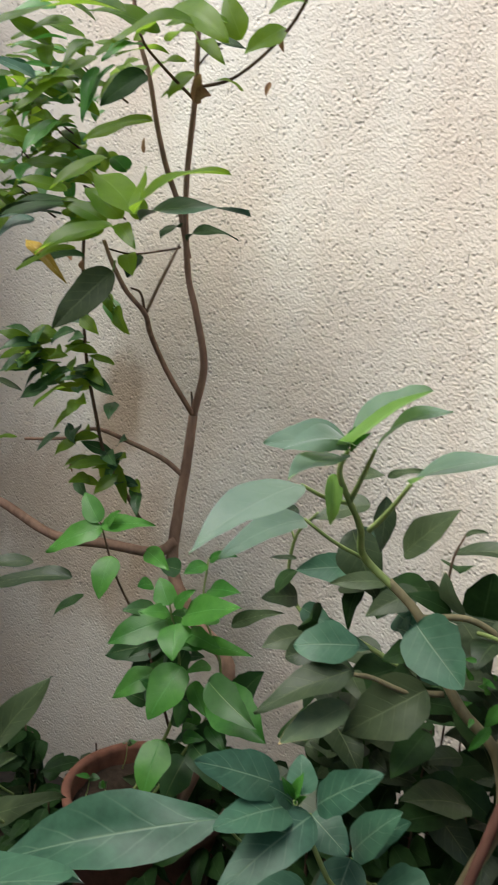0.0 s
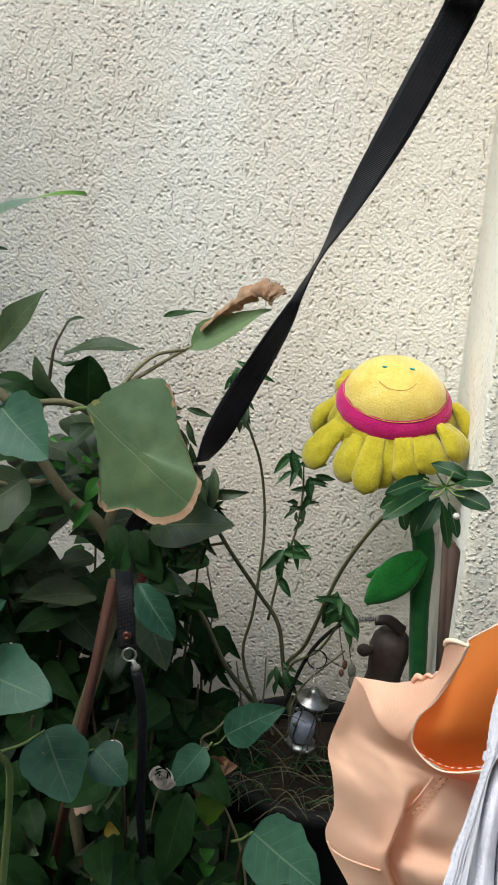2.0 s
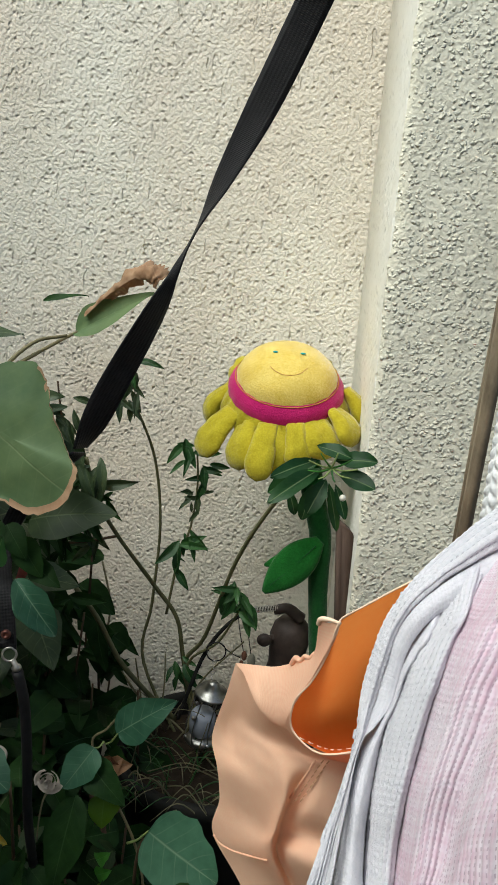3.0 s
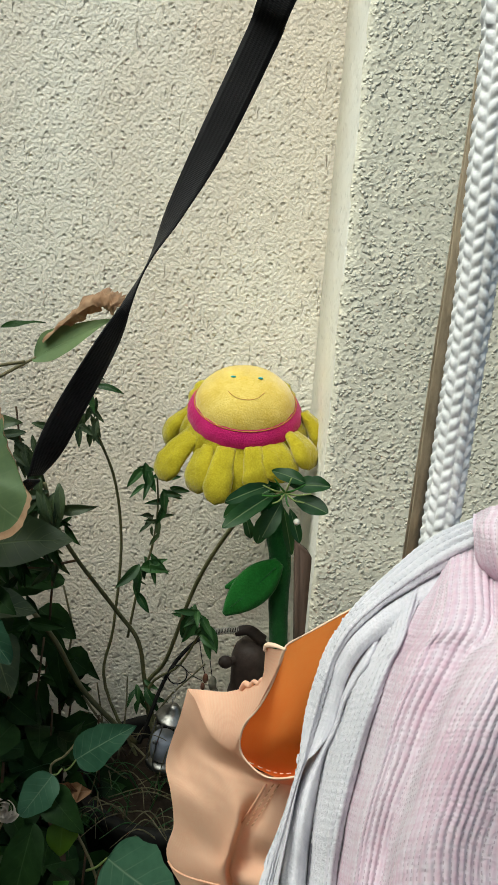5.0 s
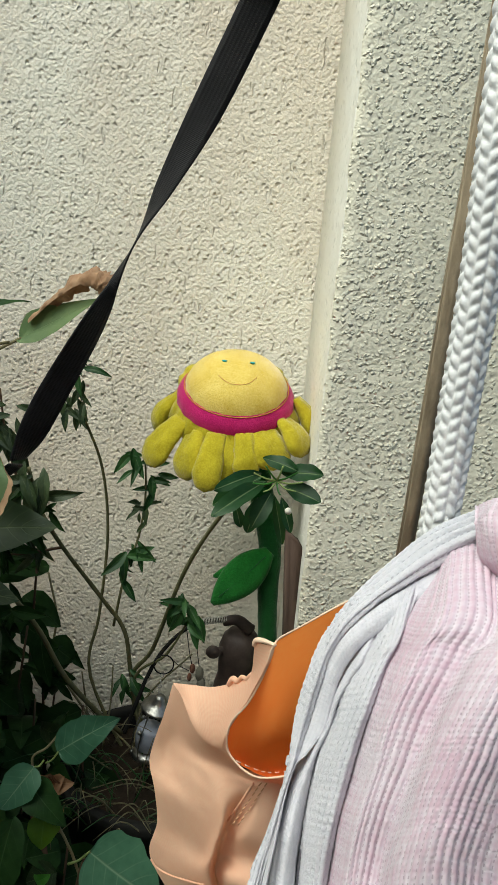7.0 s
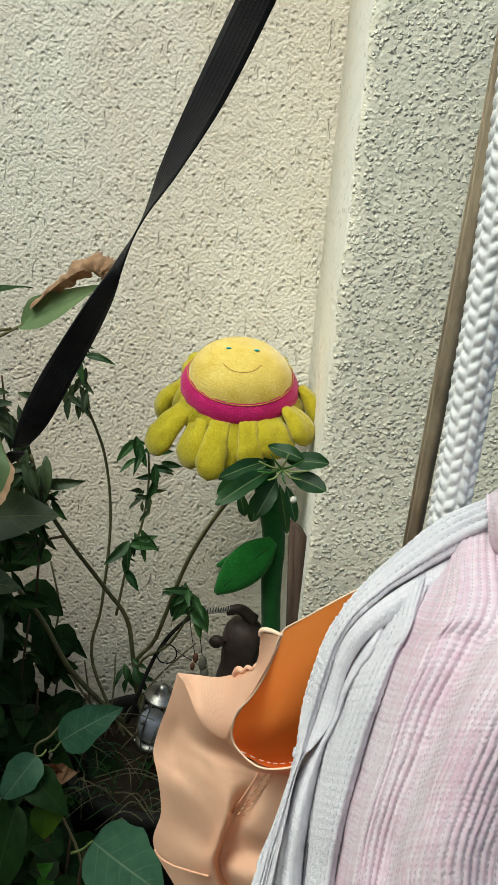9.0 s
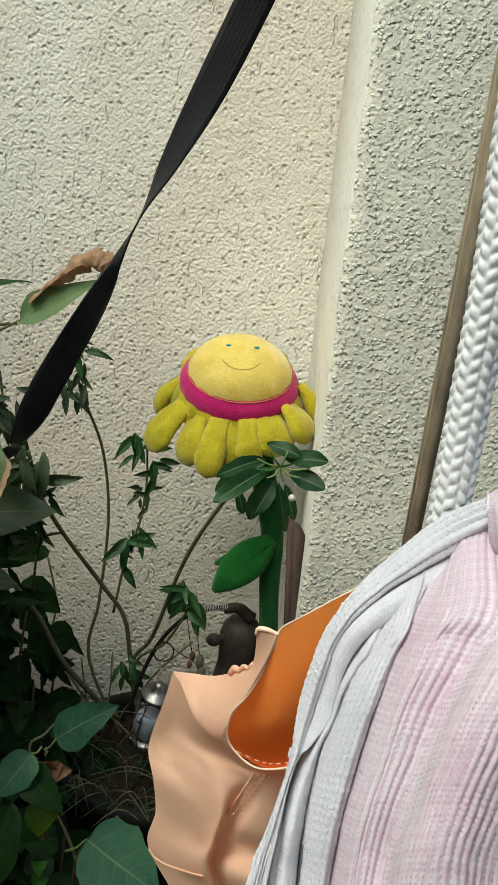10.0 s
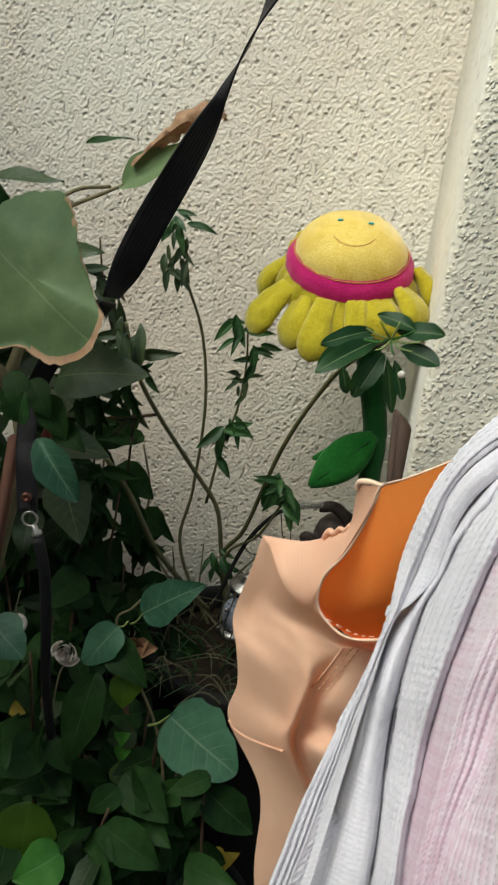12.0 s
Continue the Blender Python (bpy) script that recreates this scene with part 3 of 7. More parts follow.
part("folded_edge", cloth([
    [(0.443, 0.722, 0.705), (0.461, 0.716, 0.708), (0.479, 0.700, 0.717), (0.495, 0.680, 0.734), (0.509, 0.655, 0.756), (0.509, 0.628, 0.800)],
    [(0.446, 0.711, 0.707), (0.463, 0.705, 0.704), (0.482, 0.685, 0.714), (0.498, 0.665, 0.733), (0.511, 0.640, 0.760), (0.516, 0.615, 0.805)],
    [(0.452, 0.703, 0.704), (0.467, 0.693, 0.697), (0.483, 0.673, 0.707), (0.497, 0.655, 0.723), (0.509, 0.632, 0.751), (0.523, 0.606, 0.809)],
    [(0.465, 0.688, 0.686), (0.473, 0.680, 0.688), (0.482, 0.668, 0.694), (0.491, 0.655, 0.704), (0.499, 0.643, 0.720), (0.517, 0.622, 0.772)],
    [(0.477, 0.680, 0.675), (0.481, 0.672, 0.679), (0.485, 0.665, 0.683), (0.490, 0.658, 0.689), (0.493, 0.652, 0.698), (0.497, 0.644, 0.717)],
    [(0.493, 0.672, 0.669), (0.494, 0.668, 0.672), (0.495, 0.664, 0.676), (0.495, 0.660, 0.680), (0.496, 0.657, 0.684), (0.497, 0.653, 0.691)],
    [(0.509, 0.666, 0.663), (0.508, 0.663, 0.666), (0.508, 0.660, 0.668), (0.507, 0.657, 0.671), (0.507, 0.654, 0.674), (0.506, 0.650, 0.678)],
    [(0.523, 0.660, 0.660), (0.522, 0.657, 0.662), (0.522, 0.654, 0.664), (0.521, 0.651, 0.667), (0.521, 0.648, 0.669), (0.520, 0.644, 0.672)],
    [(0.548, 0.660, 0.654), (0.547, 0.656, 0.658), (0.546, 0.651, 0.663), (0.545, 0.646, 0.669), (0.543, 0.641, 0.674), (0.542, 0.634, 0.680)],
    [(0.575, 0.655, 0.658), (0.573, 0.650, 0.665), (0.571, 0.644, 0.672), (0.570, 0.638, 0.680), (0.568, 0.632, 0.687), (0.565, 0.624, 0.695)]], 6, 6, 0, crumple=0.0012, size=30), PEACH, bag)
part("lining", cloth([
    [(0.523, 0.608, 0.809), (0.517, 0.624, 0.771), (0.508, 0.636, 0.741), (0.497, 0.646, 0.716), (0.497, 0.655, 0.689), (0.507, 0.651, 0.677)],
    [(0.529, 0.640, 0.798), (0.531, 0.680, 0.740), (0.528, 0.700, 0.695), (0.521, 0.700, 0.669), (0.519, 0.680, 0.663), (0.525, 0.645, 0.673)],
    [(0.549, 0.670, 0.796), (0.555, 0.730, 0.722), (0.553, 0.750, 0.669), (0.547, 0.740, 0.645), (0.540, 0.700, 0.648), (0.537, 0.640, 0.676)],
    [(0.582, 0.690, 0.809), (0.592, 0.750, 0.732), (0.593, 0.770, 0.667), (0.582, 0.760, 0.635), (0.567, 0.710, 0.644), (0.554, 0.635, 0.685)],
    [(0.622, 0.690, 0.834), (0.635, 0.740, 0.759), (0.632, 0.740, 0.701), (0.617, 0.720, 0.671), (0.597, 0.680, 0.673), (0.579, 0.630, 0.701)]], 5, 6, 0, crumple=0.0015), ORANGE, bag, "bright orange lining")
HEM = [(0.522, 0.606, 0.810), (0.517, 0.621, 0.774), (0.508, 0.633, 0.743), (0.497, 0.643, 0.719), (0.496, 0.652, 0.691), (0.506, 0.648, 0.679), (0.520, 0.640, 0.675), (0.536, 0.632, 0.681), (0.557, 0.625, 0.693)]
part("hem_edge", tube(HEM, 0.0009, 0.0009, sides=8, lumps=0.25), THREAD, bag)
part("rear_hem", tube([(0.523, 0.608, 0.810), (0.529, 0.640, 0.799), (0.549, 0.670, 0.797), (0.582, 0.690, 0.810), (0.622, 0.690, 0.835)], 0.0008, 0.0008, sides=6, lumps=0.2), THREAD, bag)
part("handle", tube([(0.617, 0.690, 0.831), (0.628, 0.660, 0.868), (0.635, 0.632, 0.904)], 0.006, 0.006, sides=10), PEACH, bag)
part("corner_tuck", tube([(0.509, 0.630, 0.796), (0.510, 0.626, 0.802), (0.516, 0.616, 0.807), (0.523, 0.605, 0.810)], 0.0018, 0.0015, sides=10, lumps=0.5), THREAD, bag, "crumpled stitched corner")
part("ruffle", tube([(0.493, 0.680, 0.732), (0.496, 0.676, 0.740), (0.500, 0.671, 0.741), (0.503, 0.666, 0.748), (0.507, 0.660, 0.750), (0.510, 0.655, 0.757)], 0.0022, 0.0018, sides=10, lumps=0.45), PEACH, bag, "puckered edge of the opening")
part("lower_hem", tube([(0.434, 0.733, 0.507), (0.440, 0.730, 0.501), (0.453, 0.724, 0.499), (0.471, 0.713, 0.504), (0.488, 0.697, 0.515)], 0.0010, 0.0010, sides=7, lumps=0.3), PEACH, bag, "stitched lower hem")
SEAMTHREAD = simple("tan_seam_thread", (0.62, 0.33, 0.17), (0.78, 0.46, 0.28), 200, 0.85, 0.2)
part("seam_fold", tube([(0.522, 0.675, 0.643), (0.514, 0.678, 0.622), (0.504, 0.694, 0.588)], 0.0013, 0.0011, sides=6), PEACH, bag)
for k in range(9):
    s = k / 8
    for off in (0.0, 0.005):
        a = Vector((0.527, 0.673, 0.643)).lerp(Vector((0.508, 0.681, 0.596)), s) + Vector((off, -0.0008, 0))
        part("stitch", tube([a, a + Vector((0.0018, -0.0008, 0.0035))], 0.0006, 0.0006, steps=2, sides=5), SEAMTHREAD, bag)
INNER = spline([(0.5045, 0.650, 0.681), (0.5235, 0.652, 0.6725), (0.5378, 0.653, 0.671), (0.557, 0.652, 0.677)], 5)
for a, e in zip(INNER[::2], INNER[1::2]):
    part("stitch", tube([a, (a + e) / 2 + Vector((0, -0.0006, 0)), e], 0.0005, 0.0005, steps=2, sides=5), THREAD, bag)

# ---- bathrobe ----


def robe_cloth(name, white, tint, cell, cross=0.13, relief=0.0007, groove_tone=(0.30, 0.27, 0.31), rib=0.3, dash=0.55):
    """Crinkled waffle cloth: raised ribs both ways, soft colour stripes along its fall."""
    m, t, b = shader(name, 0.95, 0.15)
    uv = t.nodes.new("ShaderNodeUVMap")
    uv.uv_map = "cloth"
    sep = t.nodes.new("ShaderNodeSeparateXYZ")
    t.links.new(uv.outputs[0], sep.inputs[0])
    obj = coords(t)
    wob = math_node(t, "MULTIPLY", math_node(t, "SUBTRACT", noise_tex(t, obj, 70, 3, 0.6), 0.5), 0.0022)
    gx = math_node(t, "ADD", sep.outputs[0], wob)
    gy = math_node(t, "ADD", sep.outputs[1], wob)
    k = 2 * math.pi / cell
    sx = math_node(t, "SINE", math_node(t, "SUBTRACT", math_node(t, "MULTIPLY", gx, k), math.pi / 2))
    sy = math_node(t, "SINE", math_node(t, "MULTIPLY", gy, k * 1.35))
    slub = noise_tex(t, obj, 330, 4, 0.7)
    h = math_node(t, "ADD", math_node(t, "MULTIPLY", sx, rib), math_node(t, "MULTIPLY", sy, cross))
    h = math_node(t, "ADD", h, math_node(t, "MULTIPLY", slub, 1.7))
    stripe = math_node(t, "ADD", math_node(t, "SINE", math_node(t, "MULTIPLY", gx, 2 * math.pi / 0.0105)), math_node(t, "SINE", math_node(t, "MULTIPLY", gy, 2 * math.pi / 0.0095)))
    patch = noise_tex(t, obj, 12, 3)
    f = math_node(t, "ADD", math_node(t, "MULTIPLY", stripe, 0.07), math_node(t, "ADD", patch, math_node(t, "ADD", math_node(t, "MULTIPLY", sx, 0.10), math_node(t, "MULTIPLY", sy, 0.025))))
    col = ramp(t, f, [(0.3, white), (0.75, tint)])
    # Broken darker dashes along the grooves of the ribs.
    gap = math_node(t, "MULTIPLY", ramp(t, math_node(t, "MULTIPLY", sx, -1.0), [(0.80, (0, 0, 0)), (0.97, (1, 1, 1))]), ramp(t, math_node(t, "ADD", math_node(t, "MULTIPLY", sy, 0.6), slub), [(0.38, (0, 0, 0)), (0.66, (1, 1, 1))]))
    col = mix(t, math_node(t, "MULTIPLY", gap, dash), col, groove_tone)
    t.links.new(col, b.inputs["Base Color"])
    bump(t, b, h, 0.8, relief)
    b.inputs["Sheen Weight"].default_value = 0.2
    return m


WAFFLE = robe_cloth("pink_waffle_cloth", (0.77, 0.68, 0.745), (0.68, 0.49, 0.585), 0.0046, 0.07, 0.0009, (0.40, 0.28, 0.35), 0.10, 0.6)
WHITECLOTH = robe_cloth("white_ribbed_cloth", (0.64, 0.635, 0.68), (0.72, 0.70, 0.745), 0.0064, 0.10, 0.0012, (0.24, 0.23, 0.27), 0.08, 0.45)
robe = thing("bathrobe", (0.658, 0.580, 0.912), "pale pink waffle bathrobe with a white edge, hanging from a rope", "clothing")
part("body", cloth([
    [(0.632, 0.600, 0.876), (0.600, 0.593, 0.849), (0.589, 0.585, 0.831), (0.581, 0.575, 0.813), (0.573, 0.567, 0.784), (0.567, 0.559, 0.754), (0.562, 0.551, 0.726), (0.559, 0.543, 0.689), (0.552, 0.510, 0.634), (0.549, 0.470, 0.544)],
    [(0.637, 0.600, 0.906), (0.610, 0.521, 0.880), (0.599, 0.511, 0.862), (0.590, 0.501, 0.844), (0.582, 0.493, 0.819), (0.576, 0.486, 0.791), (0.570, 0.479, 0.766), (0.566, 0.471, 0.730), (0.560, 0.445, 0.670), (0.557, 0.410, 0.575)],
    [(0.645, 0.600, 0.913), (0.622, 0.513, 0.888), (0.610, 0.501, 0.870), (0.600, 0.491, 0.852), (0.591, 0.483, 0.828), (0.584, 0.477, 0.803), (0.578, 0.470, 0.779), (0.573, 0.462, 0.743), (0.564, 0.436, 0.685), (0.560, 0.402, 0.585)],
    [(0.658, 0.600, 0.915), (0.638, 0.511, 0.889), (0.625, 0.497, 0.870), (0.614, 0.488, 0.851), (0.604, 0.480, 0.828), (0.596, 0.474, 0.803), (0.589, 0.468, 0.779), (0.583, 0.460, 0.742), (0.570, 0.433, 0.690), (0.566, 0.399, 0.590)],
    [(0.671, 0.600, 0.911), (0.644, 0.503, 0.885), (0.627, 0.488, 0.873), (0.616, 0.479, 0.857), (0.606, 0.471, 0.834), (0.598, 0.465, 0.810), (0.591, 0.459, 0.784), (0.584, 0.451, 0.747), (0.572, 0.425, 0.692), (0.568, 0.391, 0.590)],
    [(0.673, 0.550, 0.927), (0.646, 0.484, 0.895), (0.628, 0.469, 0.885), (0.617, 0.460, 0.871), (0.607, 0.452, 0.850), (0.599, 0.446, 0.828), (0.593, 0.440, 0.803), (0.586, 0.432, 0.769), (0.582, 0.408, 0.700), (0.580, 0.372, 0.600)],
    [(0.677, 0.542, 0.929), (0.652, 0.469, 0.902), (0.636, 0.454, 0.893), (0.624, 0.445, 0.881), (0.613, 0.437, 0.861), (0.606, 0.431, 0.840), (0.599, 0.425, 0.817), (0.593, 0.417, 0.784), (0.596, 0.393, 0.700), (0.595, 0.357, 0.600)],
    [(0.684, 0.540, 0.929), (0.666, 0.466, 0.903), (0.649, 0.451, 0.894), (0.637, 0.442, 0.884), (0.626, 0.433, 0.864), (0.619, 0.427, 0.844), (0.612, 0.421, 0.821), (0.606, 0.413, 0.789), (0.615, 0.389, 0.700), (0.614, 0.354, 0.600)],
    [(0.698, 0.545, 0.925), (0.690, 0.469, 0.898), (0.672, 0.452, 0.888), (0.660, 0.443, 0.881), (0.650, 0.435, 0.860), (0.643, 0.429, 0.839), (0.636, 0.423, 0.815), (0.630, 0.415, 0.782), (0.639, 0.390, 0.700), (0.637, 0.355, 0.600)],
    [(0.721, 0.560, 0.919), (0.736, 0.471, 0.885), (0.726, 0.447, 0.878), (0.716, 0.438, 0.870), (0.706, 0.431, 0.850), (0.700, 0.425, 0.830), (0.694, 0.419, 0.805), (0.688, 0.410, 0.775), (0.692, 0.385, 0.700), (0.688, 0.350, 0.610), (0.009, -0.020, 0.290)]], 20, 26, 0, crumple=0.0016, size=30, ribs=(0.0046, 0.0015, 0.28)), WAFFLE, robe)
part("white_edge", cloth([
    [(0.662, 0.603, 0.933), (0.629, 0.599, 0.917), (0.606, 0.596, 0.897), (0.581, 0.590, 0.872), (0.564, 0.584, 0.851), (0.552, 0.579, 0.830), (0.544, 0.573, 0.806), (0.539, 0.563, 0.778), (0.536, 0.551, 0.753), (0.532, 0.538, 0.730), (0.503, 0.483, 0.668), (0.482, 0.434, 0.585)],
    [(0.662, 0.591, 0.930), (0.628, 0.587, 0.913), (0.604, 0.584, 0.894), (0.581, 0.578, 0.871), (0.564, 0.573, 0.851), (0.553, 0.567, 0.831), (0.546, 0.561, 0.809), (0.541, 0.551, 0.784), (0.537, 0.539, 0.763), (0.530, 0.525, 0.738), (0.509, 0.482, 0.670), (0.488, 0.433, 0.583)],
    [(0.662, 0.583, 0.921), (0.626, 0.575, 0.903), (0.601, 0.568, 0.886), (0.580, 0.562, 0.869), (0.564, 0.558, 0.852), (0.554, 0.555, 0.832), (0.548, 0.550, 0.810), (0.544, 0.544, 0.788), (0.539, 0.535, 0.767), (0.532, 0.522, 0.745), (0.514, 0.484, 0.670), (0.495, 0.432, 0.580)],
    [(0.667, 0.589, 0.912), (0.630, 0.580, 0.891), (0.603, 0.572, 0.876), (0.582, 0.566, 0.861), (0.567, 0.562, 0.845), (0.557, 0.560, 0.825), (0.552, 0.556, 0.803), (0.548, 0.550, 0.782), (0.542, 0.542, 0.763), (0.535, 0.530, 0.744), (0.518, 0.483, 0.677), (0.500, 0.430, 0.584), (0.006, 0.003, 0.100), (0.006, 0.003, 0.100)]], 20, 18, 0, crumple=0.0016, size=36, ribs=(0.0064, 0.0024, 0.20)), WHITECLOTH, robe, "white ribbed edge of the robe")
HEMCLOTH = robe_cloth("white_hem_cloth", (0.64, 0.635, 0.68), (0.72, 0.70, 0.745), 0.0036, 0.10, 0.0008, (0.45, 0.43, 0.49), 0.10, 0.15)
part("flat_hem", cloth([
    [(0.667, 0.587, 0.914), (0.630, 0.578, 0.893), (0.603, 0.569, 0.878), (0.582, 0.563, 0.863), (0.566, 0.559, 0.847), (0.556, 0.557, 0.827), (0.551, 0.553, 0.805), (0.547, 0.547, 0.784), (0.541, 0.539, 0.765), (0.534, 0.527, 0.746), (0.517, 0.480, 0.679), (0.499, 0.427, 0.586)],
    [(0.669, 0.580, 0.908), (0.630, 0.570, 0.886), (0.604, 0.562, 0.870), (0.583, 0.556, 0.857), (0.568, 0.552, 0.842), (0.560, 0.551, 0.824), (0.556, 0.548, 0.805), (0.552, 0.542, 0.786), (0.544, 0.534, 0.770), (0.535, 0.523, 0.754), (0.519, 0.478, 0.684), (0.502, 0.426, 0.588)],
    [(0.672, 0.580, 0.901), (0.632, 0.570, 0.876), (0.607, 0.562, 0.859), (0.584, 0.556, 0.848), (0.571, 0.552, 0.833), (0.564, 0.551, 0.816), (0.561, 0.548, 0.801), (0.557, 0.542, 0.784), (0.547, 0.535, 0.771), (0.536, 0.525, 0.756), (0.521, 0.477, 0.686), (0.505, 0.425, 0.590)],
    [(0.672, 0.588, 0.898), (0.632, 0.578, 0.873), (0.607, 0.570, 0.856), (0.584, 0.564, 0.845), (0.571, 0.560, 0.830), (0.564, 0.558, 0.813), (0.561, 0.555, 0.798), (0.557, 0.549, 0.781), (0.547, 0.541, 0.768), (0.537, 0.530, 0.753), (0.522, 0.482, 0.684), (0.506, 0.430, 0.590)]], 7, 12, 0, crumple=0.0012, size=44), HEMCLOTH, robe, "flat white hem of the edge")
part("white_fold", cloth([
    [(0.594, 0.596, 0.856), (0.574, 0.576, 0.826), (0.566, 0.572, 0.811), (0.562, 0.569, 0.798), (0.558, 0.566, 0.776), (0.549, 0.559, 0.759), (0.537, 0.550, 0.743), (0.528, 0.536, 0.719), (0.523, 0.524, 0.690), (0.516, 0.480, 0.638), (0.506, 0.440, 0.558)],
    [(0.596, 0.588, 0.868), (0.576, 0.550, 0.838), (0.568, 0.546, 0.822), (0.562, 0.543, 0.807), (0.558, 0.540, 0.790), (0.550, 0.533, 0.772), (0.542, 0.524, 0.752), (0.536, 0.510, 0.730), (0.533, 0.498, 0.705), (0.528, 0.460, 0.650), (0.522, 0.420, 0.568)],
    [(0.601, 0.588, 0.866), (0.581, 0.552, 0.836), (0.572, 0.548, 0.819), (0.564, 0.545, 0.802), (0.561, 0.542, 0.789), (0.553, 0.535, 0.768), (0.548, 0.526, 0.743), (0.544, 0.512, 0.720), (0.543, 0.500, 0.696), (0.541, 0.458, 0.652), (0.538, 0.418, 0.570)],
    [(0.604, 0.588, 0.860), (0.584, 0.572, 0.830), (0.575, 0.568, 0.813), (0.567, 0.565, 0.795), (0.564, 0.562, 0.783), (0.556, 0.555, 0.760), (0.552, 0.546, 0.733), (0.549, 0.532, 0.711), (0.548, 0.520, 0.687), (0.547, 0.475, 0.645), (0.545, 0.432, 0.566)]], 9, 12, 0, crumple=0.0016, size=36), HEMCLOTH, robe, "smooth white front panel")
part("inner_fold", cloth([
    [(0.598, 0.588, 0.864), (0.578, 0.570, 0.834), (0.570, 0.566, 0.817), (0.563, 0.563, 0.799), (0.560, 0.560, 0.787), (0.553, 0.553, 0.764), (0.549, 0.544, 0.737), (0.546, 0.530, 0.715), (0.546, 0.518, 0.691), (0.545, 0.470, 0.648), (0.543, 0.428, 0.568)],
    [(0.607, 0.588, 0.880), (0.587, 0.546, 0.850), (0.578, 0.541, 0.835), (0.571, 0.536, 0.820), (0.566, 0.530, 0.806), (0.558, 0.522, 0.782), (0.553, 0.513, 0.756), (0.550, 0.502, 0.733), (0.549, 0.492, 0.706), (0.547, 0.455, 0.655), (0.546, 0.415, 0.572)],
    [(0.615, 0.588, 0.889), (0.595, 0.536, 0.860), (0.588, 0.528, 0.847), (0.581, 0.520, 0.834), (0.575, 0.513, 0.820), (0.568, 0.505, 0.794), (0.562, 0.497, 0.767), (0.558, 0.489, 0.742), (0.556, 0.480, 0.711), (0.552, 0.445, 0.660), (0.550, 0.408, 0.576)],
    [(0.627, 0.588, 0.886), (0.604, 0.556, 0.858), (0.598, 0.546, 0.844), (0.592, 0.538, 0.831), (0.586, 0.528, 0.815), (0.580, 0.520, 0.787), (0.574, 0.512, 0.757), (0.570, 0.504, 0.731), (0.567, 0.496, 0.696), (0.559, 0.455, 0.652), (0.556, 0.418, 0.572)]], 16, 14, 0, crumple=0.0018, size=36, ribs=(0.0064, 0.0022, 0.24)), WHITECLOTH, robe)
# Thin dark tube that stands for the shadow in the gap between panels.
SEAMSHADE = simple("grey_seam_shade", (0.10, 0.095, 0.12), (0.24, 0.23, 0.26), 200, 0.9)
part("seam", tube([(0.567, 0.548, 0.794), (0.562, 0.544, 0.783), (0.555, 0.537, 0.762), (0.550, 0.528, 0.737), (0.547, 0.514, 0.715), (0.546, 0.502, 0.692), (0.544, 0.462, 0.648)], 0.0007, 0.0009, steps=10, sides=6, lumps=0.4), SEAMSHADE, robe, "dark line for the shade in the open seam")
part("knot", cloth([
    [(0.651, 0.596, 0.932), (0.644, 0.574, 0.926), (0.647, 0.563, 0.908), (0.660, 0.562, 0.893)],
    [(0.656, 0.578, 0.944), (0.647, 0.552, 0.932), (0.652, 0.546, 0.911), (0.664, 0.553, 0.894)],
    [(0.670, 0.568, 0.948), (0.661, 0.542, 0.934), (0.665, 0.539, 0.911), (0.675, 0.548, 0.892)],
    [(0.684, 0.568, 0.948), (0.678, 0.546, 0.930), (0.682, 0.546, 0.908), (0.688, 0.554, 0.890)],
    [(0.702, 0.581, 0.942), (0.699, 0.566, 0.923), (0.703, 0.566, 0.900), (0.709, 0.571, 0.881), (0.001, -0.002, 0.200)]], 12, 16, 0, crumple=0.0028, size=46, ribs=(0.0046, 0.0018, 0.2)), WAFFLE, robe, "knotted pink cloth")

# ---- clothes rail out of the camera's sight, from which strap and rope hang ----
rail = thing("clothes_rail", (0.85, 1.137, 2.2), "plain steel clothes rail on a bracket of the pilaster", "rail")
part("bar", tube([(0.45, 0.66, 2.2), (0.9, 0.66, 2.2), (1.35, 0.66, 2.2)], 0.05, 0.05, sides=14), STEEL, rail)
part("bracket", tube([(0.85, 1.14, 2.2), (0.85, 0.9, 2.2), (0.85, 0.66, 2.2)], 0.02, 0.02, sides=12), STEEL, rail)

# ---- rope and batten ----
ROPEWHITE = simple("white_braid", (0.74, 0.75, 0.75), (0.88, 0.88, 0.88), 300, 0.5, 0.4, bump_d=0.0003)
rope = thing("rope", (0.630, 0.620, 0.873), "thick white braided rope holding the bathrobe", "rope")
ROPE_LINE = [(0.58, 0.61, 2.2), (0.592, 0.605, 1.9), (0.608, 0.60, 1.6), (0.623, 0.600, 1.296), (0.627, 0.600, 1.251), (0.629, 0.600, 1.169), (0.632, 0.605, 1.082), (0.632, 0.610, 0.998), (0.632, 0.615, 0.918), (0.632, 0.620, 0.873)]


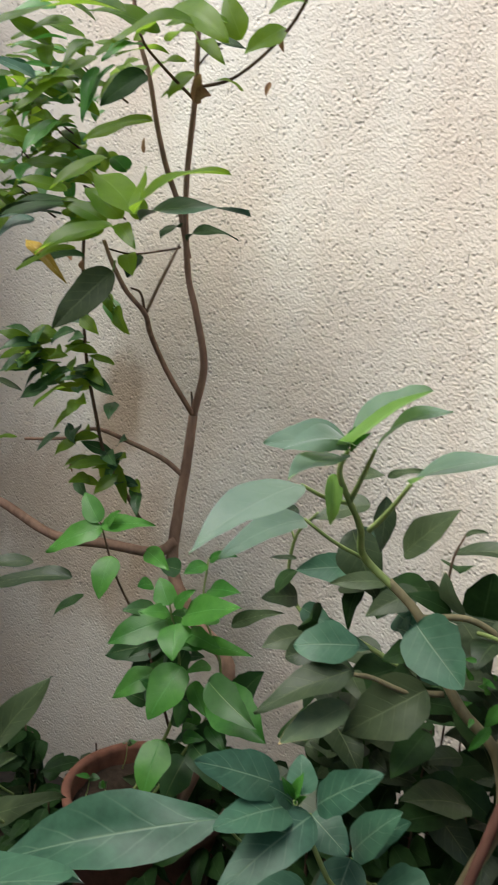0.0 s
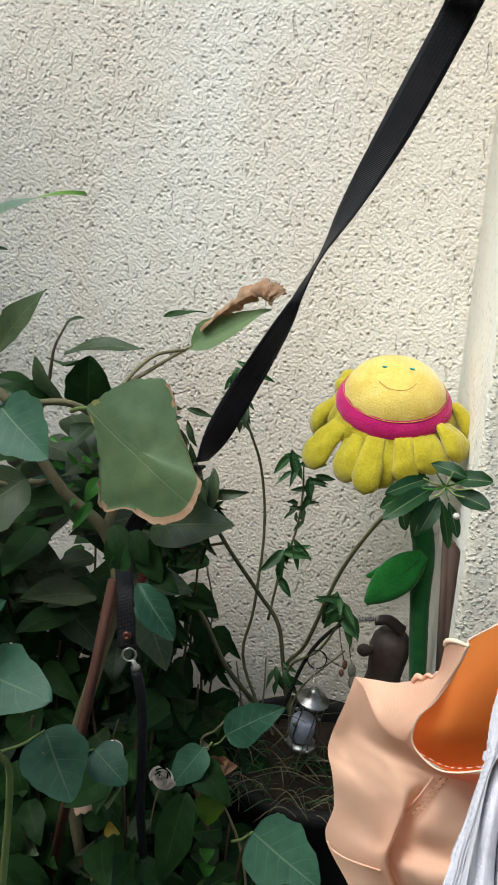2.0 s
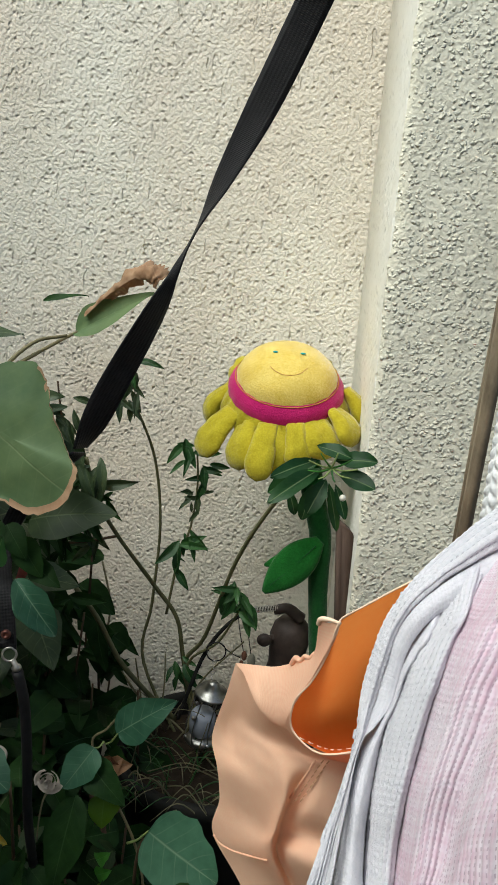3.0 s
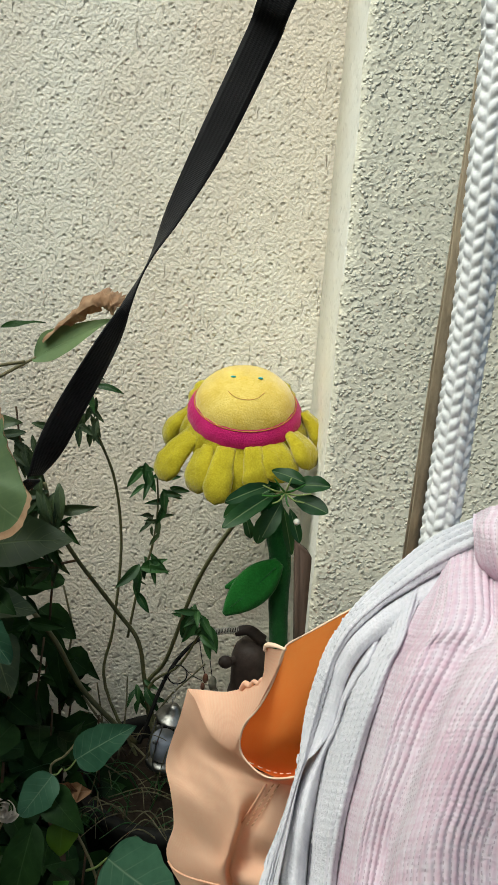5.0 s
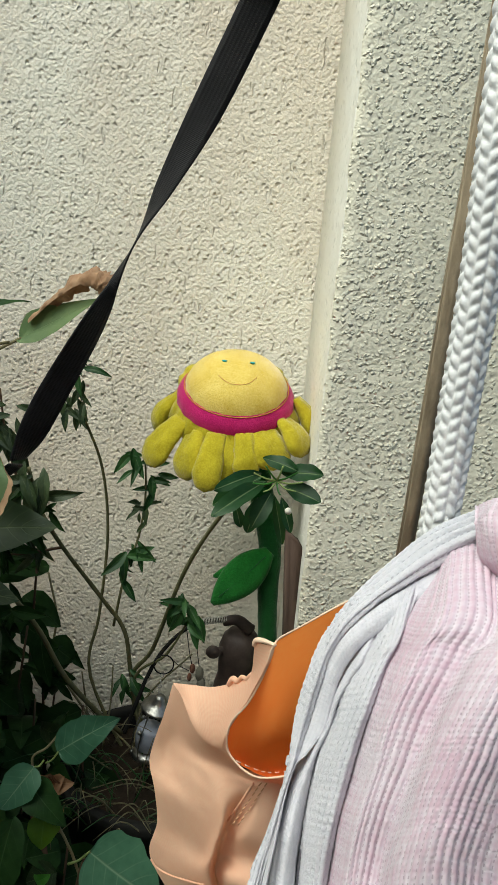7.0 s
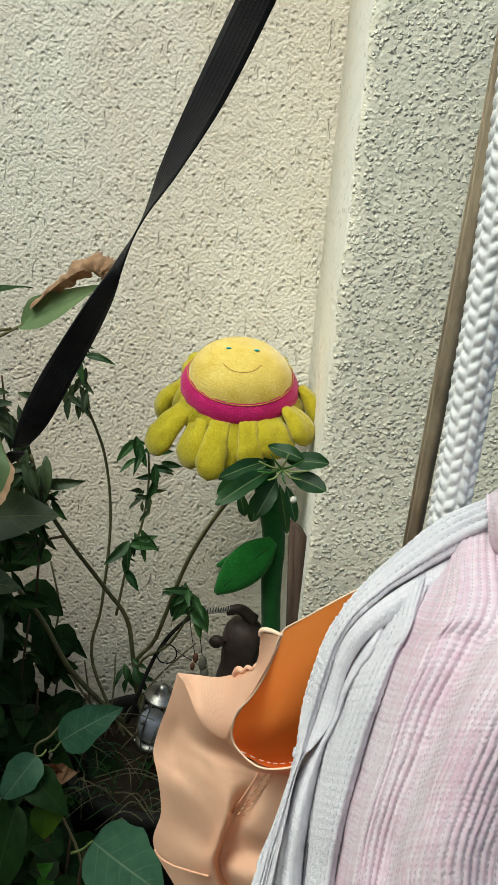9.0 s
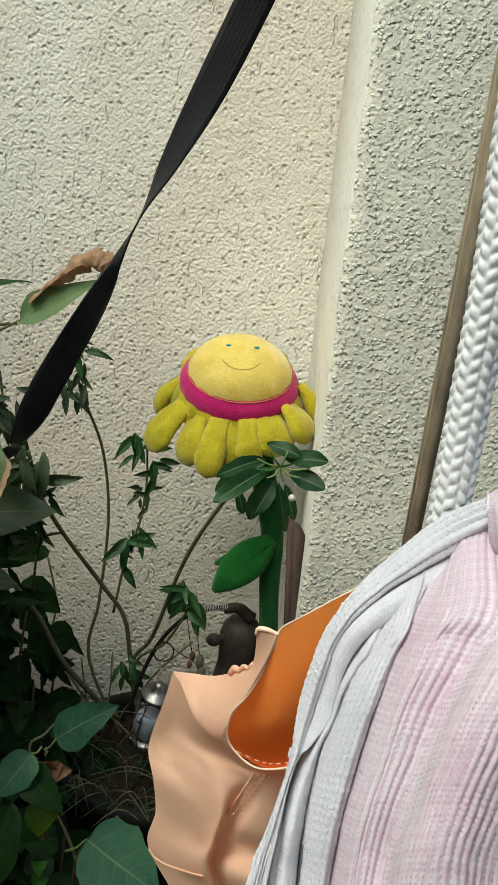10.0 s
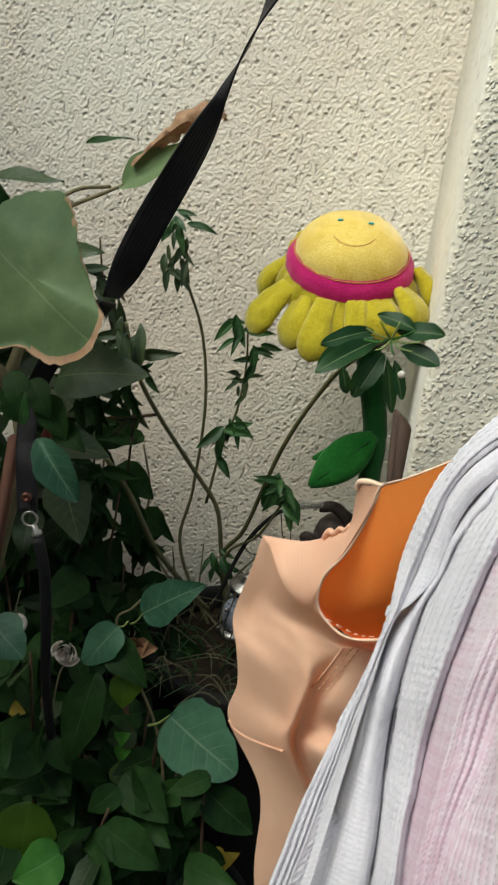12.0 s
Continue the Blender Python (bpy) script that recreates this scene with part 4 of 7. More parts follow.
def braid(parent, line, radius, columns, pitch, material):
    """A plaited sheath: columns of slanting yarns that meet in chevrons round the rope."""
    path = spline(line, 40)
    run = [0.0]
    for a, b in zip(path, path[1:]):
        run.append(run[-1] + (b - a).length)
    n = int(run[-1] / 0.0014)
    around = columns * 12
    bm = bmesh.new()
    rows = []
    j = 0
    for i in range(n + 1):
        s = run[-1] * i / n
        while j < len(run) - 2 and run[j + 1] < s:
            j += 1
        q = path[j].lerp(path[j + 1], (s - run[j]) / max(run[j + 1] - run[j], 1e-9))
        d = (path[j + 1] - path[j]).normalized()
        a = d.cross(Vector((0, 1, 0))).normalized()
        b = d.cross(a)
        ring_v = []
        for k in range(around):
            c, x = divmod(k, 12)
            x = x / 12
            slant = (x - 0.5) * (0.5 if c % 2 else -0.5) + (0.5 if c % 2 else 0.0)
            bulge = abs(math.sin(math.pi * (s / pitch + slant))) ** 0.75 * (1 - 0.8 * abs(2 * x - 1) ** 2.4)
            r = radius + 0.0026 * bulge
            w = 2 * math.pi * k / around + 0.35
            ring_v.append(bm.verts.new(q + r * (math.cos(w) * a + math.sin(w) * b)))
        rows.append(ring_v)
    for r0, r1 in zip(rows, rows[1:]):
        for k in range(around):
            bm.faces.new((r0[k], r0[(k + 1) % around], r1[(k + 1) % around], r1[k]))
    part("sheath", bm, material, parent)


part("core", tube(ROPE_LINE, 0.0112, 0.0112, sides=16), ROPEWHITE, rope)
braid(rope, ROPE_LINE, 0.0119, 10, 0.0096, ROPEWHITE)
OLDWOOD = simple("weathered_wood", (0.075, 0.055, 0.036), (0.34, 0.275, 0.19), 70, 0.85, 0.2, stretch=(1, 1, 0.06), bump_d=0.0015)
batten = thing("wooden_batten", (0.653, 0.810, 0.707), "weathered grey-brown wooden batten leaning behind the rope", "batten")
part("board", beam((0.688, 1.000, 0.322), (0.629, 0.630, 1.303), 0.012, 0.012, bevel=0.0025), OLDWOOD, batten)
part("rear_strip", beam((0.687, 1.025, 0.301), (0.629, 0.645, 1.308), 0.008, 0.006, bevel=0.001), OLDWOOD, batten)

# ---- soft toy flower ----


def plush(name, dark, light, sheen=0.25):
    m = simple(name, dark, light, 320, 0.95, 0.1, sheen=sheen, bump_d=0.0022)
    return m


PLUSH = plush("yellow_plush", (0.60, 0.40, 0.040), (0.80, 0.64, 0.20), 0.6)
PETAL = plush("lime_plush", (0.30, 0.245, 0.010), (0.56, 0.47, 0.035), 0.4)
PINK = plush("pink_plush", (0.36, 0.008, 0.095), (0.56, 0.022, 0.16))
GREENPLUSH = plush("green_plush", (0.010, 0.085, 0.012), (0.028, 0.19, 0.032))
DARKPLUSH = plush("dark_green_plush", (0.009, 0.062, 0.016), (0.026, 0.135, 0.035))
TEAL = simple("teal_thread", (0.01, 0.28, 0.34), (0.03, 0.42, 0.48), 200, 0.7)
REDTHREAD = simple("brown_thread", (0.36, 0.09, 0.03), (0.5, 0.16, 0.05), 200, 0.8)
flower = thing("soft_toy_flower", (0.576, 1.330, 0.315), "yellow plush toy sunflower with a smiling face and a pink band", "soft toy")
F_AT = Vector((0.470, 1.300, 0.890))
F_UP = Vector((0.0, -0.45, 0.90)).normalized()
F_X = Vector((1, 0, 0.07)).normalized()
F_Y = F_UP.cross(F_X).normalized()
F_X = F_Y.cross(F_UP).normalized()


def in_flower(x, y, z):
    return F_AT + F_X * x + F_Y * y + F_UP * z


def shell(rx, rz, a0, a1, rows=14, sides=56, pucker=0.0, lumps=0.0):
    bm = bmesh.new()
    grid = []
    for i in range(rows + 1):
        a = a0 + (a1 - a0) * i / rows
        line = []
        for k in range(sides):
            w = 2 * math.pi * k / sides
            r = rx * math.cos(a) * (1 + pucker * math.sin(w * 17) * math.cos(a) ** 6)
            q = in_flower(r * math.cos(w), r * math.sin(w), rz * math.sin(a))
            line.append(bm.verts.new(q + F_UP * lumps * noise.noise(q * 25)))
        grid.append(line)
    for i in range(rows):
        for k in range(sides):
            j = (k + 1) % sides
            bm.faces.new((grid[i][k], grid[i][j], grid[i + 1][j], grid[i + 1][k]))
    return bm


head = part("head", shell(0.082, 0.058, -0.25, math.pi / 2, 18, lumps=0.003, pucker=0.006), PLUSH, flower)
bm = bmesh.new()
grid = []
for i in range(7):
    v = i / 6
    line = []
    for k in range(64):
        w = 2 * math.pi * k / 64
        r = 0.0805 + 0.0135 * v + 0.004 * math.sin(math.pi * v) + 0.0007 * math.sin(w * 19) * v
        line.append(bm.verts.new(in_flower(r * math.cos(w), r * math.sin(w), 0.010 - 0.027 * v)))
    grid.append(line)
for i in range(6):
    for k in range(64):
        j = (k + 1) % 64
        bm.faces.new((grid[i][k], grid[i][j], grid[i + 1][j], grid[i + 1][k]))
part("band", bm, PINK, flower, "deep pink band round the face")
bm = bmesh.new()
bmesh.ops.create_uvsphere(bm, u_segments=32, v_segments=16, radius=1, matrix=Matrix.Translation(in_flower(0, 0, -0.03)) @ Matrix.Diagonal((0.075, 0.06, 0.04, 1)))
part("back", bm, PETAL, flower)
bm = bmesh.new()
grid = []
for i in range(6):
    v = i / 5
    line = []
    for k in range(120):
        w = 2 * math.pi * k / 120
        r = 0.088 + 0.017 * math.sin(1.5 * v) + (0.0035 * math.sin(w * 23) + 0.002 * math.sin(w * 37 + 1)) * v
        line.append(bm.verts.new(in_flower(r * math.cos(w), r * math.sin(w), -0.010 - 0.034 * v)))
    grid.append(line)
for i in range(5):
    for k in range(120):
        j = (k + 1) % 120
        bm.faces.new((grid[i][k], grid[i][j], grid[i + 1][j], grid[i + 1][k]))
part("gathered_skirt", bm, PETAL, flower, "lime plush gathered under the band")


def up_way(d):
    """The way a petal's face looks, square to its length."""
    f = Vector((0, -1, 0.3))
    return (f - d * f.dot(d)).normalized()


def toy_petal(root, tip, width, seed, thick=0.013):
    """A stuffed petal sewn under the band: a soft pad with a crease down its upper half."""
    root, tip = Vector(root), Vector(tip)
    d = (tip - root).normalized()
    length = (tip - root).length + 0.010
    root = root - d * 0.005 - F_UP * 0.011 + (0.004 if seed % 2 else -0.003) * up_way(d)
    out = root - F_AT
    flat = (out - d * out.dot(d)).normalized() + Vector((0, -0.5, 0))
    side = d.cross(flat).normalized()
    up = side.cross(d).normalized()
    if up.dot(flat) < 0:
        up = -up
    r = random.Random(seed)
    lean = r.uniform(-0.25, 0.25)
    bm = bmesh.new()
    rings = []
    n, m = 18, 20
    for i in range(n + 1):
        u = i / n
        w = width * 0.52 * (0.74 + 0.36 * min(1.0, u * 1.5)) * math.sqrt(max(0.0004, 1 - max(0.0, (u - 0.66) / 0.34) ** 2.4))
        body = (0.40 + 0.70 * math.sin(math.pi * min(0.82, u * 0.8 + 0.1)) ** 1.2) * (1 - max(0.0, (u - 0.75) / 0.25) ** 3 * 0.85)
        q = root + d * length * u + up * 0.010 * math.sin(2.6 * u)
        line = []
        for k in range(m):
            a = 2 * math.pi * k / m
            x = math.cos(a)
            dent = 1 - 0.85 * math.exp(-((x - lean * (1 - u)) / 0.15) ** 2) * max(0.0, 1 - u * 1.15) * (math.sin(a) > 0)
            dent *= 1 - 0.5 * math.exp(-((x - lean - 0.55 * math.copysign(1, lean)) / 0.13) ** 2) * max(0.0, 1 - u * 1.6) * (math.sin(a) > 0)
            puff = 1 + 0.10 * noise.noise(Vector((x * 2 + seed, u * 5, seed)))
            line.append(bm.verts.new(q + side * w * x * puff + up * thick * body * math.sin(a) * dent * puff))
        rings.append(line)
    for i in range(n):
        for k in range(m):
            j = (k + 1) % m
            bm.faces.new((rings[i][k], rings[i][j], rings[i + 1][j], rings[i + 1][k]))
    bm.faces.new(rings[0][::-1])
    bm.faces.new(rings[-1])
    part("petal", bm, PETAL, flower)


for k, (a, b, w) in enumerate([
        ((0.376, 1.310, 0.877), (0.349, 1.315, 0.821), 0.042), ((0.389, 1.265, 0.847), (0.349, 1.250, 0.778), 0.050), ((0.415, 1.240, 0.837), (0.412, 1.215, 0.771), 0.050),
        ((0.447, 1.225, 0.836), (0.438, 1.192, 0.761), 0.040), ((0.468, 1.225, 0.837), (0.460, 1.205, 0.771), 0.036), ((0.489, 1.225, 0.841), (0.497, 1.208, 0.781), 0.036),
        ((0.518, 1.235, 0.849), (0.534, 1.212, 0.799), 0.056), ((0.549, 1.262, 0.861), (0.574, 1.240, 0.814), 0.052), ((0.569, 1.305, 0.890), (0.592, 1.300, 0.835), 0.038),
        ((0.407, 1.380, 0.903), (0.391, 1.420, 0.889), 0.045), ((0.464, 1.380, 0.913), (0.464, 1.430, 0.900), 0.05), ((0.521, 1.380, 0.909), (0.533, 1.420, 0.898), 0.045)]):
    toy_petal(a, b, w, k)


def on_face(x, y):
    """A place on the round of the face, by its place on the disc under it."""
    return in_flower(x, y, 0.0586 * math.sqrt(max(0.0, 1 - (x * x + y * y) / 0.0826 ** 2)))


for x in (-0.0215, 0.0215):
    bm = bmesh.new()
    bmesh.ops.create_uvsphere(bm, u_segments=12, v_segments=8, radius=1, matrix=Matrix.Translation(on_face(x, -0.004)) @ Matrix.Diagonal((0.0042, 0.003, 0.0016, 1)))
    part("eye", bm, TEAL, head, "teal stitched eye")
part("mouth", tube([on_face(-0.029, -0.034), on_face(-0.020, -0.044), on_face(-0.008, -0.050), on_face(0.008, -0.050), on_face(0.020, -0.044), on_face(0.029, -0.033)], 0.0004, 0.0004, sides=6), REDTHREAD, head, "brown stitched smile")
OCHRE = simple("ochre_thread", (0.40, 0.20, 0.02), (0.56, 0.30, 0.04), 200, 0.9)
part("face_seam", tube([in_flower(0.0828 * math.cos(w), 0.0828 * math.sin(w), 0.0085 + 0.0004 * math.sin(61 * w)) for w in (2 * math.pi * k / 192 for k in range(193))], 0.0008, 0.0008, steps=1, sides=5), OCHRE, head, "ochre seam stitching")
stalk = part("stalk", tube([F_AT - F_UP * 0.03 + Vector((0.02, 0.02, 0)), (0.528, 1.320, 0.714), (0.550, 1.320, 0.626), (0.555, 1.325, 0.532), (0.565, 1.330, 0.424), (0.576, 1.330, 0.315)], 0.021, 0.015, sides=14, lumps=0.06), DARKPLUSH, flower, "dark green plush stalk")


def pad(base, tip, width, thick, material, parent, name):
    """A stuffed leaf-shaped pad with a sewn crease."""
    base, tip = Vector(base), Vector(tip)
    d = tip - base
    side = d.cross(Vector((0, -1, 0.3))).normalized()
    up = side.cross(d).normalized()
    bm = bmesh.new()
    rings = []
    for i in range(15):
        u = i / 14
        w = 0.5 * width * math.sin(math.pi * min(0.97, max(0.05, u * 0.95 + 0.03)) ** 0.9) ** 0.75
        line = []
        for k in range(18):
            a = 2 * math.pi * k / 18
            crease = 1 - 0.85 * math.exp(-(math.cos(a) / 0.13) ** 2)
            line.append(bm.verts.new(base + d * u + side * w * math.cos(a) + up * thick * crease * math.sin(a) * (0.3 + w / width)))
        rings.append(line)
    for i in range(14):
        for k in range(18):
            j = (k + 1) % 18
            bm.faces.new((rings[i][k], rings[i][j], rings[i + 1][j], rings[i + 1][k]))
    bm.faces.new(rings[0][::-1])
    bm.faces.new(rings[-1])
    return part(name, bm, material, parent)


pad((0.549, 1.300, 0.626), (0.462, 1.285, 0.531), 0.064, 0.017, GREENPLUSH, flower, "toy_leaf")
part("leaf_seam", tube([(0.542, 1.288, 0.620), (0.505, 1.282, 0.579), (0.472, 1.278, 0.547)], 0.0012, 0.0008, sides=6), DARKPLUSH, flower, "sewn crease of the leaf")
pad((0.541, 1.320, 0.595), (0.459, 1.310, 0.569), 0.03, 0.012, GREENPLUSH, flower, "toy_leaf")

# ---- stake behind the toy ----
DARKWOOD = simple("dark_brown_wood", (0.028, 0.018, 0.013), (0.10, 0.064, 0.048), 60, 0.8, 0.25, stretch=(1, 1, 0.12), bump_d=0.0012)
post = thing("wooden_stake", (0.607, 1.200, 0.368), "dark brown wooden stake with a slanted top, in the corner", "stake")
bm = beam((0.604, 1.195, 0.367), (0.578, 1.195, 0.716), 0.026, 0.024, twist=18, bevel=0.003)
for v in bm.verts:
    if v.co.z > 0.66:
        v.co.z -= (v.co.x - 0.55) * 0.9
part("post", bm, DARKWOOD, post)

# ---- pots and ground between them ----


def pot(name, at, r, h, material, label, soil=True, rim=0.028, taper=0.72):
    """A round flower pot with a thick rolled rim, its soil a part of it."""
    x, y, z = at
    p = thing(name, (x, y, z - h), label, "flower pot")
    prof = [(r * taper - 0.01, 0), (r * taper, 0.004), (r * 0.95, h - rim), (r * 1.03, h - rim + 0.003), (r * 1.05, h - 0.004), (r * 1.03, h), (r * 0.95, h), (r * 0.93, h - 0.01), (r * 0.9, h - 0.05)]
    part("pot_wall", lathe((x, y, z - h), prof, 56, closed=True, wobble=0.01), material, p)
    if soil:
        bm = bmesh.new()
        rr = r * 0.91
        grid = [[bm.verts.new((x + rr * (i / 8) * math.cos(2 * math.pi * k / 32), y + rr * (i / 8) * math.sin(2 * math.pi * k / 32), z - 0.04 + 0.014 * noise.noise(Vector((x + i * 0.7, k * 0.5, y))))) for k in range(32)] for i in range(1, 9)]
        c = bm.verts.new((x, y, z - 0.035))
        for k in range(32):
            j = (k + 1) % 32
            bm.faces.new((c, grid[0][k], grid[0][j]))
            for i in range(7):
                bm.faces.new((grid[i][k], grid[i + 1][k], grid[i + 1][j], grid[i][j]))
        part("soil", bm, SOIL, p)
    return p


tagged(part("ledge", box(-2.6, 0.62, -0.3, 0.02, 1.496, -0.06, 0.01), FLOOR), "low dark concrete ledge along the wall under the pots", "ledge", kind="structure")
TREE_POT = (-0.554, 1.140, 0.309)
pot("flower_pot", TREE_POT, 0.165, TREE_POT[2] + 0.06, TERRA, "weathered terracotta pot of the slender tree")
FRONT_POT = (-0.015, 0.800, 0.310)
pot("flower_pot", (FRONT_POT[0], FRONT_POT[1], 0.16), 0.13, 0.22, TERRA, "terracotta pot crowded with grey-green shoots")
SIDE_POT = (-0.955, 1.160, 0.007)
pot("flower_pot", SIDE_POT, 0.15, SIDE_POT[2] + 0.06, TERRA, "small shaded terracotta pot by the wall")
pot("flower_pot", (0.20, 1.08, 0.02), 0.15, 0.32, BLACKPOT, "black plastic pot of the broad-leaved shrub")
pot("flower_pot", (0.40, 1.24, 0.265), 0.165, 0.565, BLACKPOT, "dark pot with thin stems and dry grass")
pot("flower_pot", (0.36, 0.98, -0.04), 0.12, 0.26, BLACKPOT, "empty-looking black pot low among the stems")

# ---- slender tree ----
tree = thing("potted_tree", (TREE_POT[0], TREE_POT[1], TREE_POT[2] - 0.04), "slender potted tree with bare brown stems and glossy leaves", "tree")
stem(tree, [(TREE_POT[0] + 0.05, TREE_POT[1], TREE_POT[2] - 0.06), (-0.435, 1.200, 0.564), (-0.550, 1.240, 0.646), (-0.635, 1.270, 0.726), (-0.651, 1.295, 0.855), (-0.650, 1.305, 0.940), (-0.651, 1.315, 1.051)], 0.016, 0.0105, BARK, "trunk", 10)
stem(tree, [(-0.651, 1.315, 1.051), (-0.627, 1.300, 1.159), (-0.646, 1.280, 1.266), (-0.669, 1.270, 1.347), (-0.670, 1.240, 1.496), (-0.641, 1.200, 1.660), (-0.632, 1.180, 1.751), (-0.621, 1.160, 1.855)], 0.0085, 0.004, BARK, "branch")
stem(tree, [(-0.651, 1.315, 1.051), (-0.656, 1.220, 1.138), (-0.634, 1.120, 1.215), (-0.606, 1.060, 1.253), (-0.620, 1.020, 1.289), (-0.639, 1.000, 1.333), (-0.644, 0.980, 1.368)], 0.006, 0.0035, BARK, "branch")
stem(tree, [(-0.606, 1.060, 1.253), (-0.609, 1.100, 1.312), (-0.617, 1.140, 1.356), (-0.646, 1.200, 1.389)], 0.0035, 0.0022, TWIG, "twig")
stem(tree, [(-0.606, 1.060, 1.253), (-0.612, 1.050, 1.288), (-0.635, 1.050, 1.296)], 0.003, 0.0015, TWIG, "twig")
stem(tree, [(-0.669, 1.270, 1.370), (-0.683, 1.240, 1.466), (-0.706, 1.220, 1.534), (-0.722, 1.200, 1.607), (-0.735, 1.180, 1.691), (-0.750, 1.160, 1.753), (-0.770, 1.150, 1.848)], 0.006, 0.004, BARK, "branch")
stem(tree, [(-0.651, 1.310, 1.067), (-0.655, 1.305, 1.102)], 0.003, 0.002, TWIG, "stub")
stem(tree, [(-0.638, 1.200, 1.650), (-0.630, 1.100, 1.668), (-0.642, 1.050, 1.693), (-0.618, 1.000, 1.696)], 0.003, 0.002, TWIG, "twig")
stem(tree, [(-0.639, 1.200, 1.675), (-0.554, 1.180, 1.679), (-0.472, 1.150, 1.706), (-0.408, 1.120, 1.739), (-0.365, 1.100, 1.786)], 0.003, 0.0028, TWIG, "twig")
stem(tree, [(-0.643, 1.200, 1.710), (-0.607, 1.180, 1.725), (-0.571, 1.170, 1.729)], 0.0022, 0.0014, TWIG, "twig")
stem(tree, [(-0.652, 1.300, 0.922), (-0.693, 1.280, 0.953), (-0.770, 1.260, 0.978), (-0.857, 1.250, 0.993), (-0.927, 1.240, 0.962), (-1.044, 1.230, 0.940)], 0.006, 0.0035, BARK, "branch")
stem(tree, [(-0.641, 1.280, 0.785), (-0.671, 1.250, 0.759), (-0.760, 1.200, 0.766), (-0.874, 1.160, 0.766), (-1.017, 1.140, 0.813), (-1.139, 1.120, 0.829)], 0.0115, 0.010, BARK, "branch")
stem(tree, [(-0.707, 1.240, 0.820), (-0.752, 1.220, 0.894), (-0.787, 1.200, 0.956), (-0.801, 1.180, 1.038), (-0.816, 1.160, 1.135), (-0.820, 1.140, 1.247), (-0.812, 1.120, 1.349), (-0.798, 1.100, 1.415)], 0.0045, 0.003, TWIG, "branch")
stem(tree, [(-0.803, 1.220, 0.871), (-0.791, 1.200, 0.949), (-0.812, 1.180, 1.066)], 0.002, 0.0015, TWIG, "twig")
stem(tree, [(-0.678, 1.250, 1.389), (-0.645, 1.150, 1.372), (-0.638, 1.050, 1.354), (-0.653, 1.000, 1.356)], 0.002, 0.0015, TWIG, "twig")

G = (0.0, -0.7, 0.9)
UP = (-0.1, -0.35, 1.0)
leaf(tree, (-0.544, 0.940, 1.400), (-0.733, 1.040, 1.488), 0.066, TREELEAF, (0.5, -0.6, 0.9), shape=OVATE, bend=0.05)
leaf(tree, (-0.544, 0.940, 1.400), (-0.582, 1.000, 1.490), 0.04, TREELEAF, (-0.5, -0.8, 0.5), bend=0.05)
leaf(tree, (-0.554, 0.940, 1.406), (-0.319, 0.840, 1.446), 0.058, TREELEAF, (-0.2, -0.8, 0.9), shape=LANCE, bend=0.10)
leaf(tree, (-0.542, 0.940, 1.398), (-0.275, 0.826, 1.392), 0.046, GREYLEAF, (0, -0.5, 0.9), shape=LANCE, bend=0.06)
leaf(tree, (-0.657, 1.240, 1.401), (-0.484, 1.150, 1.396), 0.030, DARKLEAF, (0.1, -0.7, 0.8), shape=LANCE, bend=0.12)
leaf(tree, (-0.678, 1.240, 1.426), (-0.654, 1.150, 1.392), 0.035, DARKLEAF, G)
leaf(tree, (-0.611, 0.960, 1.388), (-0.719, 0.900, 1.332), 0.060, TREELEAF, (0.1, -0.6, 0.9), bend=0.08)
leaf(tree, (-0.692, 1.000, 1.428), (-0.840, 0.920, 1.391), 0.045, DARKLEAF, (0, -0.35, 1), shape=LANCE)
leaf(tree, (-0.761, 1.000, 1.409), (-0.900, 0.950, 1.375), 0.030, GREYLEAF, (0, -0.4, 1), shape=LANCE)
leaf(tree, (-0.723, 1.000, 1.353), (-0.810, 0.950, 1.303), 0.028, TREELEAF, (0, -0.7, 0.8), shape=LANCE)
leaf(tree, (-0.897, 1.050, 1.367), (-0.739, 1.000, 1.293), 0.026, YELLOWLEAF, (0.2, -0.8, 0.6), shape=LANCE)
leaf(tree, (-0.637, 1.000, 1.319), (-0.708, 0.940, 1.212), 0.062, OLDLEAF, (0.5, -0.8, 0.25), bend=0.05, stalk=(-0.633, 1.000, 1.338))
leaf(tree, (-0.665, 1.100, 1.359), (-0.669, 1.080, 1.314), 0.042, DARKLEAF, (0.2, -1, 0.3))
leaf(tree, (-0.674, 1.060, 1.259), (-0.629, 1.050, 1.214), 0.030, TREELEAF, (-0.3, -1, 0.3), stalk=(-0.689, 1.050, 1.292))
leaf(tree, (-0.696, 1.060, 1.282), (-0.671, 1.050, 1.248), 0.022, TREELEAF, (0.3, -1, 0.3))
leaf(tree, (-0.674, 1.120, 1.595), (-0.742, 1.020, 1.537), 0.042, TREELEAF, (0, -0.8, 0.7), bend=0.1)
leaf(tree, (-0.698, 1.120, 1.678), (-0.736, 1.050, 1.603), 0.052, DARKLEAF, (0.4, -0.9, 0.4), bend=0.06)
leaf(tree, (-0.769, 1.120, 1.696), (-0.801, 1.080, 1.585), 0.036, FRESHLEAF, (-0.4, -1, 0.3), shape=LANCE)
leaf(tree, (-0.651, 1.000, 1.733), (-0.868, 0.900, 1.684), 0.060, TREELEAF, (0, -0.6, 0.9))
leaf(tree, (-0.515, 1.000, 1.708), (-0.606, 0.920, 1.657), 0.058, TREELEAF, (0.1, -0.7, 0.8))
leaf(tree, (-0.604, 1.050, 1.747), (-0.450, 1.000, 1.676), 0.060, TREELEAF, (0, -0.8, 0.6), shape=ROUND)
